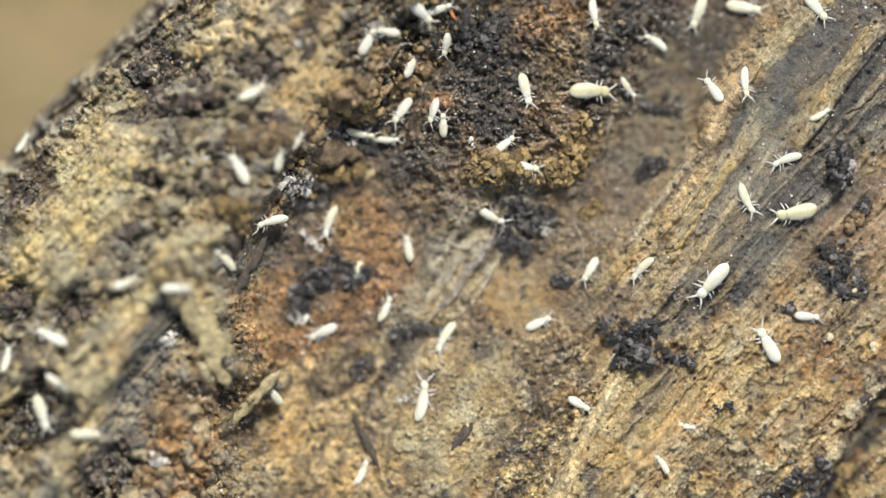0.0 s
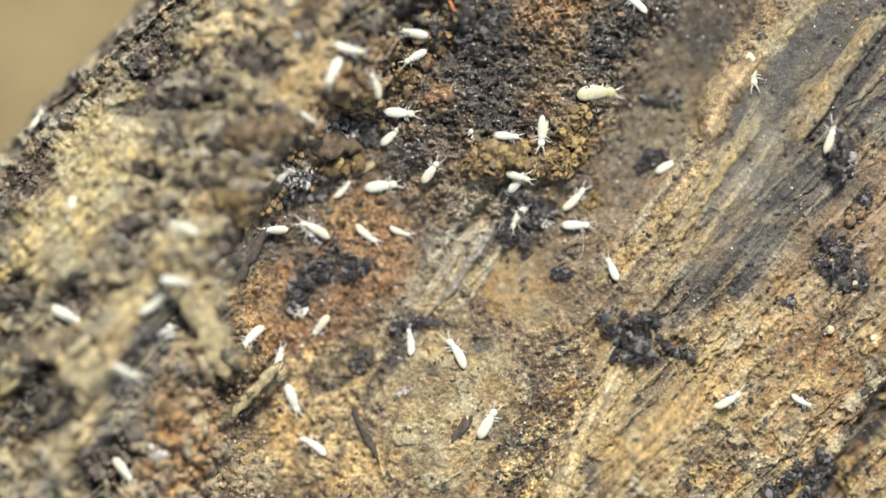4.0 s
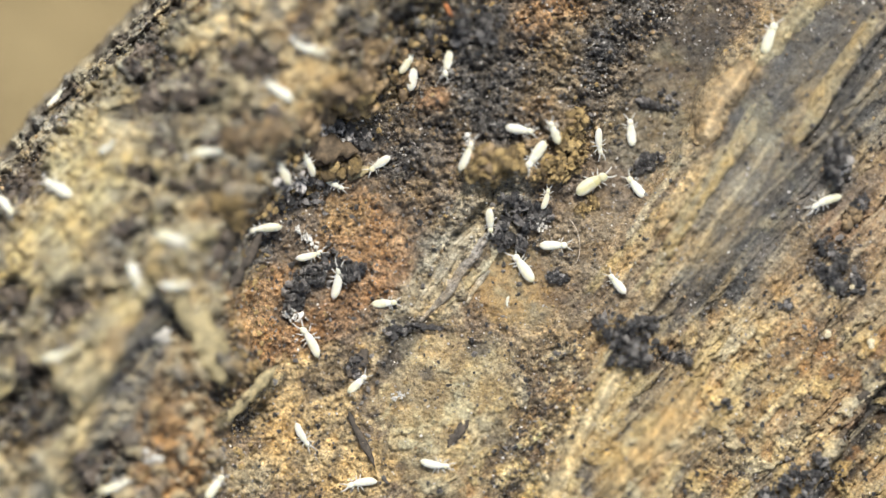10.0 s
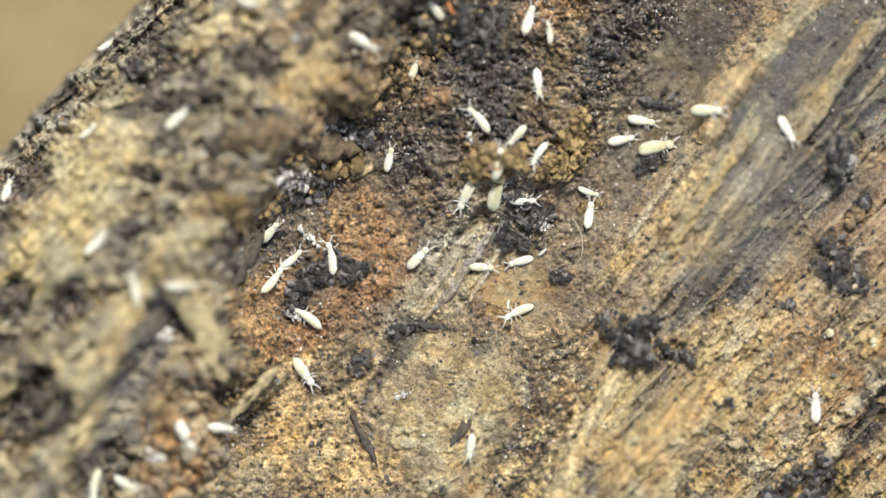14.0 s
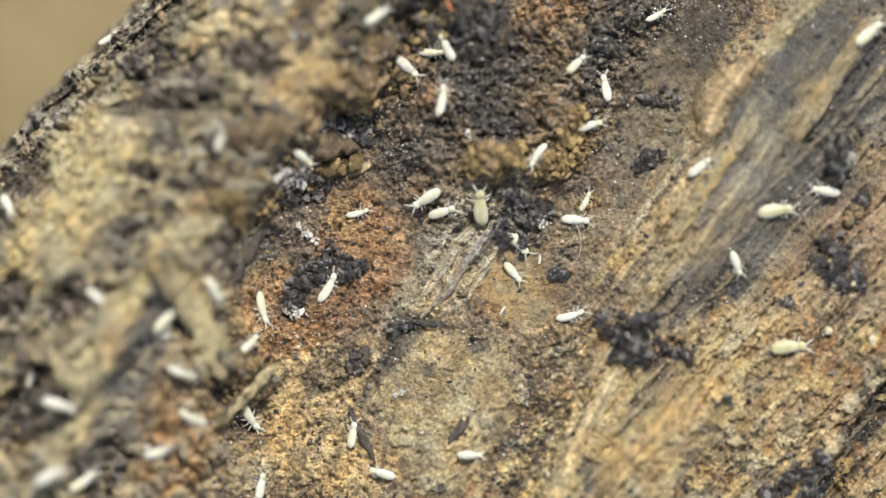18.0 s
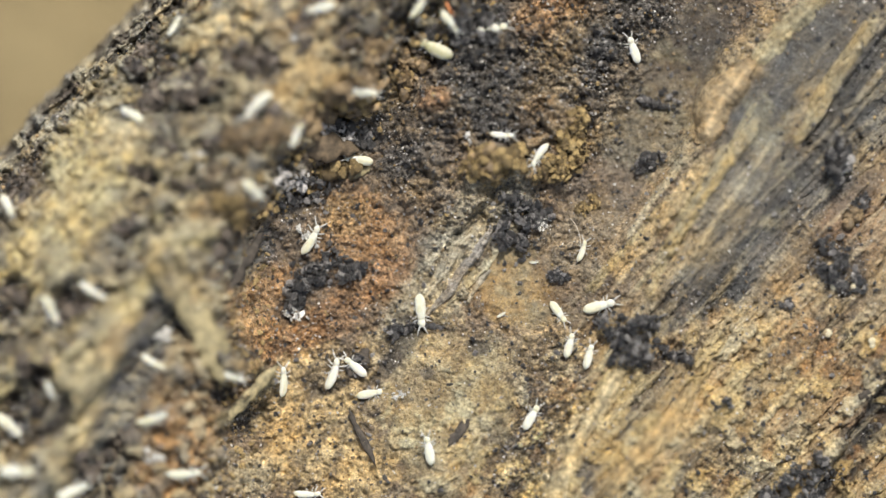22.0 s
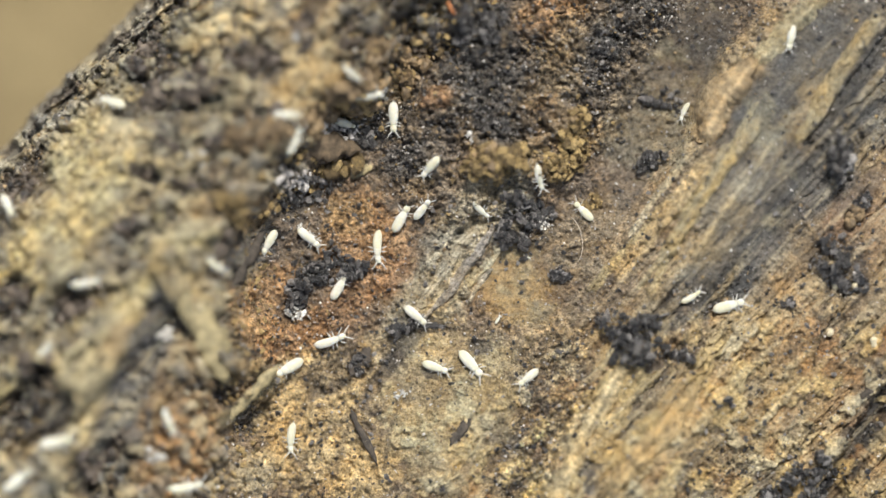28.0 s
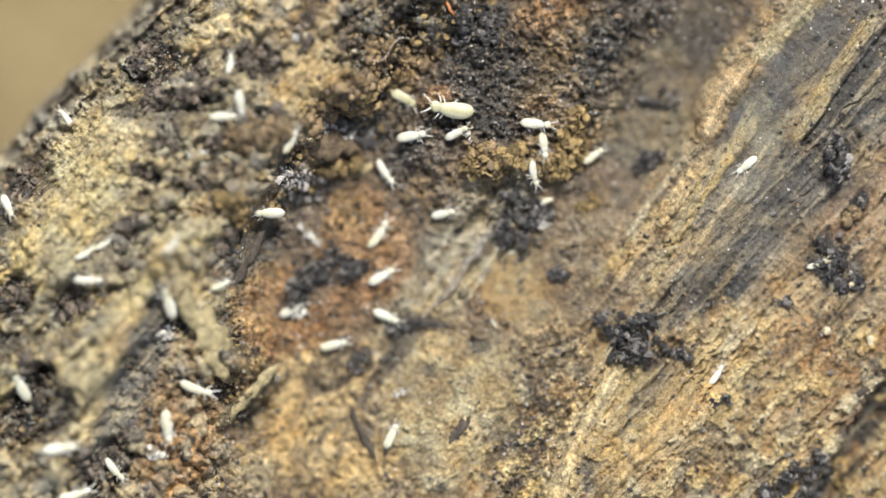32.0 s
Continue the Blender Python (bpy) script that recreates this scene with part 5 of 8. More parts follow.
thing("fibre", solid("fibre", *tube(_h, [0.016] * 14, 5), HAIR), -2.02, 7.60, "thin curved pale fibre over the dark split", "fibre", "", 0.4, 20)


# loose crumbs, uncountable
def crumbs(name, count, material, label, weight, lo, hi, seed, sink=0.3, small=3.0):
    rng = np.random.RandomState(seed)
    pick = weight[:, :] * (np.abs(SS) < 20) * (WW > -14.3) * (WW < 19)
    cell = np.gradient(S)[:, None] * np.gradient(W)[None, :]
    p = (pick * cell).ravel()
    got = rng.choice(p.size, count, p=p / p.sum())
    size = lo + (hi - lo) * rng.rand(count) ** small
    places = np.stack([XX.ravel()[got] + rng.uniform(-0.03, 0.03, count), YY.ravel()[got] + rng.uniform(-0.03, 0.03, count), high.ravel()[got] + size * sink], -1)
    v, f = lumps(places, size, 0.4, BALL0, 0.85, seed, 0.5)
    return tagged(new(name, solid(name, v, f, material, False)), label, "crumbs", kind="stuff")


dark_mask = np.clip(1 - tone.mean(-1) / 0.12, 0, 1)
crumbs("dark_crumbs", 9000, HUMUS, "scattered black crumbs on the wood", 0.08 + soil * (0.3 + dark_mask) + block * 0.15 * (1 - smooth_wood), 0.015, 0.10, 21, small=2.0)
crumbs("brown_crumbs", 8000, EARTH, "scattered brown crumbs on the wood", 0.05 + soil + block * 0.5 * (1 - 0.8 * smooth_wood), 0.012, 0.085, 22)
crumbs("ochre_crumbs", 5000, AMBER, "scattered ochre crumbs on the wood", 0.05 + soil * 0.3 + block * 0.5 * (1 - 0.6 * smooth_wood), 0.012, 0.075, 23)
# part of this grit stands in for glints on wet dark soil
crumbs("grey_grit", 9500, ASH, "scattered pale grey grit and painted glints on the dark wood", 0.02 + soil * (0.3 + 1.5 * dark_mask), 0.012, 0.05, 25, small=2.0)
split = step(1.6, 0.4, np.abs(WW + 6.0 - 0.75 * np.maximum(0, -4 - SS)))
crumbs("split_crumbs", 2600, AMBER, "ochre crumbs and grains along the split", split, 0.02, 0.13, 26)
# mould specks, many of them added as pale stand-ins for glints
crumbs("white_specks", 2800, CHALK, "tiny white mould specks and painted glints on the wood", 0.15 + soil + block * 0.4, 0.008, 0.05, 24)


# ---- springtails: built one body length long, head towards x ----
def spindle(stations, sides=14, flat=0.78):
    """A segmented body from stations of (x, radius)."""
    path = [(x, 0, 0) for x, _ in stations]
    v, f = tube(path, [max(r, 1e-4) for _, r in stations], sides)
    v[:, 2] *= flat
    return v, f


def springtail_parts(plump):
    """Meshes of one kind of springtail: a spindle that narrows towards the head."""
    w = 0.168 * plump
    along = (0, 0.015, 0.05, 0.10, 0.18, 0.30, 0.42, 0.52, 0.60, 0.67, 0.73, 0.765, 0.80, 0.85, 0.90, 0.95, 0.98, 1)
    thick = (0.04, 0.28, 0.55, 0.76, 0.93, 1.0, 0.99, 0.93, 0.85, 0.75, 0.64, 0.52, 0.60, 0.70, 0.69, 0.55, 0.34, 0.03)

    def piece(u0, u1, segments, bulge):
        out = []
        for k in range(segments):
            for q in (0.0, 0.12, 0.3, 0.5, 0.7, 0.88, 1.0):
                u = u0 + (u1 - u0) * (k + q) / segments
                out.append((u - 0.5, w * float(np.interp(u, along, thick)) * (1 - bulge + bulge * math.sin(math.pi * q) ** 0.5)))
        return [p for i, p in enumerate(out) if i == 0 or p[0] > out[i - 1][0] + 1e-6]

    rear = [(u - 0.5, w * float(np.interp(u, along, thick))) for u in (0, 0.01, 0.03, 0.05, 0.08)]
    front = [(u - 0.5, w * float(np.interp(u, along, thick))) for u in (0.95, 0.97, 0.985, 1.0)]
    return [("abdomen", *spindle(rear + piece(0.1, 0.57, 5, 0.03))), ("thorax", *spindle(piece(0.555, 0.775, 3, 0.04))), ("head", *spindle(piece(0.76, 0.93, 1, 0.03) + front))]


def springtail(plump, skin, bend, label):
    """One springtail: abdomen, thorax, head, two antennae, six legs and a tail fork."""
    root = new("springtail")
    root.empty_display_size = 0.2
    high_up = 0.115
    segment = {}

    def bow(v):
        v = np.array(v, float)
        v[:, 1] += bend * (np.clip(v[:, 0], -0.55, 0.55) ** 2 * 4 - 0.3)
        return v

    for name, v, f in springtail_parts(plump):
        segment[name] = part(name, solid(name, bow(v + np.array((0, 0, high_up))), f, skin, True, 1.0), root)

    def limb(name, path, radii, on):
        path = bow(path)
        ob = part(name, solid(name, *tube(path - path[0], radii, 6), LIMB, True, 1.0), segment[on])
        ob.location = path[0]

    for side in (-1, 1):
        path = [(0.46, 0.045, 0.02), (0.53, 0.09, 0.05), (0.59, 0.125, 0.05), (0.65, 0.15, 0.02), (0.71, 0.18, -0.01)]
        path = [np.array((x, y * side, high_up + z)) for x, y, z in path]
        fine = [p + (q - p) * u for p, q in zip(path, path[1:]) for u in (0.08, 0.5, 0.92)]
        limb("antenna", fine, [r * k for r in (0.028, 0.025, 0.022, 0.018) for k in (0.8, 1.1, 0.85)], "head")
        for x, swing in ((0.26, 0.10), (0.15, 0.02), (0.05, -0.08)):
            limb("leg", [(x, 0.06 * side, high_up - 0.04), (x + swing * 0.4, 0.15 * side, high_up - 0.02), (x + swing, 0.225 * side, high_up - 0.05), (x + swing * 1.4, 0.275 * side, 0.0)], [0.027, 0.022, 0.017, 0.009], "thorax")
    limb("tail_fork", [(-0.40, 0, high_up - 0.09), (-0.47, 0.0, high_up - 0.11), (-0.56, 0.0, high_up - 0.10)], [0.03, 0.022, 0.008], "abdomen")
    return tagged(root, label, "springtail", "springtails crawling on the branch")


def limbs_sway(ob, beat):
    """Legs step in turn and the antennae feel about."""
    for k, limb in enumerate(c for c in ob.children_recursive if c.name.split(".")[0] in ("leg", "antenna")):
        x, y, z = limb.location
        reach, pace = (13, beat) if limb.name.startswith("leg") else (9, beat * 0.37)
        steps = int(32 / (pace / 2))
        walk(limb, [(32 * i / steps, pose(x, y, z, 0, 0, reach * (1 if (i + k) % 2 else -1))) for i in range(steps + 1)])


KINDS = [springtail(1.0, SKINS[0], 0.0, "small white springtail crawling on the rotten branch"),
         springtail(0.82, SKINS[0], 0.05, "slender white springtail crawling on the rotten branch"),
         springtail(1.12, SKINS[1], -0.035, "plump cream springtail crawling on the rotten branch")]
_left = list(KINDS)


def crawler(kind, length, rows):
    """A springtail so many mm long, with its way: seconds, place on the branch, heading, depth below the wood."""
    ob = KINDS[kind]
    if ob in _left:
        _left.remove(ob)
    else:
        ob = copy_thing(ob, Matrix())
        ob.animation_data_clear()
    ob.scale = (length * MM,) * 3
    walk(ob, [(r[0], stand(r[1], r[2], r[3], r[4] if len(r) > 4 else 0.0, 0.6, TREAD)) for r in rows])


def motions():
    """All that moves."""
    for ob, beat in zip(KINDS, (0.5, 0.44, 0.58)):
        limbs_sway(ob, beat)
    crawler(0, 1.30, [
        (0, -0.97, 9.29, -45), (1, 0.61, 6.97, -95), (2, -0.52, 4.31, -100), (2.5, -1.48, 3.34, -42), (3, -2.44, 2.37, 15), (6, -2.23, 2.27, -15),
        (7, -1.42, 3.19, 40), (7.7, -0.73, 3.77, 40, -1.3), (32, -0.73, 3.77, 40, -1.3)])
    crawler(0, 0.98, [
        (0, -0.20, 9.41, 20), (0.5, -0.05, 9.20, 70), (1, 0.11, 8.99, 120), (1.76, 0.09, 12.00, 90), (32, 0.09, 12.00, 90)])
    crawler(0, 0.98, [
        (0, -2.18, 8.47, 170), (1, -1.77, 8.38, 130), (2, -1.05, 9.47, 60), (2.7, -0.93, 11.92, 90), (32, -0.93, 11.92, 90)])
    crawler(0, 1.19, [
        (0, -2.95, 8.10, 60), (1, -2.95, 8.04, 55), (2, -3.10, 7.52, 30), (2.5, -3.29, 7.32, -40), (3, -3.49, 7.11, -110), (6, -5.51, 6.10, -120),
        (6.33, -5.15, 6.62, -70), (6.67, -4.79, 7.14, -20), (7, -4.43, 7.65, 30), (7.5, -4.06, 7.32, 80), (8, -3.69, 6.98, 130), (9, -3.28, 6.02, 190),
        (10, -6.09, 5.98, 145), (10.5, -5.80, 6.09, 95), (11, -5.51, 6.19, 45), (12, -3.97, 7.58, 25), (13, -3.59, 8.37, 55), (13.5, -3.33, 8.13, 12),
        (14, -3.08, 7.90, -30), (17, -1.64, 6.61, 10), (18, -1.36, 6.90, -40), (19, -1.99, 7.04, -60), (20, -3.08, 5.96, -10), (21, -3.11, 6.00, -20),
        (22, -3.04, 6.00, -10), (23, -3.14, 5.95, 10), (24, -3.14, 5.95, 0), (25, -3.57, 5.90, -30), (28, -2.90, 5.87, 0), (29, -2.43, 5.67, -20),
        (30, -2.27, 5.47, -35), (31, -1.90, 4.58, -60), (32, -1.15, 4.29, 10)])
    crawler(0, 0.98, [
        (0, 0.06, 8.09, 260), (1, -0.77, 6.74, 235), (2, -0.73, 6.72, 240), (3, -0.96, 6.67, 220), (6, -1.19, 9.16, 180), (6.5, -0.87, 9.18, 128),
        (7, -0.54, 9.20, 75), (7.7, -0.46, 11.83, 90), (32, -0.46, 11.83, 90)])
    crawler(0, 1.08, [
        (0, -1.33, 7.26, 65), (1, -1.17, 7.72, 80), (2, -1.17, 7.66, 100), (3, -1.15, 8.39, 120), (4.5, -1.14, 8.01, 185), (6, -1.14, 7.62, 250),
        (7, 1.11, 7.85, 320), (8, 2.01, 6.81, 295), (9, 4.00, 5.43, 360), (9.5, 5.67, 4.97, 408), (10, 7.34, 4.51, 455), (10.5, 7.77, 4.41, 508),
        (11, 8.20, 4.31, 560), (12, 8.26, 2.26, 625), (12.5, 7.28, 3.14, 672), (13, 6.30, 4.02, 720), (14, 6.83, 4.20, 730), (17, 5.99, 4.06, 800),
        (18, 6.28, 6.05, 820), (19, 7.64, 6.88, 780), (19.5, 8.68, 6.82, 742), (20, 9.73, 6.76, 705), (21, 13.81, 8.05, 700), (21.47, 13.85, 10.02, 755),
        (21.95, 13.90, 11.98, 810), (32, 13.90, 11.98, 810)])
    crawler(1, 1.19, [
        (0, -7.36, 6.10, 30), (1, -7.29, 6.32, 60), (2, -6.29, 8.56, 60), (2.5, -5.16, 8.02, 15), (3, -4.03, 7.47, -30), (6, -3.37, 8.09, 40),
        (7, -2.55, 8.83, 35), (8, -1.87, 9.12, 60), (8.5, -3.39, 8.39, 15), (9, -4.91, 7.65, -30), (10, -5.02, 7.65, -20), (11, -6.27, 8.66, -55),
        (12, -6.37, 8.77, -55), (12.38, -6.41, 10.27, 18), (12.76, -6.45, 11.78, 90), (32, -6.45, 11.78, 90)])
    crawler(0, 1.04, [
        (0, -6.36, 3.64, 90), (0.5, -5.91, 3.40, 32), (1, -5.47, 3.16, -25), (2, -4.35, 2.41, -20), (2.5, -5.59, 0.76, -75), (3, -6.84, -0.89, -130),
        (4, -6.53, 0.66, -180), (5, -6.22, 2.21, -230), (6, -5.92, 3.76, -280), (7, -5.79, 4.17, -290), (8, -6.14, 3.18, -270), (9, -6.33, 3.00, -275),
        (10, -6.02, 2.96, -240), (10.33, -6.06, 2.51, -187), (10.67, -6.09, 2.06, -133), (11, -6.13, 1.61, -80), (11.5, -6.01, 1.93, -12), (12, -5.90, 2.25, 55),
        (13, -6.93, 0.84, 5), (14, -6.66, 0.67, 55), (17, -8.62, -0.76, 0), (18, -8.68, -1.59, -55), (19, -9.55, 0.06, -80), (19.33, -9.65, 0.59, -25),
        (19.67, -9.75, 1.11, 30), (20, -9.86, 1.63, 85), (21, -10.62, 3.71, 135), (22, -11.73, 5.07, 145), (23, -12.05, 5.40, 135), (24, -12.27, 5.51, 150),
        (25, -12.40, 5.55, 155), (28, -12.57, 5.52, 160), (29, -12.47, 5.70, 120), (30, -12.23, 6.13, 80), (30.5, -11.38, 5.80, 40), (31, -10.53, 5.48, 0),
        (32, -8.34, 4.97, 0)])
    crawler(0, 1.19, [
        (0, -1.64, 5.50, 235), (1, -2.27, 5.34, 190), (1.5, -2.41, 5.32, 232), (2, -2.55, 5.29, 275), (3, -1.78, 5.06, 325), (4.5, -1.71, 5.15, 372),
        (6, -1.64, 5.23, 420), (7, -1.35, 5.39, 420), (8, -1.14, 5.94, 430), (9, -1.23, 6.15, 500), (10, -1.07, 6.68, 440), (11, -1.08, 6.72, 460),
        (12, 2.12, 7.53, 420), (13, 3.97, 9.42, 440), (14, 3.29, 8.73, 435), (17, 0.31, 7.24, 450), (18, 0.24, 7.64, 475), (19, 0.02, 8.16, 470),
        (20, 0.55, 9.12, 460), (20.5, 0.72, 8.60, 392), (21, 0.89, 8.07, 325), (22, 1.94, 8.40, 370), (23, 1.62, 9.20, 300), (24, 3.14, 6.70, 295),
        (25, 3.18, 6.62, 295), (28, -1.89, 5.04, 270), (29, -1.94, 5.10, 265), (29.55, -1.91, 7.31, 207), (30.11, -1.88, 9.51, 148), (30.66, -1.86, 11.71, 90),
        (32, -1.86, 11.71, 90)])
    crawler(0, 0.98, [
        (0, -0.40, 5.48, 250), (1, -0.85, 3.29, 260), (1.5, -1.51, 3.39, 195), (2, -2.16, 3.48, 130), (3, -2.22, 3.56, 70), (6, -1.64, 5.66, 30),
        (7, -1.74, 5.45, 60), (8, -2.01, 4.53, 70), (8.33, -2.01, 4.29, 18), (8.67, -2.00, 4.05, -33), (9, -1.99, 3.82, -85), (10, -2.32, 3.32, -145),
        (11, -2.88, 2.59, -135), (11.5, -2.74, 2.30, -182), (12, -2.60, 2.00, -230), (13, -2.17, 2.89, -285), (14, -2.05, 3.44, -285), (17, -1.36, 3.99, -340),
        (18, -5.31, 3.42, -400), (19, -3.11, 5.96, -360), (19.5, -4.35, 5.03, -318), (20, -5.59, 4.10, -275), (21, -5.62, 4.21, -300), (22, -5.56, 4.31, -290),
        (23, -5.17, 4.32, -350), (24, -5.17, 4.32, -330), (25, -5.04, 4.33, -370), (28, -3.76, 4.81, -380), (29, -2.87, 4.12, -400), (30, -1.40, 4.28, -355),
        (31, -0.17, 4.28, -360), (32, 0.56, 4.42, -330)])
    crawler(0, 0.98, [
        (0, -0.05, 4.96, 90), (1, 0.46, 5.28, 40), (2, -0.01, 3.92, 80), (2.5, 1.18, 4.09, 35), (3, 2.37, 4.27, -10), (6, 2.12, 3.92, 20),
        (7, 1.80, 3.86, 20), (8, 2.12, 3.94, 20), (9, 2.08, 3.93, 30), (9.5, 3.22, 4.22, 70), (10, 4.37, 4.52, 110), (10.5, 4.28, 4.55, 58),
        (11, 4.19, 4.59, 5), (12, 4.80, 5.42, 45), (12.33, 4.41, 5.36, -7), (12.67, 4.02, 5.30, -58), (13, 3.62, 5.24, -110), (14, 2.85, 4.37, -130),
        (15.5, 3.09, 4.53, -168), (17, 3.34, 4.69, -205), (17.5, 4.24, 5.84, -260), (18, 5.15, 6.99, -315), (19, 6.55, 8.84, -290), (19.5, 7.76, 9.11, -332),
        (20, 8.98, 9.38, -375), (21, 10.35, 8.29, -320), (21.89, 10.44, 11.98, -270), (32, 10.44, 11.98, -270)])
    crawler(1, 1.13, [
        (0, -3.27, 4.66, -15), (1, -3.21, 4.45, -70), (1.5, -3.89, 4.75, -132), (2, -4.58, 5.06, -195), (3, -3.50, 5.88, -240), (6, -1.85, 6.40, -270),
        (7, -1.28, 7.25, -305), (8, -1.40, 7.21, -300), (9, -1.39, 7.20, -325), (10, -1.29, 7.25, -300), (11, -1.18, 7.35, -260), (12, -0.99, 7.35, -270),
        (13, -0.99, 7.08, -270), (14, -1.11, 7.01, -285), (17, -0.88, 7.58, -340), (18, -0.41, 7.48, -360), (19, -0.35, 7.58, -330), (20, -0.31, 7.84, -270),
        (21, -0.91, 8.53, -265), (22, -0.88, 9.29, -300), (23, -0.98, 9.25, -270), (23.7, -0.97, 11.81, -270), (32, -0.97, 11.81, -270)])
    crawler(1, 0.91, [
        (0, -2.17, 4.39, 0), (1, -1.47, 4.12, 5), (2, -1.87, 4.14, -60), (2.5, -2.98, 3.11, 10), (3, -4.09, 2.08, 80), (4.5, -3.81, 2.22, 20),
        (6, -3.54, 2.36, -40), (7, -3.20, 2.60, -20), (8, -3.21, 2.50, 5), (9, -4.01, 2.49, -30), (10, -4.12, 2.56, -30), (11, -4.23, 2.59, -30),
        (12, -4.19, 2.70, -50), (13, -4.40, 2.91, -50), (14, -4.44, 3.00, -50), (17, -4.82, 0.53, -20), (18, -3.22, 1.27, 15), (19, -1.07, 1.87, -5),
        (20, 0.27, 2.85, 30), (21, 1.48, 4.05, 30), (22, 2.31, 4.35, -5), (23, 3.73, 4.74, 10), (23.5, 3.82, 4.99, -38), (24, 3.91, 5.24, -85),
        (24.5, 3.30, 4.81, -35), (25, 2.70, 4.37, 15), (28, 1.44, 1.51, -50), (29, 1.43, -2.40, -75), (29.5, 3.05, -3.48, -30), (30, 4.67, -4.56, 15),
        (31, 8.24, -4.84, -5), (32, 10.55, -4.95, 55)])
    crawler(0, 1.26, [
        (0, 3.08, 6.31, -75), (1, 3.67, 5.26, -35), (2, 3.89, 4.64, -95), (3, 3.80, 4.66, -90), (6, 3.73, 3.75, -120), (7, 3.70, 3.75, -125),
        (8, 3.60, 3.55, -125), (9, 3.67, 3.60, -125), (10, 3.65, 3.65, -125), (11, 3.60, 3.64, -125), (12, 3.65, 3.61, -125), (13, 1.10, 3.72, -105),
        (14, 0.89, 2.09, -115), (15.5, 1.03, 1.69, -55), (17, 1.17, 1.29, 5), (18, 2.91, 0.20, -50), (19, 3.83, -0.02, 0), (20, 4.57, -0.30, -55),
        (21, 5.55, -1.71, -85), (21.5, 5.80, -1.96, -35), (22, 6.05, -2.21, 15), (23, 5.09, -2.30, 15), (24, 5.91, -1.87, -10), (25, 6.48, -2.51, 0),
        (28, 10.96, -2.22, 15), (29, 13.73, -1.81, -5), (30, 15.80, -1.83, 0), (30.87, 19.44, -1.87, 0), (32, 19.44, -1.87, 0)])
    crawler(2, 1.63, [
        (0, 5.53, 6.25, 0), (1, 5.53, 6.13, -15), (2, 6.38, 5.74, -15), (3, 6.82, 5.76, -10), (6, 2.77, 8.89, 60), (6.7, 2.78, 11.76, 90),
        (32, 2.78, 11.76, 90)])
    crawler(1, 0.39, [
        (0, 2.56, -1.90, 260, -0.6), (5, 2.56, -1.90, 260, -0.6), (5.5, 2.56, -1.90, 260), (7, 2.56, -1.90, 260), (8, 2.55, -1.93, 250), (9, 2.58, -2.01, 260),
        (10, 2.58, -1.97, 260), (11, 2.51, -2.08, 260), (12, 2.51, -2.08, 265), (17, 2.42, -2.39, 260), (18, 2.35, -2.47, 240), (18.67, 2.35, -2.47, 297),
        (19.33, 2.34, -2.48, 353), (20, 2.34, -2.48, 410), (21, 2.30, -2.54, 400), (22, 2.30, -2.54, 390), (23, 2.23, -2.59, 370), (24, 2.21, -2.65, 390),
        (25, 2.13, -2.72, 390), (28, 2.11, -2.75, 420), (29, 2.09, -2.79, 420), (30, 2.05, -2.84, 430), (31, 2.04, -2.96, 480), (32, 2.02, -2.95, 480)])
    crawler(0, 0.98, [
        (0, 2.29, 4.17, 40), (1, 2.36, 4.28, 40), (2, 2.55, 4.31, 30), (3, 2.92, 2.97, 0), (6, 2.45, 2.58, -30), (7, 2.41, 2.56, -30),
        (8, 2.45, 2.52, -30), (9, 2.52, 1.97, -55), (10, 1.93, 1.14, -90), (11, 1.90, -1.15, -85), (12, 1.64, -2.91, -110), (13, 1.36, -5.73, -90),
        (14, 1.06, -7.57, -100), (17, 0.30, -7.84, -170), (17.33, 0.57, -7.89, -113), (17.67, 0.84, -7.94, -57), (18, 1.11, -7.98, 0), (19, 2.25, -7.91, 20),
        (20, 2.65, -7.13, 50), (21, 4.14, -5.46, 65), (22, 4.92, -3.71, 75), (23, 5.26, -3.51, 55), (24, 5.67, -3.38, 100), (25, 4.47, -4.60, 155),
        (28, 3.27, -4.96, 220), (29, 2.52, -5.48, 205), (30, 1.03, -8.20, 255), (31, 0.37, -9.51, 200), (31.7, 0.27, -12.03, 270), (32, 0.27, -12.03, 270)])
    crawler(0, 1.08, [
        (0, 3.08, 3.32, -10), (1, 3.12, 3.21, 30), (2, 3.10, 3.11, 35), (3, 3.36, 2.08, 30), (4.5, 2.27, 2.84, 75), (6, 1.19, 3.60, 120),
        (7, 1.26, 3.65, 50), (8, 1.86, 4.33, 35), (9, 2.73, 4.58, 25), (10, 3.02, 4.62, -10), (10.5, 4.26, 6.76, -58), (11, 5.49, 8.90, -105),
        (12, 5.67, 7.71, -110), (13, 3.32, 6.81, -90), (14, 3.61, 6.38, -85), (17, 4.31, 5.12, -70), (17.5, 4.97, 4.89, -30), (18, 5.63, 4.66, 10),
        (18.87, 5.61, 8.33, 50), (19.75, 5.59, 11.99, 90), (32, 5.59, 11.99, 90)])
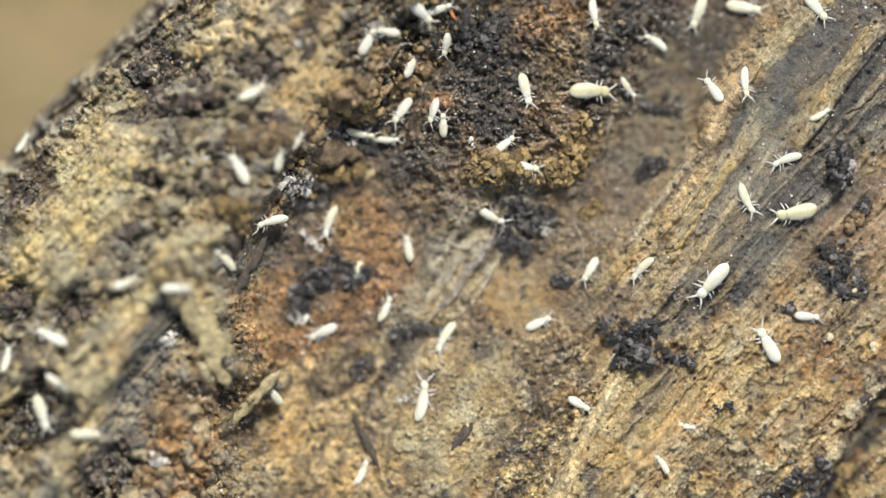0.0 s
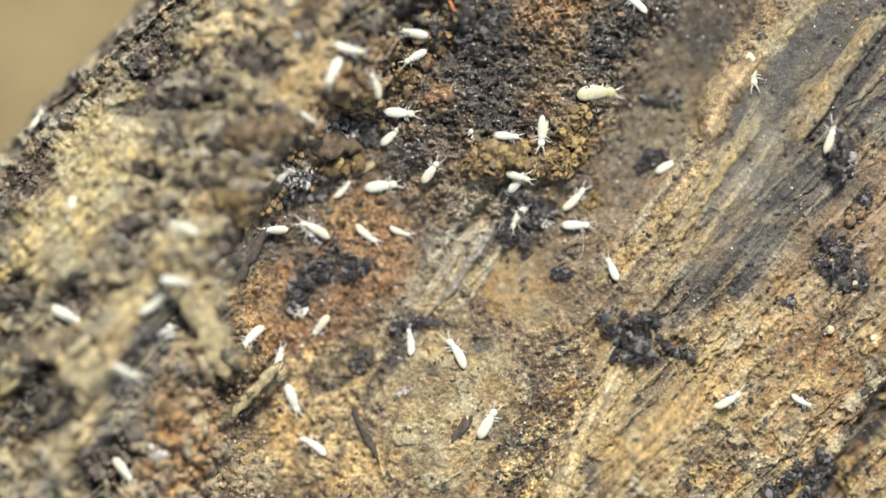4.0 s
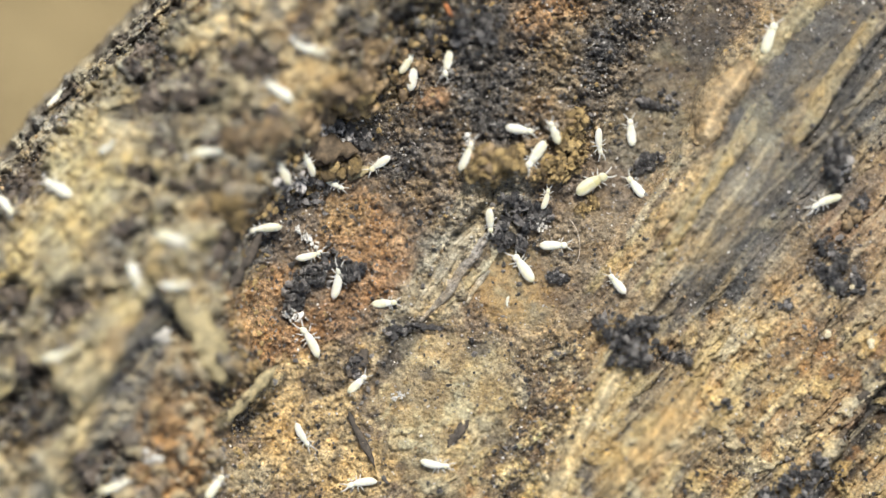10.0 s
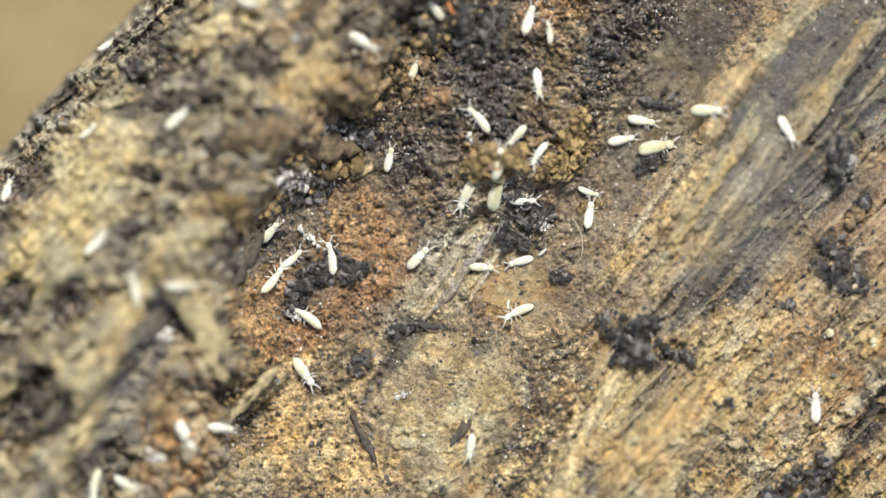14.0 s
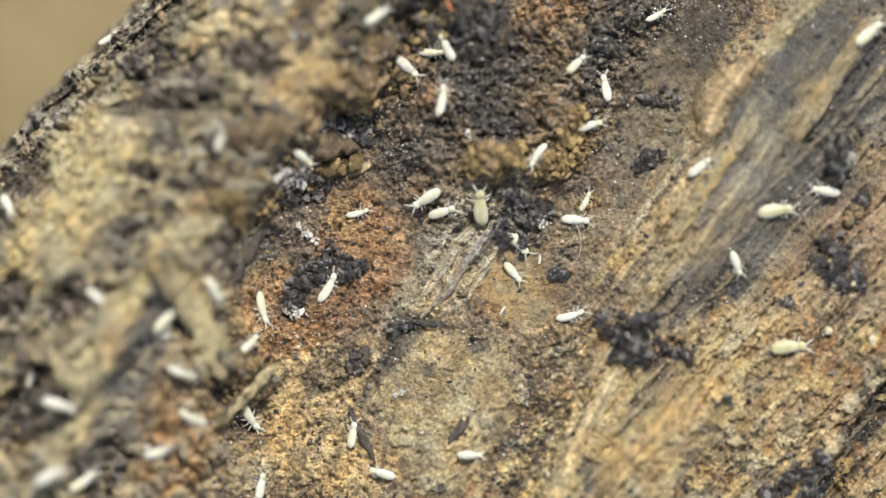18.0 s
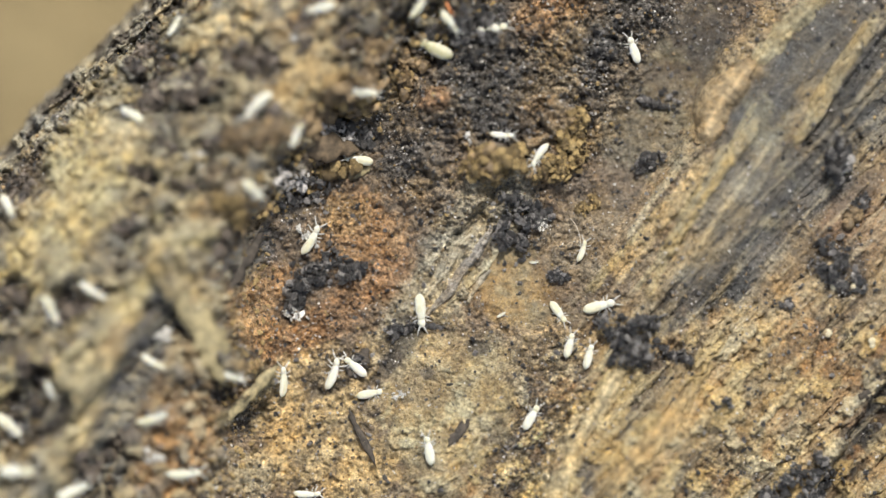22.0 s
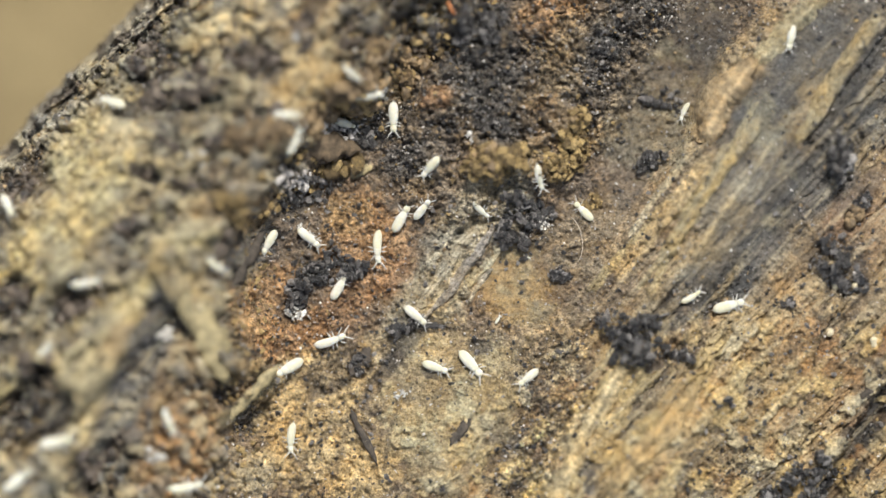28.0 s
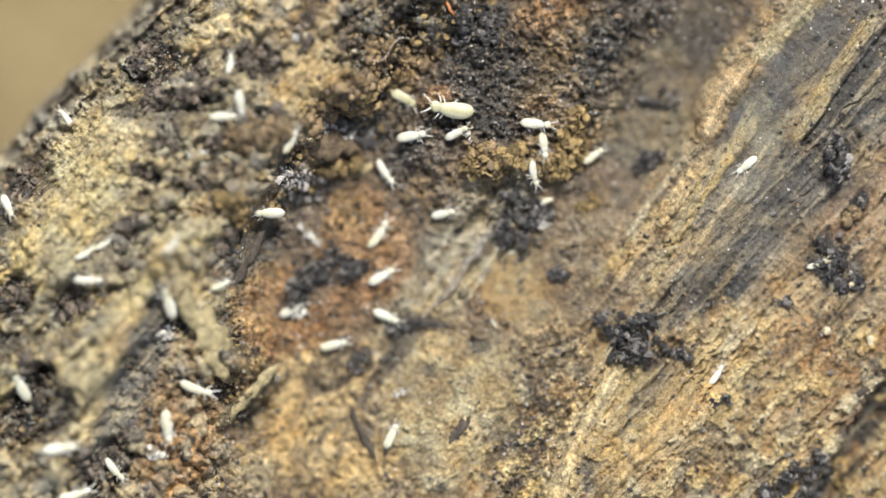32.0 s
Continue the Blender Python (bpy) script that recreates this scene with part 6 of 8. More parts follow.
    crawler(1, 1.26, [
        (0, 1.77, 1.50, -30), (1, 2.86, 2.02, -40), (2, 3.86, 1.64, -60), (3, 3.80, 1.03, -70), (4, 2.88, 1.21, -123), (5, 1.96, 1.39, -177),
        (6, 1.03, 1.57, -230), (7, 1.04, 1.97, -260), (8, 0.86, 3.02, -265), (9, 1.01, 3.65, -265), (10, 1.06, 3.58, -295), (11, 1.86, 4.33, -315),
        (12, 2.88, 5.05, -335), (12.33, 2.68, 4.91, -283), (12.67, 2.48, 4.76, -232), (13, 2.27, 4.61, -180), (14, 1.39, 4.96, -230), (17, -0.17, 5.40, -220),
        (18, 0.02, 5.57, -280), (19, 3.35, 8.40, -340), (19.87, 3.36, 11.95, -270), (32, 3.36, 11.95, -270)])
    crawler(1, 1.30, [
        (0, -4.46, 1.24, 250), (1, -4.26, 1.06, 280), (1.5, -4.47, 0.61, 235), (2, -4.68, 0.15, 190), (3, -5.30, 0.43, 140), (6, -4.15, 0.81, 195),
        (7, -6.76, 0.96, 200), (8, -6.35, 0.89, 205), (9, -6.54, 0.86, 200), (10, -6.74, 0.88, 185), (11, -7.19, 0.41, 245), (12, -7.08, 0.41, 270),
        (13, -6.86, -1.83, 300), (13.5, -6.74, -1.52, 352), (14, -6.61, -1.22, 405), (17, -7.67, -1.48, 425), (17.5, -7.30, -1.92, 355), (18, -6.93, -2.36, 285),
        (19, -6.66, -4.66, 265), (19.33, -6.74, -4.08, 315), (19.67, -6.83, -3.50, 365), (20, -6.91, -2.92, 415), (21, -6.18, -1.07, 430), (22, -5.03, 0.35, 420),
        (23, -4.91, 0.67, 420), (24, -4.69, 1.18, 420), (24.5, -4.67, 1.06, 370), (25, -4.66, 0.94, 320), (28, -2.52, 0.05, 270), (28.33, -2.44, 0.54, 328),
        (28.67, -2.35, 1.03, 387), (29, -2.26, 1.51, 445), (30, -2.17, 0.71, 375), (31, -2.30, 0.68, 355), (32, -2.46, 0.50, 415)])
    crawler(1, 1.30, [
        (0, -6.67, 1.28, 190), (1, -7.31, 0.45, 220), (2, -7.80, -0.93, 250), (3, -7.61, -3.64, 255), (4.5, -7.34, -3.43, 198), (6, -7.08, -3.21, 140),
        (7, -7.92, -0.33, 130), (7.5, -7.72, -0.59, 88), (8, -7.53, -0.84, 45), (9, -5.65, -3.49, 30), (10, -3.97, -1.25, 80), (11, -3.58, -0.24, 20),
        (12, -4.30, 0.96, 85), (13, -4.43, 0.02, 70), (14, -4.27, -0.37, 100), (15.5, -4.25, -0.82, 60), (17, -4.24, -1.27, 20), (18, -4.37, -1.60, 60),
        (19, -4.22, -2.37, 100), (19.33, -4.14, -2.81, 43), (19.67, -4.06, -3.24, -13), (20, -3.97, -3.68, -70), (21, -3.35, -5.96, -20), (21.5, -3.75, -5.38, 25),
        (22, -4.16, -4.81, 70), (22.5, -4.37, -4.81, 22), (23, -4.58, -4.81, -25), (24, -5.12, -4.29, -70), (25, -4.81, -4.29, -60), (26.5, -4.57, -3.92, -20),
        (28, -4.33, -3.56, 20), (28.7, -3.48, -3.25, 20, -1.3), (32, -3.48, -3.25, 20, -1.3)])
    crawler(0, 1.04, [
        (0, -1.42, 0.19, 100), (1, -1.34, 0.04, 85), (2, -0.08, 1.25, 80), (3, -0.83, 2.06, 30), (4.5, -0.26, 3.18, 70), (6, 0.32, 4.29, 110),
        (6.5, -0.38, 5.44, 155), (7, -1.07, 6.58, 200), (8, -0.66, 6.77, 220), (9, 0.34, 6.97, 205), (10, 0.30, 7.13, 260), (10.5, 0.12, 7.68, 188),
        (11, -0.05, 8.23, 115), (12, -0.16, 8.90, 120), (13, -0.29, 9.14, 130), (14, -0.30, 9.18, 125), (15.5, -0.91, 9.11, 72), (17, -1.51, 9.04, 20),
        (18, -2.48, 8.73, 35), (19, -1.54, 9.23, 70), (20, -3.05, 7.62, 10), (20.5, -2.27, 7.91, 48), (21, -1.48, 8.20, 85), (21.5, -0.57, 8.45, 18),
        (22, 0.35, 8.70, -50), (23, 0.97, 7.81, -55), (24, 1.80, 6.40, -35), (25, 2.74, 5.61, -80), (28, -0.46, 3.14, -130), (28.5, 1.34, 4.76, -202),
        (29, 3.13, 6.37, -275), (29.33, 3.20, 5.85, -333), (29.67, 3.26, 5.34, -392), (30, 3.32, 4.82, -450), (31, 3.90, 3.93, -450), (32, 3.89, 3.94, -440)])
    crawler(0, 0.98, [
        (0, -3.41, -0.75, 250), (1, -4.09, -1.89, 240), (2, -4.30, -2.47, 250), (3, -4.75, -2.99, 235), (6, -4.75, -3.08, 230), (6.5, -4.58, -3.04, 268),
        (7, -4.40, -2.99, 305), (8, -3.54, -3.53, 340), (8.5, -2.90, -2.99, 395), (9, -2.27, -2.45, 450), (9.5, -2.22, -2.25, 408), (10, -2.16, -2.06, 365),
        (10.5, -2.33, -1.02, 325), (11, -2.49, 0.02, 285), (11.5, -2.42, 0.11, 330), (12, -2.34, 0.20, 375), (13, -0.12, 0.50, 370), (14, 1.48, -0.70, 355),
        (15.5, 1.79, -0.33, 408), (17, 2.10, 0.03, 460), (17.33, 2.32, -0.32, 410), (17.67, 2.54, -0.66, 360), (18, 2.76, -1.01, 310), (19, 3.43, -0.91, 375),
        (20, 4.18, -1.22, 365), (21, 4.21, -1.39, 335), (22, 4.49, -2.43, 305), (22.5, 4.16, -2.26, 372), (23, 3.83, -2.08, 440), (24, 4.70, -1.00, 395),
        (25, 5.08, -0.41, 425), (28, 5.41, 1.40, 495), (29, 5.09, 2.23, 460), (30, 5.32, 2.97, 425), (31, 5.53, 3.21, 410), (32, 5.79, 3.54, 390)])
    crawler(1, 1.08, [
        (0, -2.30, -2.17, 65), (0.5, -2.30, -0.61, 22), (1, -2.30, 0.95, -20), (1.5, -2.77, 1.51, 30), (2, -3.25, 2.06, 80), (2.5, -3.17, 1.30, 10),
        (3, -3.10, 0.54, -60), (4.5, -3.02, 0.44, -22), (6, -2.95, 0.33, 15), (7, -3.59, 1.32, 45), (7.5, -4.27, 1.45, 100), (8, -4.95, 1.59, 155),
        (9, -5.40, 2.83, 110), (10, -5.07, 3.30, 120), (11, -5.24, 3.29, 175), (11.7, -6.14, 3.37, 175, -1.3), (32, -6.14, 3.37, 175, -1.3)])
    crawler(0, 1.19, [
        (0, -4.68, -3.03, 205), (1, -4.85, -3.46, 225), (2, -5.27, -4.82, 220), (3, -6.52, -6.18, 255), (4.5, -5.30, -5.59, 312), (6, -4.08, -5.00, 370),
        (6.33, -4.42, -5.21, 317), (6.67, -4.76, -5.43, 263), (7, -5.09, -5.65, 210), (8.53, -4.95, -11.85, 270), (32, -4.95, -11.85, 270)])
    crawler(1, 1.34, [
        (0, 0.02, -3.24, 240), (1, -0.63, -4.88, 280), (2, -0.08, -5.20, 295), (2.5, 0.54, -5.08, 368), (3, 1.15, -4.96, 440), (4.5, 0.06, -3.56, 488),
        (6, -1.03, -2.17, 535), (7, -3.20, -2.12, 535), (8, -4.62, -2.59, 600), (9, -4.67, -4.47, 580), (9.5, -4.83, -4.00, 530), (10, -4.99, -3.54, 480),
        (11, -5.10, -2.96, 485), (12, -5.17, -2.74, 490), (13, -5.23, -2.70, 490), (14, -5.20, -2.63, 505), (17, -7.15, -2.35, 565), (17.5, -7.28, -4.42, 615),
        (18, -7.41, -6.49, 665), (19, -7.42, -6.35, 650), (19.5, -7.43, -5.96, 695), (20, -7.45, -5.57, 740), (21, -7.44, -6.77, 790), (22, -9.84, -8.54, 720),
        (22.5, -9.05, -8.61, 760), (23, -8.27, -8.67, 800), (24, -7.80, -7.48, 785), (25, -7.48, -6.72, 800), (28, -9.84, -9.12, 730), (29, -7.33, -5.38, 750),
        (30, -8.61, -5.42, 695), (31, -9.97, -4.46, 705), (32, -9.44, -5.40, 700)])
    crawler(1, 1.63, [
        (0, -0.85, -5.71, 80), (1, 1.26, -4.78, 20), (1.5, 1.98, -5.89, -40), (2, 2.69, -7.00, -100), (3, 1.63, -8.68, -150), (3.83, 1.60, -12.04, -90),
        (32, 1.60, -12.04, -90)])
    crawler(1, 1.08, [
        (0, -3.21, -8.50, 65), (1, -1.46, -6.53, 40), (2, -1.35, -6.14, 50), (3, -0.17, -4.20, 40), (4, -1.30, -3.74, 97), (5, -2.43, -3.28, 153),
        (6, -3.56, -2.82, 210), (7, -5.05, -0.27, 190), (8, -6.58, -1.24, 185), (8.33, -6.36, -1.10, 135), (8.67, -6.13, -0.96, 85), (9, -5.91, -0.82, 35),
        (10, -5.04, -0.23, 15), (11, -5.02, 0.31, -45), (11.5, -5.63, 0.47, -2), (12, -6.25, 0.63, 40), (13, -6.00, -0.41, 90), (14, -5.85, -0.41, 40),
        (15.5, -6.84, -1.64, -2), (17, -7.83, -2.86, -45), (17.5, -7.62, -3.31, -2), (18, -7.40, -3.77, 40), (18.5, -7.76, -4.26, -30), (19, -8.11, -4.75, -100),
        (20, -8.34, -5.23, -120), (21, -8.16, -5.01, -125), (21.5, -8.08, -4.90, -75), (22, -8.01, -4.80, -25), (23, -6.97, -5.09, -15), (23.83, -6.95, -8.51, -52),
        (24.67, -6.93, -11.93, -90), (32, -6.93, -11.93, -90)])
    crawler(0, 0.98, [
        (0, -6.60, -5.45, 130), (1, -6.28, -4.07, 80), (1.5, -6.02, -3.90, 32), (2, -5.77, -3.72, -15), (2.5, -6.09, -3.98, 32), (3, -6.41, -4.24, 80),
        (6, -6.37, -4.45, 50), (7, -6.31, -4.47, 60), (8, -6.15, -4.44, 90), (8.5, -5.38, -5.35, 38), (9, -4.62, -6.26, -15), (10, -3.21, -5.17, 45),
        (11, -1.32, -3.89, 35), (12, 3.52, -7.17, 100), (12.38, 3.50, -8.74, 157), (12.76, 3.48, -10.32, 213), (13.14, 3.46, -11.89, 270), (32, 3.46, -11.89, 270)])
    crawler(1, 1.19, [
        (0, -8.43, -0.22, 140), (1, -8.88, 0.12, 140), (2, -9.34, 0.33, 160), (3, -9.88, 0.53, 160), (6, -9.64, 0.65, 140), (7, -14.71, -1.77, 210),
        (8, -15.94, -2.40, 205), (8.5, -15.65, -3.12, 270), (9, -15.36, -3.84, 335), (10, -14.50, -4.06, 370), (11, -12.32, -4.04, 335), (12, -11.51, -4.30, 280),
        (12.33, -11.57, -3.36, 330), (12.67, -11.62, -2.42, 380), (13, -11.68, -1.48, 430), (14, -11.64, -1.58, 460), (15.5, -11.63, -2.04, 415), (17, -11.62, -2.50, 370),
        (18, -9.54, -6.50, 335), (18.5, -8.17, -6.67, 385), (19, -6.79, -6.83, 435), (20, -6.15, -5.31, 460), (21, -6.18, -5.20, 455), (22, -6.12, -5.09, 450),
        (23, -6.21, -5.09, 455), (24, -6.21, -5.20, 455), (24.5, -6.28, -5.77, 388), (25, -6.35, -6.33, 320), (28, -5.85, -7.30, 265), (29, -5.46, -8.32, 305),
        (30, -5.16, -9.25, 265), (30.7, -5.12, -11.95, 270), (32, -5.12, -11.95, 270)])
    crawler(1, 1.08, [
        (0, -12.24, -1.17, 20), (1, -12.20, -0.93, -45), (2, -12.68, -0.06, -60), (2.5, -12.13, -1.15, -8), (3, -11.58, -2.25, 45), (6, -9.78, -2.19, 10),
        (7, -8.29, -1.31, 20), (8, -8.66, -0.84, 60), (9, -9.01, -0.76, 15), (10, -10.06, -1.34, 0), (11, -9.98, -1.35, 0), (12, -9.92, -1.41, -5),
        (13, -9.94, -1.44, 0), (14, -9.99, -1.39, 0), (17, -10.36, -3.42, 20), (18, -9.86, -4.76, -20), (19, -8.73, -4.04, 20), (20, -9.74, -5.62, -35),
        (21, -10.07, -4.75, -65), (22, -10.95, -4.33, -30), (23, -11.01, -6.45, 45), (24, -10.53, -6.16, 35), (25, -10.43, -6.16, 30), (26.5, -10.42, -6.36, -20),
        (28, -10.40, -6.56, -70), (29, -10.40, -6.56, -80), (30, -10.33, -6.67, -95), (31, -12.87, -9.01, -45), (32, -12.56, -8.52, -50)])
    crawler(0, 1.08, [
        (0, -10.23, -1.32, 0), (1, -10.20, -1.34, 0), (2, -10.21, -1.33, 0), (3, -10.36, -1.31, -10), (6, -9.87, -1.33, 0), (7, -10.01, -1.23, 0),
        (8, -9.92, -1.31, -5), (9, -10.20, -1.23, -10), (10, -11.54, -0.95, -65), (11, -10.98, -4.20, -70), (11.5, -10.61, -4.20, -32), (12, -10.24, -4.20, 5),
        (13, -9.50, -5.86, -55), (14, -8.54, -6.81, -10), (17, -7.38, -6.35, -60), (17.5, -7.17, -7.78, 10), (18, -6.97, -9.21, 80), (19, -5.13, -9.33, 40),
        (20, -2.71, -5.68, 45), (21, -3.39, -4.81, 75), (22, -3.29, -4.55, 140), (23, -4.15, -3.29, 80), (24, -3.93, -2.92, 60), (25, -3.02, -2.59, -5),
        (28, -1.07, -2.58, -40), (29, -1.65, -2.10, -10), (30, -2.40, -2.21, 20), (31, -3.10, -2.53, 10), (32, -2.18, -2.67, -25)])
    crawler(0, 1.30, [
        (0, -14.95, -3.25, 150), (1, -15.64, -2.29, 90), (1.33, -15.37, -2.51, 40), (1.67, -15.10, -2.74, -10), (2, -14.83, -2.97, -60), (3, -14.76, -3.48, -60),
        (4.5, -14.18, -1.97, -2), (6, -13.61, -0.47, 55), (7, -15.62, 1.09, -5), (8, -13.76, 0.24, -40), (9, -12.29, -0.22, -40), (9.33, -13.02, 0.62, -97),
        (9.67, -13.76, 1.47, -153), (10, -14.49, 2.31, -210), (11.13, -19.24, -1.20, -142), (32, -19.24, -1.20, -142)])
    crawler(1, 1.08, [
        (0, -14.71, -4.87, -25), (1, -13.23, -5.51, 0), (2, -12.83, -5.13, 40), (3, -12.81, -4.68, -15), (6, -9.35, -5.21, -40), (7, -8.18, -5.59, 5),
        (8, -6.47, -5.64, -20), (9, -6.08, -5.28, -15), (10, -5.32, -7.13, -60), (11, -4.18, -8.82, -50), (12, -8.69, -8.81, -55), (13, -11.92, -9.16, -10),
        (14, -12.06, -8.95, -30), (15.5, -12.06, -8.74, 15), (17, -12.07, -8.54, 60), (18, -10.75, -7.80, 20), (19, -9.69, -7.70, 0), (20, -9.31, -7.59, 10),
        (21, -7.49, -8.79, -35), (22, -5.13, -9.43, 0), (22.35, -5.16, -10.68, -45), (22.7, -5.18, -11.92, -90), (32, -5.18, -11.92, -90)])
    crawler(0, 1.41, [
        (0, -15.32, -6.05, 290), (1, -11.68, -8.00, 250), (1.91, -11.75, -11.74, 270), (32, -11.75, -11.74, 270)])
    crawler(0, 1.13, [
        (0, -13.71, -6.87, 0), (1, -13.32, -6.87, 10), (2, -12.48, -7.22, -55), (3, -12.29, -7.90, -30), (6, -11.18, -9.12, -100), (6.33, -9.72, -8.67, -40),
        (6.67, -8.25, -8.23, 20), (7, -6.79, -7.78, 80), (8, -6.37, -7.27, 70), (9, -6.84, -7.61, 20), (10, -8.67, -9.06, 50), (11, -6.91, -6.77, 75),
        (12, -5.50, -4.26, 40), (13, -2.95, -3.02, 40), (14, -0.96, -0.35, 45), (17, -1.27, -0.77, 60), (18, 0.05, 1.34, 20), (19, -0.70, 0.65, 15),
        (19.5, -0.87, 0.97, 62), (20, -1.03, 1.28, 110), (21, -2.00, 2.37, 120), (22, -3.18, 3.44, 170), (23, -4.14, 3.56, 170), (23.7, -5.03, 3.72, 170, -1.3),
        (32, -5.03, 3.72, 170, -1.3)])
    crawler(1, 1.19, [
        (0, 5.75, 9.26, -80), (1, 5.53, 8.43, -15), (1.46, 5.52, 10.31, 38), (1.91, 5.51, 12.20, 90), (32, 5.51, 12.20, 90)])
    crawler(0, 1.30, [
        (0, 9.79, 9.33, 250), (0.5, 10.01, 9.33, 305), (1, 10.23, 9.32, 360), (2, 12.17, 8.68, 290), (3, 12.41, 6.81, 280), (6, 10.03, 6.75, 240),
        (6.5, 10.10, 7.37, 168), (7, 10.18, 7.99, 95), (8, 10.45, 8.40, 80), (9, 10.78, 9.52, 60), (10, 12.61, 8.09, 70), (10.33, 11.30, 7.34, 128),
        (10.67, 10.00, 6.60, 187), (11, 8.69, 5.85, 245), (12, 6.87, 6.12, 200), (13, 8.79, 5.50, 165), (13.33, 9.24, 5.43, 108), (13.67, 9.68, 5.35, 52),
        (14, 10.12, 5.28, -5), (17, 15.50, 7.10, 0), (18, 16.27, 8.11, 40), (18.77, 19.43, 8.19, 0), (32, 19.43, 8.19, 0)])
    crawler(0, 1.41, [
        (0, 11.56, 9.50, -10), (1, 14.19, 8.21, 0), (2, 14.33, 8.34, 20), (3, 14.83, 9.01, 40), (3.74, 14.70, 11.94, 90), (32, 14.70, 11.94, 90)])
    crawler(0, 1.30, [
        (0, 14.25, 9.48, -50), (1, 16.17, 6.94, -75), (1.39, 17.80, 6.92, -38), (1.78, 19.43, 6.91, 0), (32, 19.43, 6.91, 0)])
    crawler(1, 1.08, [
        (0, 8.15, 8.17, 145), (1, 7.17, 8.76, 150), (2, 6.78, 8.43, 130), (3, 6.82, 9.36, 180), (4.5, 7.87, 9.28, 120), (6, 8.91, 9.19, 60),
        (6.33, 8.55, 8.61, 10), (6.67, 8.19, 8.03, -40), (7, 7.83, 7.45, -90), (8, 6.47, 5.72, -130), (9, 5.93, 5.17, -120), (10, 6.06, 4.19, -80),
        (11, 5.86, 3.61, -120), (12, 5.78, 3.68, -170), (13, 3.65, 3.61, -125), (14, 3.66, 3.66, -125), (17, 3.70, 3.60, -125), (18, 3.68, 3.51, -125),
        (19, 3.72, 3.61, -125), (20, 3.71, 3.57, -125), (21, 3.68, 3.57, -125), (22, 3.74, 3.61, -125), (23, 3.73, 3.61, -110), (24, 3.58, 3.35, -120),
        (25, 3.50, 3.18, -110), (28, 3.66, 2.75, -75), (29, 3.57, 2.93, -75), (30, 3.54, 2.86, -70), (31, 3.51, 2.80, -75), (32, 3.51, 2.87, -75)])
    crawler(0, 1.19, [
        (0, 10.39, 6.26, 130), (1, 7.85, 7.18, 175), (1.61, 7.88, 9.68, 132), (2.21, 7.90, 12.17, 90), (32, 7.90, 12.17, 90)])
    crawler(1, 1.19, [
        (0, 11.54, 6.56, 275), (1, 9.45, 4.66, 230), (1.91, 9.52, 8.39, 160), (2.82, 9.60, 12.12, 90), (32, 9.60, 12.12, 90)])
    crawler(1, 1.19, [
        (0, 13.13, 3.61, 200), (0.33, 13.11, 3.86, 143), (0.67, 13.10, 4.11, 87), (1, 13.08, 4.37, 30), (2.53, 19.63, 4.24, 0), (32, 19.63, 4.24, 0)])
    crawler(1, 1.26, [
        (0, 11.56, 2.10, -65), (1, 10.99, 1.54, -135), (1.5, 11.42, 2.63, -62), (2, 11.85, 3.73, 10), (3, 14.80, 4.71, 50), (6, 14.56, 2.50, 115),
        (6.5, 12.97, 2.90, 72), (7, 11.38, 3.31, 30), (7.5, 13.84, 3.13, 75), (8, 16.30, 2.95, 120), (8.5, 16.00, 2.69, 162), (9, 15.71, 2.44, 205),
        (10, 14.74, 1.89, 200), (11, 12.07, 1.28, 205), (12, 8.40, -0.86, 180), (12.5, 4.97, -1.80, 205), (13, 3.14, -2.37, 170), (13.5, 2.99, -2.17, 155),
        (14, 2.91, -2.43, 205), (14.25, 4.10, -2.50, 270), (14.5, 5.29, -2.50, 335), (15.4, 6.80, -3.30, 335, -1.3), (32, 6.80, -3.30, 335, -1.3)])
    crawler(2, 1.63, [
        (0, 13.51, 1.60, 190), (1, 12.14, -0.57, 250), (1.5, 10.50, -0.41, 292), (2, 8.86, -0.24, 335), (2.5, 9.37, 0.42, 375), (3, 9.87, 1.09, 415),
        (3.7, 10.39, 1.82, 415, -1.3), (32, 10.39, 1.82, 415, -1.3)])
    crawler(0, 1.08, [
        (0, 5.63, -0.64, 240), (0.5, 5.52, -0.71, 292), (1, 5.41, -0.77, 345), (2, 7.35, 1.33, 400), (3, 9.60, 3.51, 365), (4.5, 7.73, 2.79, 402),
        (6, 5.86, 2.07, 440), (7, 6.14, 0.27, 435), (7.5, 6.63, 0.52, 395), (8, 7.11, 0.76, 355), (9, 8.37, 2.44, 390), (9.5, 7.97, 2.41, 440),
        (10, 7.57, 2.38, 490), (11, 4.84, 3.79, 490), (11.33, 5.13, 4.14, 438), (11.67, 5.42, 4.48, 387), (12, 5.71, 4.83, 335), (13, 6.41, 5.07, 315),
        (14, 7.63, 4.94, 350), (17, 9.47, 1.93, 360), (18, 9.91, 3.00, 395), (19, 14.90, 0.35, 330), (20, 15.75, 0.02, 305), (21, 15.63, 6.91, 355),
        (21.91, 19.48, 6.90, 360), (32, 19.48, 6.90, 360)])
    crawler(1, 1.19, [
        (0, 7.62, -0.57, 225), (1, 6.74, -3.36, 220), (2, 7.00, -5.84, 280), (2.5, 8.32, -5.80, 335), (3, 9.64, -5.76, 390), (6, 11.36, -7.14, 385),
        (7, 10.74, -8.82, 445), (7.25, 10.77, -9.84, 387), (7.5, 10.80, -10.85, 328), (7.75, 10.82, -11.86, 270), (32, 10.82, -11.86, 270)])
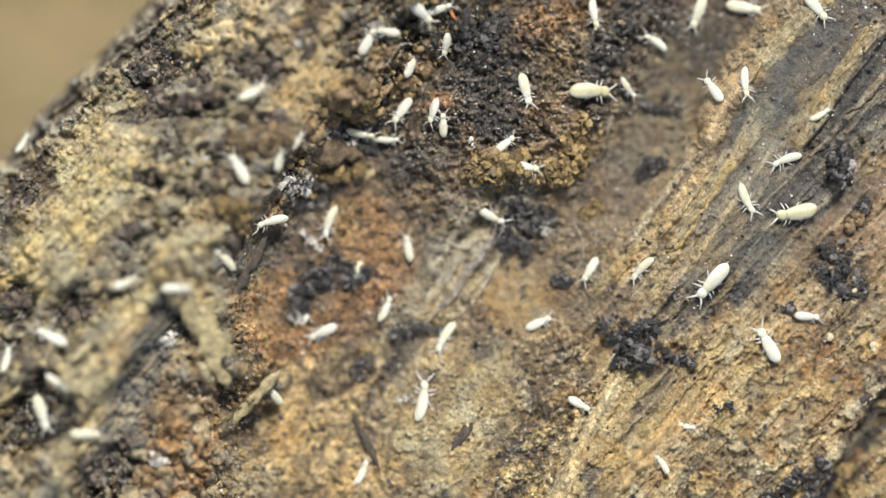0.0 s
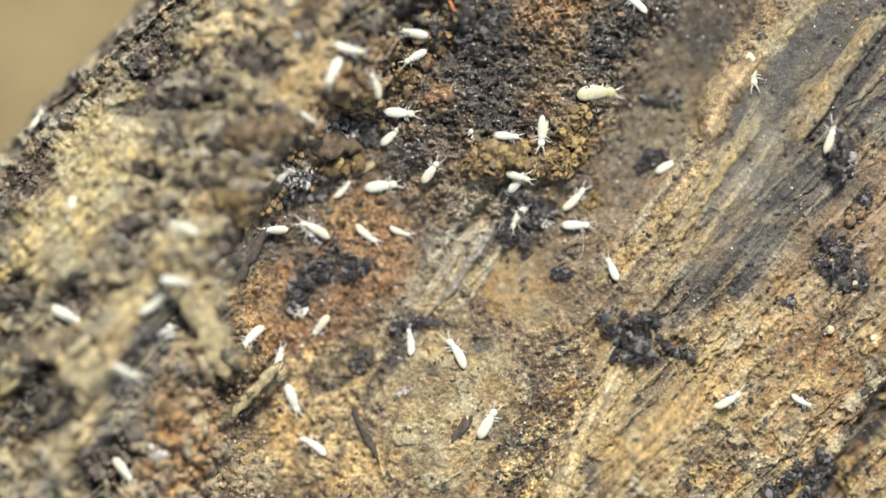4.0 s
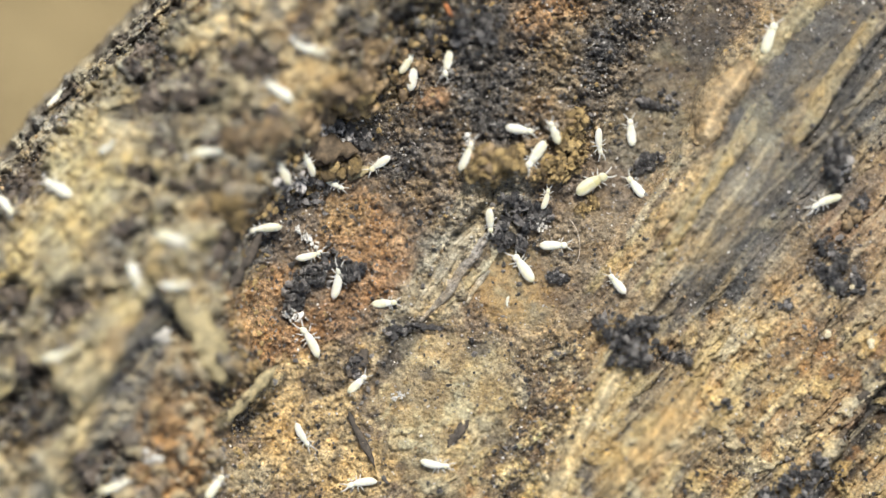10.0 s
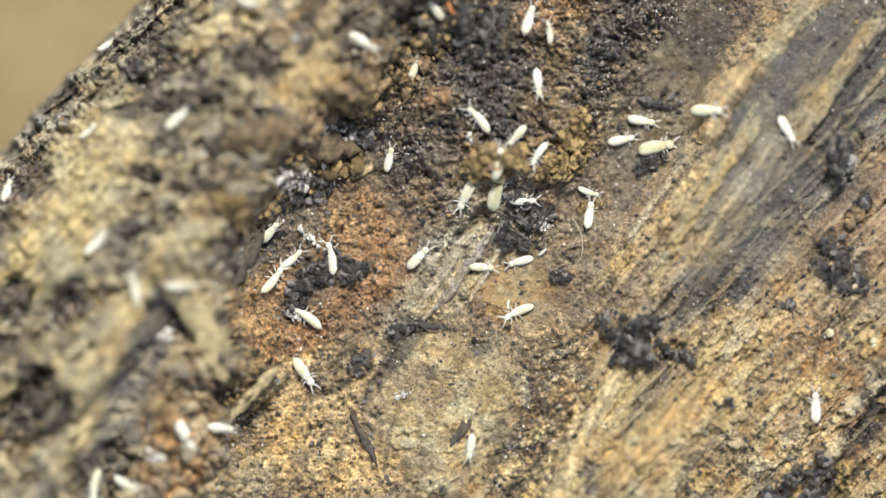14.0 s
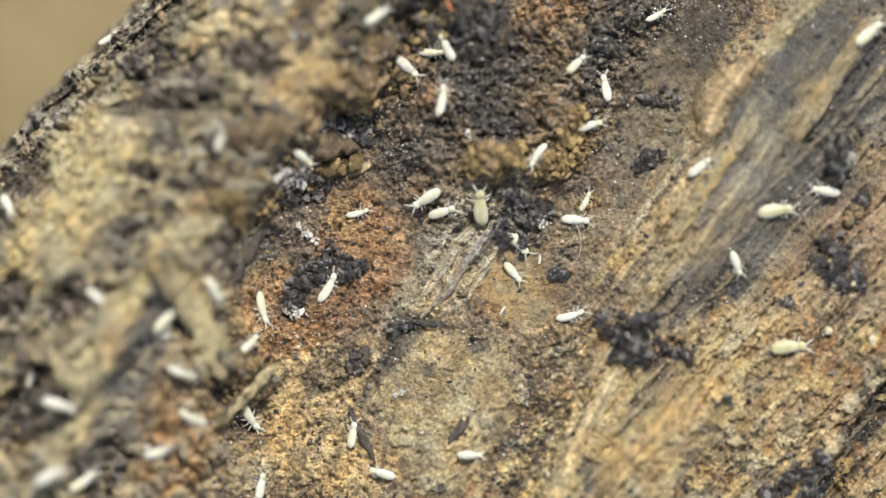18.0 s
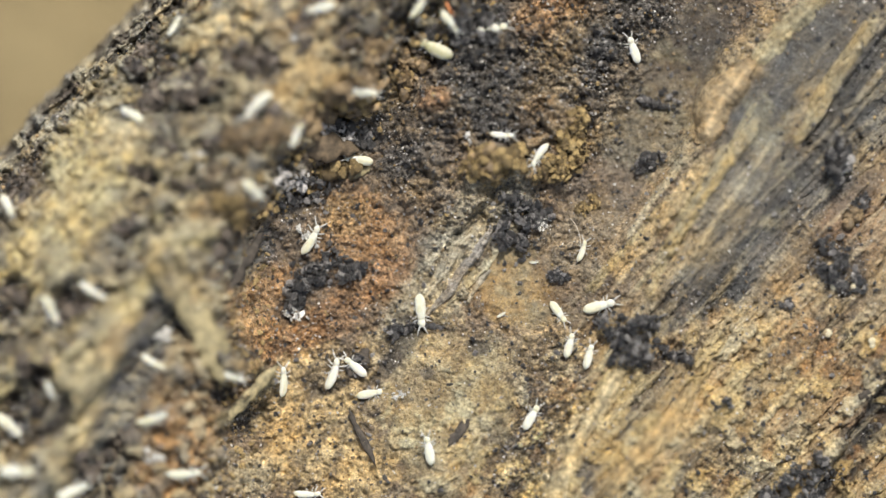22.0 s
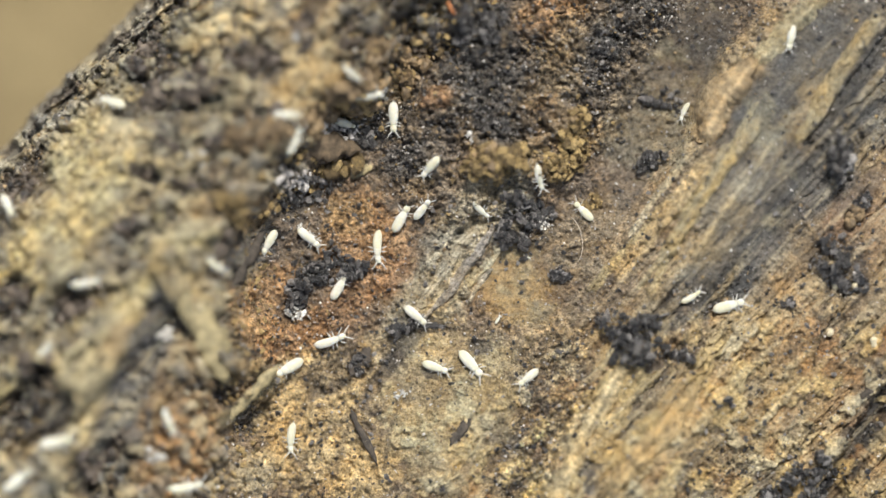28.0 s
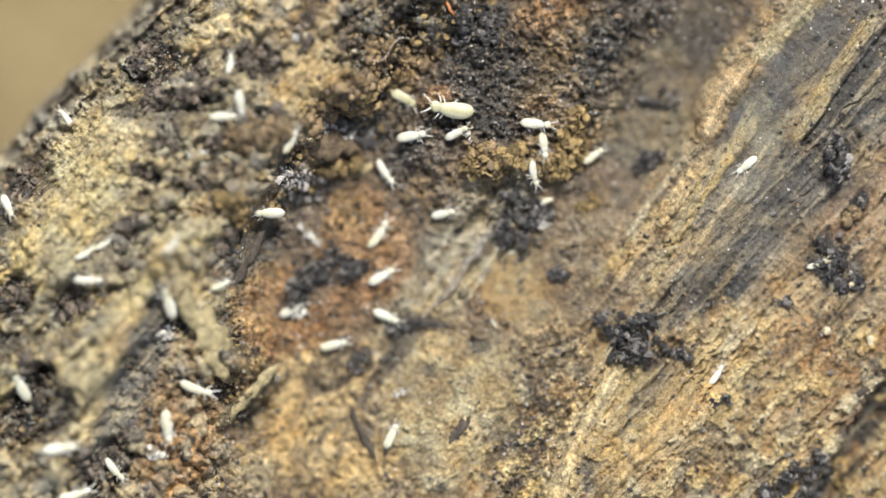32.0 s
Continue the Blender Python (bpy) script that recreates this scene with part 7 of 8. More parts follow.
    crawler(0, 1.73, [
        (0, 10.29, -1.01, 230), (1, 10.00, -3.07, 290), (1.33, 9.51, -2.98, 232), (1.67, 9.02, -2.88, 173), (2, 8.53, -2.79, 115), (2.7, 8.15, -1.97, 115, -1.3),
        (32, 8.15, -1.97, 115, -1.3)])
    crawler(0, 1.08, [
        (0, 3.62, -2.71, 25), (1, 2.90, -3.30, 90), (1.5, 2.56, -2.26, 50), (2, 2.22, -1.22, 10), (3, 5.21, 0.98, 0), (6, 4.55, 0.18, 0),
        (7, 4.52, 0.16, 0), (7.5, 4.32, 0.17, 72), (8, 4.12, 0.17, 145), (8.5, 4.29, 0.19, 72), (9, 4.47, 0.21, 0), (10, 4.36, 0.16, 0),
        (11, 4.18, 0.09, 0), (12, 4.08, 0.02, 0), (12.5, 4.78, 0.46, 50), (13, 5.49, 0.89, 100), (14, 5.61, 1.28, 80), (17, 5.99, 2.41, 70),
        (18, 5.15, 1.01, -5), (19, 5.99, -0.04, -15), (19.5, 6.74, 0.62, 25), (20, 7.48, 1.28, 65), (21, 7.78, 4.22, 110), (22, 7.38, 7.64, 110),
        (23.05, 7.28, 11.99, 90), (32, 7.28, 11.99, 90)])
    crawler(0, 1.52, [
        (0, 12.47, -3.55, 120), (1, 11.27, -1.92, 140), (1.5, 10.93, -2.41, 195), (2, 10.60, -2.90, 250), (2.7, 10.29, -3.74, 250, -1.3), (32, 10.29, -3.74, 250, -1.3)])
    crawler(0, 0.98, [
        (0, 13.94, -2.42, 355), (1, 15.62, -1.44, 400), (1.5, 15.24, -5.11, 350), (2, 14.86, -8.79, 300), (2.75, 15.08, -12.06, 270), (32, 15.08, -12.06, 270)])
    crawler(0, 0.98, [
        (0, 5.18, -5.80, -30), (1, 5.51, -2.32, 25), (1.5, 5.72, -1.63, 68), (2, 5.93, -0.94, 110), (3, 5.60, -0.45, 170), (4, 6.47, -0.91, 115),
        (5, 7.35, -1.37, 60), (6, 8.22, -1.84, 5), (7, 7.00, -1.79, -15), (7.5, 6.78, -1.32, 38), (8, 6.56, -0.85, 90), (9, 6.45, -1.36, 130),
        (10, 6.80, -1.31, 130), (11, 5.33, 0.09, 120), (12, 5.38, 0.46, 100), (12.5, 5.23, 0.08, 148), (13, 5.09, -0.30, 195), (14, 3.00, -0.48, 195),
        (15, 5.22, -0.91, 252), (16, 7.45, -1.34, 308), (17, 9.67, -1.78, 365), (17.5, 10.47, -1.20, 328), (18, 11.27, -0.62, 290), (19, 10.81, -1.49, 250),
        (20, 9.91, -3.59, 255), (20.5, 9.43, -3.27, 212), (21, 8.94, -2.95, 170), (21.5, 7.30, -3.54, 122), (22, 5.66, -4.14, 75), (22.33, 5.18, -4.31, 127),
        (22.67, 4.70, -4.47, 178), (23, 4.22, -4.64, 230), (23.5, 4.67, -4.66, 292), (24, 5.12, -4.68, 355), (24.5, 5.41, -4.87, 398), (25, 5.70, -5.07, 440),
        (28, -0.81, 1.51, 415), (28.5, -0.77, 1.40, 378), (29, -0.74, 1.29, 340), (30, -0.05, 1.16, 345), (31, 0.15, 1.22, 360), (32, 0.06, 1.31, 375)])
    crawler(1, 0.87, [
        (0, 9.20, -6.62, -15), (1, 10.03, -5.82, 50), (2, 10.60, -4.79, 60), (3, 12.27, -5.32, 20), (4.5, 14.42, -6.32, -45), (6, 16.57, -7.32, -110),
        (6.33, 16.66, -5.22, -167), (6.67, 16.75, -3.13, -223), (7, 16.85, -1.03, -280), (8, 16.95, -0.63, -300), (8.7, 19.48, -0.57, -360), (32, 19.48, -0.57, -360)])
    crawler(1, 0.91, [
        (0, 8.33, -8.08, 125), (0.33, 7.71, -7.54, 68), (0.67, 7.10, -6.99, 12), (1, 6.48, -6.45, -45), (2, 8.42, -8.63, -70), (3, 8.65, -8.24, -45),
        (3.93, 8.56, -12.05, -90), (32, 8.56, -12.05, -90)])
    crawler(1, 0.87, [
        (0, -16.31, 4.21, 60), (1, -16.08, 4.46, 60), (2, -15.80, 4.76, 60), (3, -15.77, 4.79, 60), (6, -15.44, 5.14, 50), (7, -15.32, 5.28, 50),
        (8, -15.17, 5.44, 50), (9, -14.79, 5.84, 50), (10, -14.82, 5.81, 50), (11, -14.68, 5.96, 50), (12, -13.46, 7.27, 30), (13, -12.95, 7.82, 20),
        (14, -12.92, 7.85, 30), (17, -12.55, 8.02, 30), (18, -12.80, 7.97, 30), (19, -12.48, 8.32, 35), (20, -11.75, 8.32, -15), (21, -10.10, 8.42, 50),
        (22, -10.15, 8.47, 60), (23, -9.16, 8.95, 30), (24, -8.28, 8.61, 30), (25, -7.60, 9.30, 0), (28, -3.52, 6.64, -35), (29, -2.65, 9.09, 0),
        (30, -8.43, 8.58, 65), (31, -8.12, 8.58, 100), (32, -8.09, 6.96, 85)])
    crawler(1, 0.87, [
        (0, 14.39, 5.31, 30), (1, 16.60, 4.15, 80), (2, 15.83, 5.17, 40), (2.86, 19.62, 5.05, 0), (32, 19.62, 5.05, 0)])
    crawler(0, 1.30, [
        (0, -7.79, 3.20, 120), (1, -8.28, 4.81, 75), (2.76, -7.27, 12.01, 82), (32, -7.27, 12.01, 82)])
    crawler(1, 0.76, [
        (0, -5.65, 4.28, 60), (1, -5.65, 4.28, 60), (2, -5.69, 4.26, 60), (3, -5.12, 5.03, 20), (4, -5.25, 4.91, -33), (5, -5.39, 4.79, -87),
        (6, -5.52, 4.68, -140), (6.85, -5.50, 8.28, -205), (7.69, -5.49, 11.88, -270), (32, -5.49, 11.88, -270)])
    crawler(1, 1.08, [
        (0, -16.72, -4.11, 80), (0.35, -18.02, -4.11, 130), (0.7, -19.33, -4.10, 180), (32, -19.33, -4.10, 180)])
    crawler(0, 1.30, [
        (0, -2.63, 12.04, -90), (0.3, -2.63, 12.04, -90), (0.65, -2.63, 10.63, -20), (1, -2.63, 9.22, 50), (1.5, -2.61, 9.26, 5), (2, -2.60, 9.31, -40),
        (2.35, -2.54, 10.62, 25), (2.7, -2.48, 11.93, 90), (32, -2.48, 11.93, 90)])
    crawler(1, 1.19, [
        (0, 3.76, 1.22, -10, -1.3), (0.3, 3.76, 1.22, -10, -1.3), (1, 4.65, 1.06, -10), (2, 6.00, 2.71, 50), (3, 4.99, 1.91, 30), (6, 5.10, 1.64, 90),
        (7, 5.49, 0.27, 75), (8, 8.51, 0.89, 25), (8.5, 8.51, 0.23, -22), (9, 8.51, -0.42, -70), (9.7, 8.82, -1.27, -70, -1.3), (32, 8.82, -1.27, -70, -1.3)])
    crawler(1, 0.87, [
        (0, 0.89, -1.35, 110, -1.3), (1.3, 0.89, -1.35, 110, -1.3), (2, 0.58, -0.50, 110), (2.5, -0.69, 0.15, 58), (3, -1.95, 0.81, 5), (6, -1.10, -0.21, -50),
        (6.5, -1.58, 0.30, -118), (7, -2.07, 0.82, -185), (7.5, -2.10, 0.36, -228), (8, -2.12, -0.09, -270), (9, 3.38, 0.88, -250), (10, 4.04, 1.97, -285),
        (11, 4.73, 2.70, -340), (12, 5.60, 2.37, -310), (12.5, 5.02, 2.21, -240), (13, 4.45, 2.04, -170), (13.33, 4.82, 2.09, -120), (13.67, 5.19, 2.15, -70),
        (14, 5.57, 2.20, -20), (17, 5.13, 2.00, -20), (17.5, 5.32, 1.85, 20), (18, 5.52, 1.70, 60), (19, 5.45, 1.33, 80), (20, 5.53, 0.61, 55),
        (21, 5.34, -0.20, 50), (22, 5.41, -0.09, 70), (22.33, 5.35, -0.27, 20), (22.67, 5.30, -0.45, -30), (23, 5.24, -0.63, -80), (24, 6.02, -1.13, -30),
        (25, 7.18, -1.67, -20), (28, 9.49, -1.87, 30), (29, 11.61, -1.61, 5), (30, 13.42, -0.81, 20), (31, 14.39, -0.66, 40), (32, 14.47, -0.66, 20)])
    crawler(0, 1.30, [
        (0, 0.35, -11.77, 90), (0.82, 0.35, -11.77, 90), (2, 0.32, -7.01, 150), (3, 0.98, -6.93, 100), (6, 3.57, -4.40, 30), (7, 5.16, -1.03, 80),
        (7.5, 5.35, -1.39, 40), (8, 5.54, -1.76, 0), (8.33, 5.09, -1.84, 55), (8.67, 4.64, -1.92, 110), (9, 4.18, -2.01, 165), (10, 3.21, -0.71, 125),
        (11, 2.84, 0.57, 110), (12, 2.40, 1.66, 100), (13, 2.12, 2.74, 160), (13.5, 2.11, 3.01, 120), (14, 2.09, 3.29, 80), (17, 0.95, 2.80, 55),
        (17.33, 0.45, 2.49, 108), (17.67, -0.06, 2.19, 162), (18, -0.56, 1.88, 215), (19, -1.39, 0.72, 260), (20, -1.36, -0.24, 290), (21, -1.18, -1.46, 290),
        (22, -0.78, -2.37, 275), (23, -0.82, -2.42, 285), (24, -0.38, -3.28, 285), (25, 0.02, -3.61, 295), (28, 1.06, -4.46, 310), (29, 1.32, -4.42, 375),
        (29.5, 1.29, -4.69, 338), (30, 1.25, -4.96, 300), (31, 6.30, -8.01, 355), (31.48, 6.28, -10.02, 312), (31.97, 6.26, -12.03, 270), (32, 6.26, -12.03, 270)])
    crawler(0, 0.98, [
        (0, -19.46, -1.15, 25), (1.53, -19.46, -1.15, 25), (2.26, -16.41, 0.16, -30), (3, -13.37, 1.47, -85), (6, -16.59, 1.30, -110), (7, -16.53, 1.56, -110),
        (8, -16.54, 1.64, -50), (9, -16.47, 1.67, -50), (10, -16.54, 1.67, -50), (11, -16.61, 1.71, -50), (12, -16.61, 1.71, -50), (13, -16.61, 1.64, -50),
        (13.5, -16.64, 1.91, 15), (14, -16.67, 2.18, 80), (15.5, -16.54, 1.89, 10), (17, -16.40, 1.60, -60), (18, -16.48, 1.54, -60), (19, -16.57, 1.64, -60),
        (20, -16.54, 1.64, -60), (21, -16.57, 1.64, -60), (22, -16.51, 1.64, -60), (23, -16.61, 1.64, -60), (24, -16.49, 1.64, -60), (25, -16.57, 1.64, -60),
        (28, -16.57, 1.61, -60), (29, -16.57, 1.61, -60), (30, -16.54, 1.61, -60), (31, -16.36, 1.53, -60), (32, -16.63, 1.58, -60)])
    crawler(1, 1.19, [
        (0, -4.66, -11.86, 90), (1.94, -4.66, -11.86, 90), (3, -4.64, -7.72, 140), (6, -6.10, -7.98, 150), (6.33, -5.34, -8.24, 203), (6.67, -4.57, -8.49, 257),
        (7, -3.81, -8.75, 310), (8, -1.14, -9.00, 360), (8.5, -0.73, -8.79, 310), (9, -0.31, -8.58, 260), (10, -3.03, -8.96, 190), (11, -2.88, -9.10, 200),
        (11.5, -3.15, -8.88, 265), (12, -3.42, -8.67, 330), (13, -2.72, -9.27, 295), (13.7, -2.69, -11.90, 270), (32, -2.69, -11.90, 270)])
    crawler(0, 0.98, [
        (0, 13.82, 11.73, -90), (6.16, 13.82, 11.73, -90), (6.58, 13.78, 10.13, -35), (7, 13.74, 8.52, 20), (7.84, 13.85, 12.01, 90), (32, 13.85, 12.01, 90)])
    crawler(1, 0.76, [
        (0, -9.64, 3.08, -65, -1.3), (7.3, -9.64, 3.08, -65, -1.3), (8, -9.26, 2.27, -65), (9, -12.19, 1.98, -60), (9.5, -12.42, 2.93, -15), (10, -12.65, 3.88, 30),
        (11, -11.74, 4.12, 20), (12, -10.94, 4.12, 20), (13, -12.57, 3.84, -20), (14, -13.54, 4.43, 35), (17, -15.24, -2.57, 85), (18, -15.63, -5.00, 80),
        (18.5, -15.56, -5.43, 32), (19, -15.50, -5.87, -15), (20, -14.40, -5.54, 10), (21, -13.68, -5.01, -60), (22, -14.79, -5.33, -60), (23, -15.10, -5.12, 10),
        (24, -14.35, -4.86, 35), (25, -15.82, -4.09, -10), (28, -15.07, -3.86, 45), (29, -14.00, -3.05, 10), (30, -12.79, -2.47, 60), (31, -12.38, -2.53, 25),
        (32, -10.28, 0.02, 45)])
    crawler(0, 1.30, [
        (0, -11.55, 0.83, 0, -1.3), (7.3, -11.55, 0.83, 0, -1.3), (8, -10.65, 0.83, 0), (9, -11.01, 0.70, -40), (10, -10.15, 0.38, -25), (11, -11.29, 1.84, -35),
        (12, -9.26, 2.12, -50), (13, -7.96, -2.04, -55), (14, -5.38, -4.72, -55), (15.5, -7.61, -3.73, 8), (17, -9.84, -2.74, 70), (18, -10.50, -2.75, 45),
        (18.7, -9.87, -2.12, 45, -1.3), (32, -9.87, -2.12, 45, -1.3)])
    crawler(0, 1.08, [
        (0, -7.26, 11.92, -118), (7.11, -7.26, 11.92, -118), (9, -11.18, 4.13, -45), (10, -8.87, 3.74, 5), (11, -8.02, 5.70, 50), (12, -9.11, 3.58, 70),
        (13, -10.47, 4.41, 45), (14, -10.09, 4.89, 45), (17, -8.21, 4.46, 60), (18, -8.36, 4.09, 75), (19, -8.43, 3.34, 30), (19.5, -8.31, 3.18, -25),
        (20, -8.19, 3.02, -80), (21, -8.22, 2.91, -80), (22, -7.21, 2.27, -40), (23, -7.11, 1.68, 30), (23.5, -6.96, 1.77, -18), (24, -6.80, 1.85, -65),
        (25, -7.03, 1.27, -110), (28, -6.71, 0.25, -120), (28.5, -6.82, -0.66, -68), (29, -6.94, -1.58, -15), (30, -4.41, -1.32, 0), (31, -3.60, -1.92, -50),
        (32, -4.21, -3.77, 15)])
    crawler(2, 1.41, [
        (0, 3.72, 1.84, 0, -1.3), (8.3, 3.72, 1.84, 0, -1.3), (9, 4.62, 1.84, 0), (10, 5.77, 2.55, 30), (11, 6.36, 2.59, 30), (12, 7.05, 3.13, 80),
        (13, 7.97, 4.15, 55), (14, 8.21, 3.89, 10), (17, 10.71, 0.81, -10), (18, 12.74, 1.39, 5), (19, 12.69, 1.54, -50), (20, 15.97, -2.14, -75),
        (20.42, 17.69, -2.14, -38), (20.83, 19.40, -2.14, 0), (32, 19.40, -2.14, 0)])
    crawler(1, 1.13, [
        (0, 1.05, -11.85, 90), (8.25, 1.05, -11.85, 90), (9, 1.10, -8.83, 145), (9.5, 0.45, -8.53, 68), (10, -0.20, -8.23, -10), (10.5, 0.15, -5.84, 50),
        (11, 0.51, -3.45, 110), (12, 0.92, -1.50, 70), (13, 1.95, 1.48, 70), (13.5, 2.48, 1.68, 32), (14, 3.00, 1.87, -5), (17, 3.98, 1.01, -30),
        (18, 4.96, -2.68, 15), (18.7, 5.83, -2.45, 15, -1.3), (32, 5.83, -2.45, 15, -1.3)])
    crawler(1, 1.30, [
        (0, -12.45, -11.74, 90), (9.3, -12.45, -11.74, 90), (10, -12.43, -9.06, 20), (11, -12.07, -8.71, 80), (11.5, -12.07, -8.87, 30), (12, -12.07, -9.03, -20),
        (13, -12.92, -8.99, -80), (14, -13.27, -8.98, -100), (15.5, -13.15, -8.71, -45), (17, -13.02, -8.43, 10), (18, -13.72, -8.96, 30), (19, -12.84, -7.37, 30),
        (20, -11.63, -6.58, -10), (21, -11.13, -6.47, 0), (22, -10.96, -6.45, 20), (23, -10.96, -7.81, 30), (24, -12.65, -6.73, -35), (25.25, -12.67, -11.80, -90),
        (32, -12.67, -11.80, -90)])
    crawler(1, 0.91, [
        (0, 7.63, 12.03, -90), (9.91, 7.63, 12.03, -90), (10.27, 7.61, 10.54, -33), (10.64, 7.58, 9.05, 23), (11, 7.56, 7.55, 80), (12, 8.39, 9.19, 60),
        (13, 8.54, 9.34, 60), (13.7, 8.57, 11.99, 90), (32, 8.57, 11.99, 90)])
    crawler(0, 0.98, [
        (0, -13.49, -11.78, 90), (10.17, -13.49, -11.78, 90), (10.59, -13.52, -10.08, 20), (11, -13.55, -8.38, -50), (12, -13.77, -7.95, -40), (13, -14.04, -7.91, -50),
        (13.96, -14.04, -11.78, -90), (32, -14.04, -11.78, -90)])
    crawler(1, 0.91, [
        (0, 3.86, 12.04, -90), (11.27, 3.86, 12.04, -90), (12, 3.86, 9.05, -100), (13, 4.06, 7.90, -65), (13.33, 4.06, 8.03, -10), (13.67, 4.05, 8.16, 45),
        (14, 4.05, 8.29, 100), (15.5, 5.42, 8.19, 55), (17, 6.80, 8.08, 10), (18, 8.24, 8.88, 30), (19, 7.68, 8.51, 40), (19.5, 8.33, 8.18, -8),
        (20, 8.97, 7.85, -55), (21, 16.28, 8.52, 0), (21.75, 19.50, 8.49, 0), (32, 19.50, 8.49, 0)])
    crawler(1, 1.19, [
        (0, -19.22, -1.21, 27), (10.95, -19.22, -1.21, 27), (11.3, -17.77, -0.49, -32), (11.65, -16.31, 0.23, -91), (12, -14.86, 0.95, -150), (12.5, -15.28, 1.13, -105),
        (13, -15.70, 1.31, -60), (13.5, -14.45, 0.75, -5), (14, -13.19, 0.19, 50), (17, -10.77, -1.50, 10), (18, -12.96, -1.96, -35), (19, -13.10, -1.80, -30),
        (20, -13.22, -1.58, -30), (21, -13.25, -1.58, -30), (22, -13.19, -1.58, -30), (23, -13.28, -1.58, -40), (24, -13.60, -1.52, -35), (25, -13.72, -1.37, -55),
        (28, -13.57, -1.30, 10), (29, -13.57, -1.36, 10), (30, -13.54, -1.30, 0), (31, -13.38, -1.29, 0), (32, -13.51, -1.23, 0)])
    crawler(0, 1.34, [
        (0, -9.63, -11.82, 90), (11.12, -9.63, -11.82, 90), (11.41, -9.62, -10.63, 37), (11.71, -9.61, -9.43, -17), (12, -9.60, -8.23, -70), (13, -9.51, -7.82, -50),
        (14, -9.83, -7.02, -60), (17, -13.12, -6.36, 10), (18, -14.45, -5.96, -10), (19, -12.40, -4.58, 30), (19.5, -12.87, -5.60, -25), (20, -13.33, -6.62, -80),
        (21.27, -13.33, -11.81, -90), (32, -13.33, -11.81, -90)])
    crawler(0, 1.19, [
        (0, 9.47, -11.82, 90), (11.23, 9.47, -11.82, 90), (12, 9.47, -8.68, 20), (13, 13.13, -7.88, 0), (13.5, 13.70, -6.98, 45), (14, 14.27, -6.09, 90),
        (15, 14.62, -6.90, 33), (16, 14.97, -7.71, -23), (17, 15.33, -8.52, -80), (17.83, 15.44, -12.02, -90), (32, 15.44, -12.02, -90)])
    crawler(0, 1.13, [
        (0, 14.08, 12.05, -90), (11.84, 14.08, 12.05, -90), (13, 13.98, 7.18, -105), (14, 13.14, 4.57, -60), (15.5, 14.08, 4.92, -20), (17, 15.02, 5.27, 20),
        (18.05, 19.45, 5.23, 0), (32, 19.45, 5.23, 0)])
    crawler(1, 0.87, [
        (0, -7.22, 11.88, -96), (13.3, -7.22, 11.88, -96), (13.65, -7.32, 10.62, -58), (14, -7.43, 9.36, -20), (14.35, -7.30, 10.61, 32), (14.7, -7.18, 11.85, 84),
        (32, -7.18, 11.85, 84)])
    crawler(2, 1.52, [
        (0, 1.87, 1.31, 80, -1.3), (13.3, 1.87, 1.31, 80, -1.3), (14, 2.02, 2.20, 80), (17, 2.14, 1.61, 110), (18, 1.50, 1.55, 95), (19, 0.61, 4.05, 100),
        (20, 0.34, 7.16, 90), (21, 0.35, 7.25, 115), (22, -0.24, 7.73, 150), (23.03, -0.33, 11.80, 90), (32, -0.33, 11.80, 90)])
    crawler(1, 0.39, [
        (0, 3.14, -0.71, 40, -1.3), (13.3, 3.14, -0.71, 40, -1.3), (14, 3.83, -0.13, 40), (17, 3.81, -0.44, 80), (18, 3.78, -0.51, 85), (18.7, 3.86, 0.38, 85, -1.3),
        (32, 3.86, 0.38, 85, -1.3)])
    crawler(0, 1.13, [
        (0, 19.32, 2.97, -180), (16.18, 19.32, 2.97, -180), (16.59, 17.64, 2.93, -140), (17, 15.96, 2.90, -100), (17.5, 15.33, 2.51, -145), (18, 14.69, 2.13, -190),
        (18.5, 14.88, 1.85, -240), (19, 15.07, 1.58, -290), (20, 14.82, 3.21, -340), (21, 16.05, 4.89, -355), (21.81, 19.49, 4.88, -360), (32, 19.49, 4.88, -360)])
    crawler(0, 1.30, [
        (0, -15.61, -11.75, 90), (16.25, -15.61, -11.75, 90), (17, -15.35, -8.74, 20), (18, -14.78, -8.64, 30), (19, -14.44, -9.19, -10), (20, -14.41, -9.09, -10),
        (21, -14.98, -9.08, -20), (22, -14.06, -9.20, 20), (23, -12.56, -8.51, -10), (24, -15.22, -8.22, -30), (25, -16.46, -6.83, -55), (26.5, -16.30, -7.81, -8),
        (28, -16.15, -8.79, 40), (29, -15.51, -8.90, 0), (30, -15.36, -6.75, 70), (31, -15.30, -6.05, 130), (32, -16.09, -5.32, 120)])
    crawler(0, 1.04, [
        (0, -3.31, -11.88, 90), (16.22, -3.31, -11.88, 90), (17, -3.15, -8.72, 75), (18, -3.39, -7.25, 80), (19, -3.35, -6.46, 70), (20, -0.64, -4.65, 30),
        (21, -2.31, -5.26, 35), (22, -2.74, -5.59, 10), (23, -2.08, -4.50, -20), (24, -1.25, -4.00, -50), (25, -0.70, -4.35, -15), (28, -0.30, -4.58, -20),
        (28.5, 0.53, -5.82, 32), (29, 1.37, -7.06, 85), (30, 0.49, -6.41, 30), (31, -1.08, -6.96, -5), (32, -1.95, -7.30, 65)])
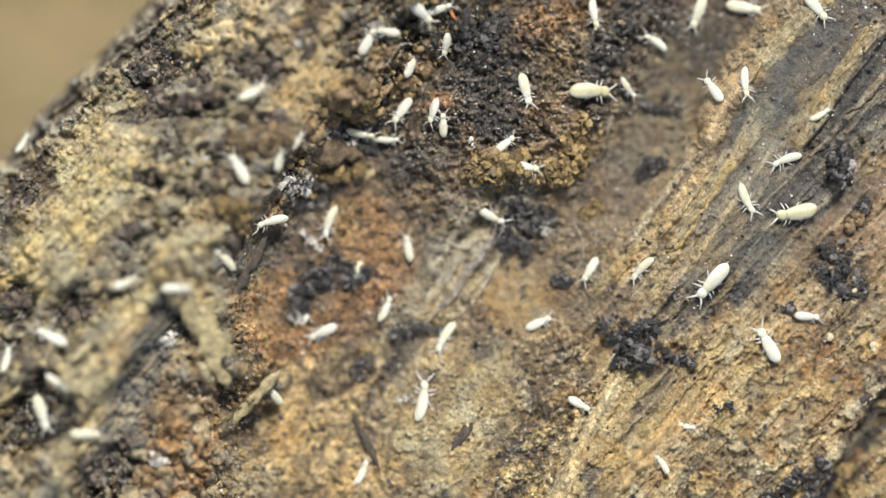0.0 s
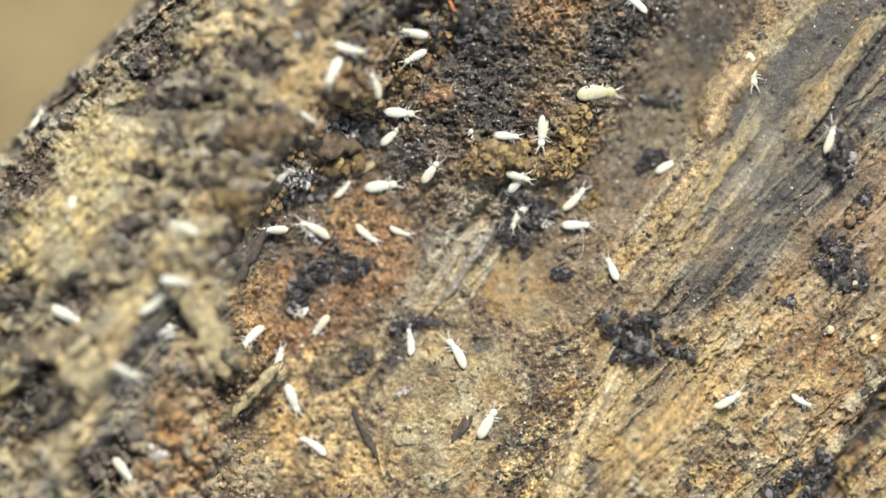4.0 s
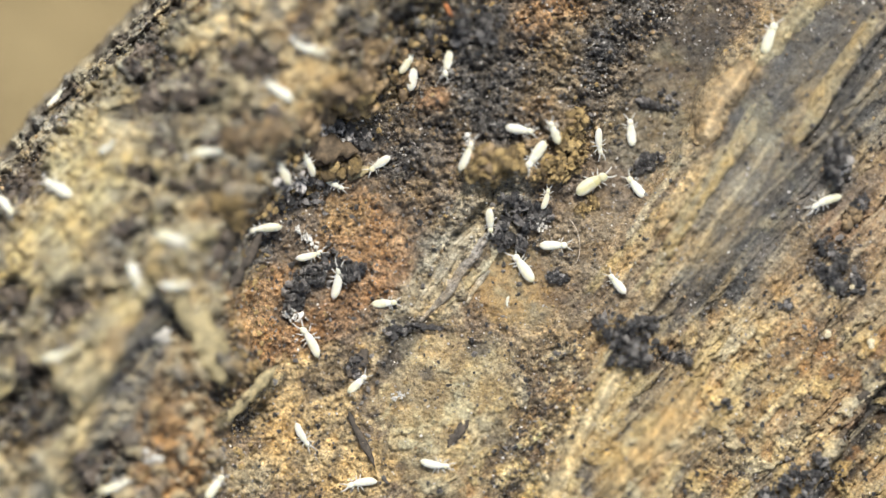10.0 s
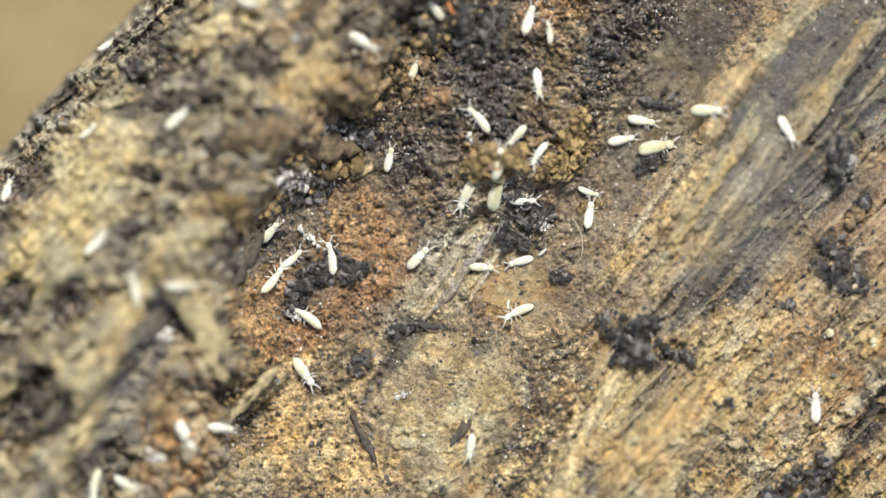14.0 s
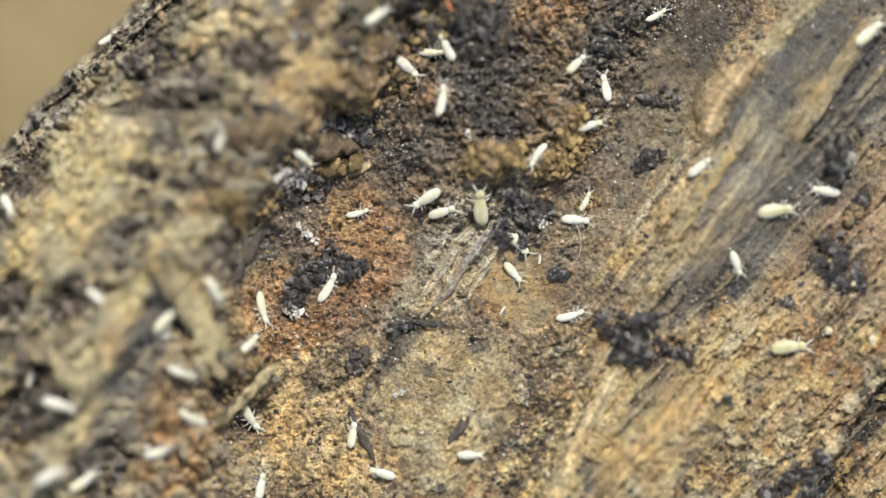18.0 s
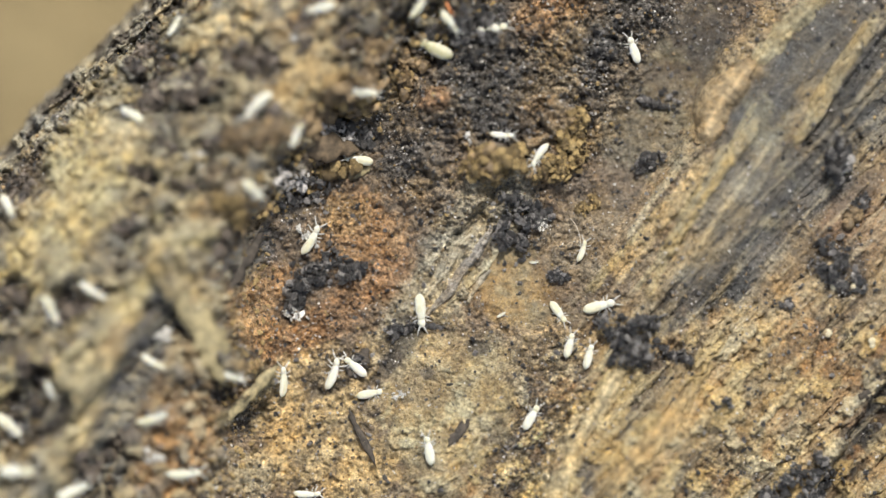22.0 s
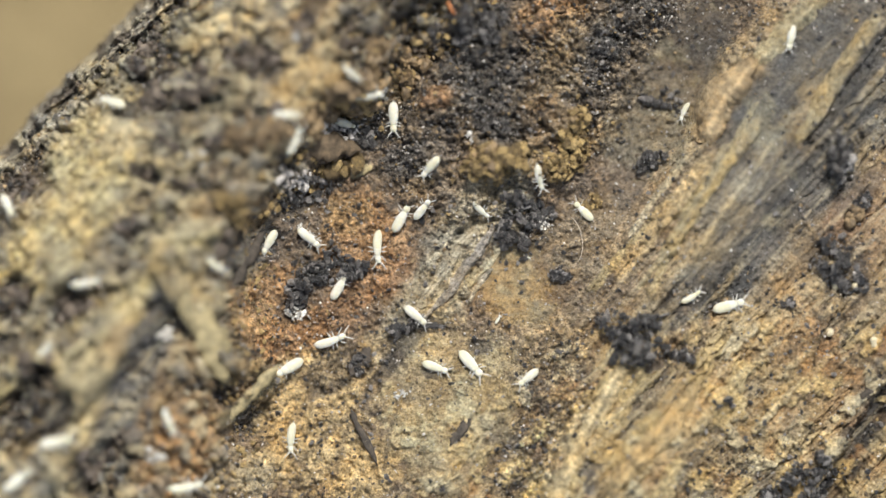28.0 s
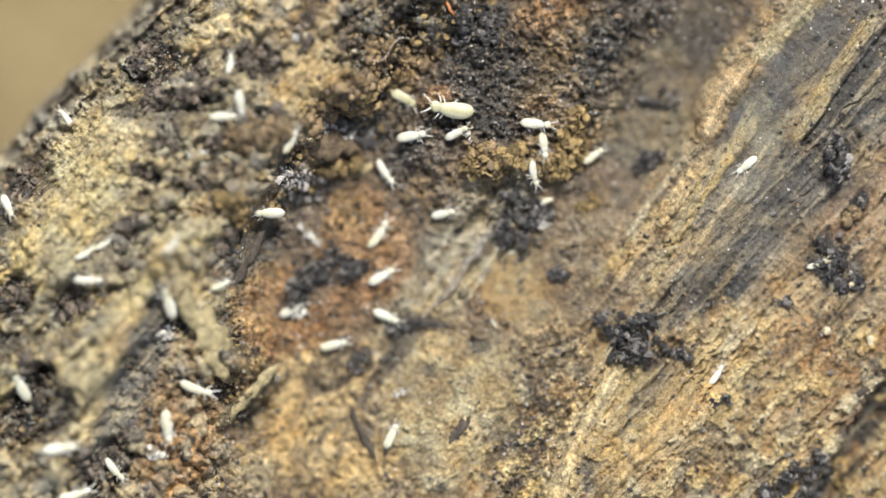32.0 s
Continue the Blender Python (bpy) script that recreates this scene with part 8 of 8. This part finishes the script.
    crawler(2, 1.41, [
        (0, 7.80, -3.18, 0, -1.3), (16.3, 7.80, -3.18, 0, -1.3), (17, 8.70, -3.18, 0), (18, 13.28, -3.86, 5), (19, 16.92, -5.18, 60), (19.7, 19.45, -5.18, 0),
        (32, 19.45, -5.18, 0)])
    crawler(0, 1.30, [
        (0, 4.16, -11.86, 90), (16.3, 4.16, -11.86, 90), (17, 4.29, -9.06, 35), (17.35, 4.30, -10.51, -28), (17.7, 4.30, -11.97, -90), (32, 4.30, -11.97, -90)])
    crawler(0, 1.08, [
        (0, 0.48, -11.86, 90), (16.3, 0.48, -11.86, 90), (16.65, 0.55, -10.66, 135), (17, 0.63, -9.45, 180), (18, -2.23, -8.71, 165), (18.5, -0.94, -9.11, 98),
        (19, 0.35, -9.51, 30), (20, 1.53, -8.26, 70), (21, 2.67, -6.98, 20), (22, 3.45, -6.48, 60), (22.5, 4.75, -7.00, 5), (23, 6.05, -7.51, -50),
        (24, 8.54, -9.18, -30), (24.7, 8.58, -11.89, -90), (32, 8.58, -11.89, -90)])
    crawler(0, 1.30, [
        (0, -19.06, -8.61, 0), (18.22, -19.06, -8.61, 0), (18.61, -17.52, -8.57, 40), (19, -15.97, -8.54, 80), (19.5, -16.15, -7.15, 40), (20, -16.32, -5.76, 0),
        (21, -15.93, -6.83, 5), (22, -16.46, -6.72, -40), (23, -12.64, -3.88, -25), (23.5, -11.60, -3.86, 28), (24, -10.55, -3.84, 80), (24.33, -9.06, -4.00, 27),
        (24.67, -7.57, -4.17, -27), (25, -6.07, -4.33, -80), (28, -5.96, -4.62, -150), (29, -6.22, -5.56, -110), (30, -7.24, -7.30, -115), (31, -10.29, -6.65, -95),
        (32, -10.49, -6.81, -85)])
    crawler(1, 0.35, [
        (0, 3.34, -1.30, 60, -1.3), (19.3, 3.34, -1.30, 60, -1.3), (20, 3.79, -0.52, 60), (21, 3.76, -0.52, 0), (22, 3.56, -0.52, 0), (23, 3.47, -0.46, -10),
        (24, 3.32, -0.43, -15), (25, 3.22, -0.33, -20), (28, 3.22, -0.32, -30), (29, 3.17, -0.29, -30), (30, 3.10, -0.29, -15), (31, 2.82, -0.23, 0),
        (32, 2.70, -0.20, 10)])
    crawler(1, 1.08, [
        (0, -12.98, -11.79, 90), (19.3, -12.98, -11.79, 90), (19.65, -12.95, -10.60, 45), (20, -12.92, -9.42, 0), (20.35, -12.95, -10.60, -45), (20.7, -12.98, -11.79, -90),
        (32, -12.98, -11.79, -90)])
    crawler(1, 1.41, [
        (0, -5.66, 11.84, -90), (19.68, -5.66, 11.84, -90), (21, -5.65, 6.44, -140), (22, -6.98, 5.48, -135), (23, -7.72, 4.30, -120), (23.61, -7.55, 6.83, -171),
        (24.23, -7.37, 9.35, -223), (24.84, -7.20, 11.88, -274), (32, -7.20, 11.88, -274)])
    crawler(0, 1.08, [
        (0, -4.51, 11.80, -90), (21.3, -4.51, 11.80, -90), (21.65, -4.51, 10.46, -130), (22, -4.52, 9.12, -170), (23, -6.12, 9.06, -170), (24, -6.87, 9.29, -200),
        (24.7, -6.87, 11.87, -270), (32, -6.87, 11.87, -270)])
    crawler(0, 1.26, [
        (0, -19.22, -2.24, 0), (20.97, -19.22, -2.24, 0), (22, -14.90, -2.23, -60), (23, -16.41, -1.69, 0), (24, -16.45, 0.45, 60), (24.23, -17.39, -0.12, 111),
        (24.47, -18.33, -0.70, 161), (24.7, -19.27, -1.27, 212), (32, -19.27, -1.27, 212)])
    crawler(0, 1.13, [
        (0, -0.52, -11.89, 90), (20.97, -0.52, -11.89, 90), (22, -0.46, -7.73, 100), (23, -1.27, -5.48, 130), (24, -1.53, -5.57, 175), (25, -2.15, -4.98, 140),
        (26.5, -3.08, -3.24, 100), (28, -4.00, -1.49, 60), (29, -1.24, -0.34, 75), (30, -2.23, -1.10, 25), (31, -2.34, -1.16, 25), (32, -2.35, -1.14, 30)])
    crawler(0, 1.30, [
        (0, -19.07, -8.45, 0), (21.26, -19.07, -8.45, 0), (22, -16.08, -8.44, 0), (23, -12.12, -7.37, 60), (24, -15.32, -5.22, 0), (25, -16.14, -5.33, 20),
        (28, -14.65, -7.40, 10), (29, -14.65, -7.08, 20), (30, -13.33, -6.87, 30), (31, -12.05, -5.26, 40), (32, -10.39, -2.09, 100)])
    crawler(1, 0.76, [
        (0, 10.02, 11.99, -90), (24.25, 10.02, 11.99, -90), (25, 10.03, 8.90, -85), (28, 9.32, 5.25, -115), (29, 8.17, 4.16, -145), (30, 6.40, 3.01, -170),
        (31, 4.77, 2.13, -140), (32, 3.93, 1.75, -155)])
    crawler(0, 1.19, [
        (0, -3.50, 1.89, 20, -1.3), (24.3, -3.50, 1.89, 20, -1.3), (25, -2.65, 2.20, 20), (28, -1.61, 1.14, 60), (29, -1.28, 1.80, 75), (30, -1.19, 2.77, 60),
        (31, 1.10, 4.00, 15), (31.3, 1.80, 4.30, 5), (31.6, 3.20, 4.90, 30), (32, 3.60, 4.75, -5)])
    crawler(0, 1.08, [
        (0, -5.78, 0.93, -40, -1.3), (24.3, -5.78, 0.93, -40, -1.3), (25, -5.09, 0.35, -40), (28, -5.20, 0.42, -40), (29, -4.55, -0.01, -40), (30, -4.69, 0.25, -50),
        (31, -4.98, 0.36, -45), (31.5, -5.40, -1.02, -8), (32, -5.81, -2.39, 30)])
    crawler(0, 0.98, [
        (0, 13.33, 11.96, -90), (27.06, 13.33, 11.96, -90), (28, 13.31, 8.07, -100), (29, 12.33, 6.50, -115), (30, 12.27, 5.67, -95), (31, 12.31, 3.92, -70),
        (32, 11.72, 3.16, -140)])
    crawler(0, 0.98, [
        (0, -6.02, 11.83, -90), (26.34, -6.02, 11.83, -90), (27.17, -5.99, 8.43, -45), (28, -5.97, 5.02, 0), (29, -6.51, 5.02, -20), (30, -7.22, 5.17, -5),
        (31, -7.41, 5.21, 0), (31.5, -7.56, 5.38, -40), (32, -7.70, 5.55, -80)])
    crawler(1, 0.87, [
        (0, -9.47, -0.21, -30, -1.3), (27.3, -9.47, -0.21, -30, -1.3), (28, -8.69, -0.66, -30), (28.5, -8.07, -0.75, 18), (29, -7.45, -0.83, 65), (30, -7.89, -1.31, 15),
        (31, -8.34, -1.37, 0), (32, -8.52, -1.46, 20)])
    crawler(1, 1.13, [
        (0, -5.69, 11.83, -90), (26.11, -5.69, 11.83, -90), (26.74, -5.69, 9.24, -37), (27.37, -5.68, 6.66, 17), (28, -5.67, 4.07, 70), (29, -3.35, 6.64, 0),
        (30, -3.38, 6.68, -20), (31, -2.34, 3.50, -80), (32, -2.18, 2.91, -55)])
    crawler(1, 0.91, [
        (0, -19.26, -1.30, 48), (27.74, -19.26, -1.30, 48), (29, -14.10, 4.34, 70), (30, -14.25, 4.56, 130), (31, -14.14, 4.82, 100), (32, -14.45, 4.96, 130)])
    crawler(2, 1.73, [
        (0, 19.40, 4.50, -180), (27.38, 19.40, 4.50, -180), (29, 12.70, 4.50, -160), (30, 5.82, 6.19, -220), (31, 2.10, 5.50, -170), (31.3, 1.60, 5.20, -160),
        (31.6, 0.55, 5.20, -172), (32, 0.35, 5.33, -190)])
    crawler(1, 1.30, [
        (0, -11.38, -11.85, 90), (28.3, -11.38, -11.85, 90), (28.65, -11.37, -10.49, 50), (29, -11.36, -9.14, 10), (30, -11.01, -9.36, 20), (31, -9.64, -9.23, 5),
        (31.35, -9.74, -10.63, -42), (31.7, -9.84, -12.03, -90), (32, -9.84, -12.03, -90)])
    crawler(0, 1.26, [
        (0, -4.67, 0.84, 155, -1.3), (30.3, -4.67, 0.84, 155, -1.3), (31, -5.48, 1.22, 155), (32, -6.69, 1.35, 175)])
    crawler(0, 1.30, [
        (0, -19.10, -7.71, 0), (30.16, -19.10, -7.71, 0), (31, -15.52, -7.75, 0), (32, -14.59, -7.69, 10)])
    crawler(1, 1.30, [
        (0, -14.54, -11.80, 90), (30.3, -14.54, -11.80, 90), (31, -14.36, -9.36, 20), (32, -14.07, -9.42, 10)])
    crawler(1, 1.04, [
        (0, -5.80, 11.80, -90), (30.11, -5.80, 11.80, -90), (30.74, -5.80, 9.22, -38), (31.37, -5.81, 6.64, 13), (32, -5.81, 4.06, 65)])
    crawler(1, 0.87, [
        (0, -19.18, -1.32, 11), (30.63, -19.18, -1.32, 11), (32, -13.62, -0.26, 30)])
    crawler(1, 0.76, [
        (0, -19.23, -1.30, 13), (30.47, -19.23, -1.30, 13), (32, -12.97, 0.06, 30)])
    crawler(1, 0.95, [
        (0, 7.02, 6.42, 310), (1, 7.64, 4.99, 300), (2, 6.99, 4.53, 235), (3, 6.60, 3.91, 250), (6, 0.93, 2.90, 190), (7, 0.55, 3.10, 190, -1.3),
        (32, 0.55, 3.10, 190, -1.3)])
    crawler(2, 1.15, [
        (0, -2.60, 6.50, -30, -1.3), (30.3, -2.60, 6.50, -30, -1.3), (31, -1.82, 6.05, -25), (32, -1.48, 5.75, -30)])


motions()
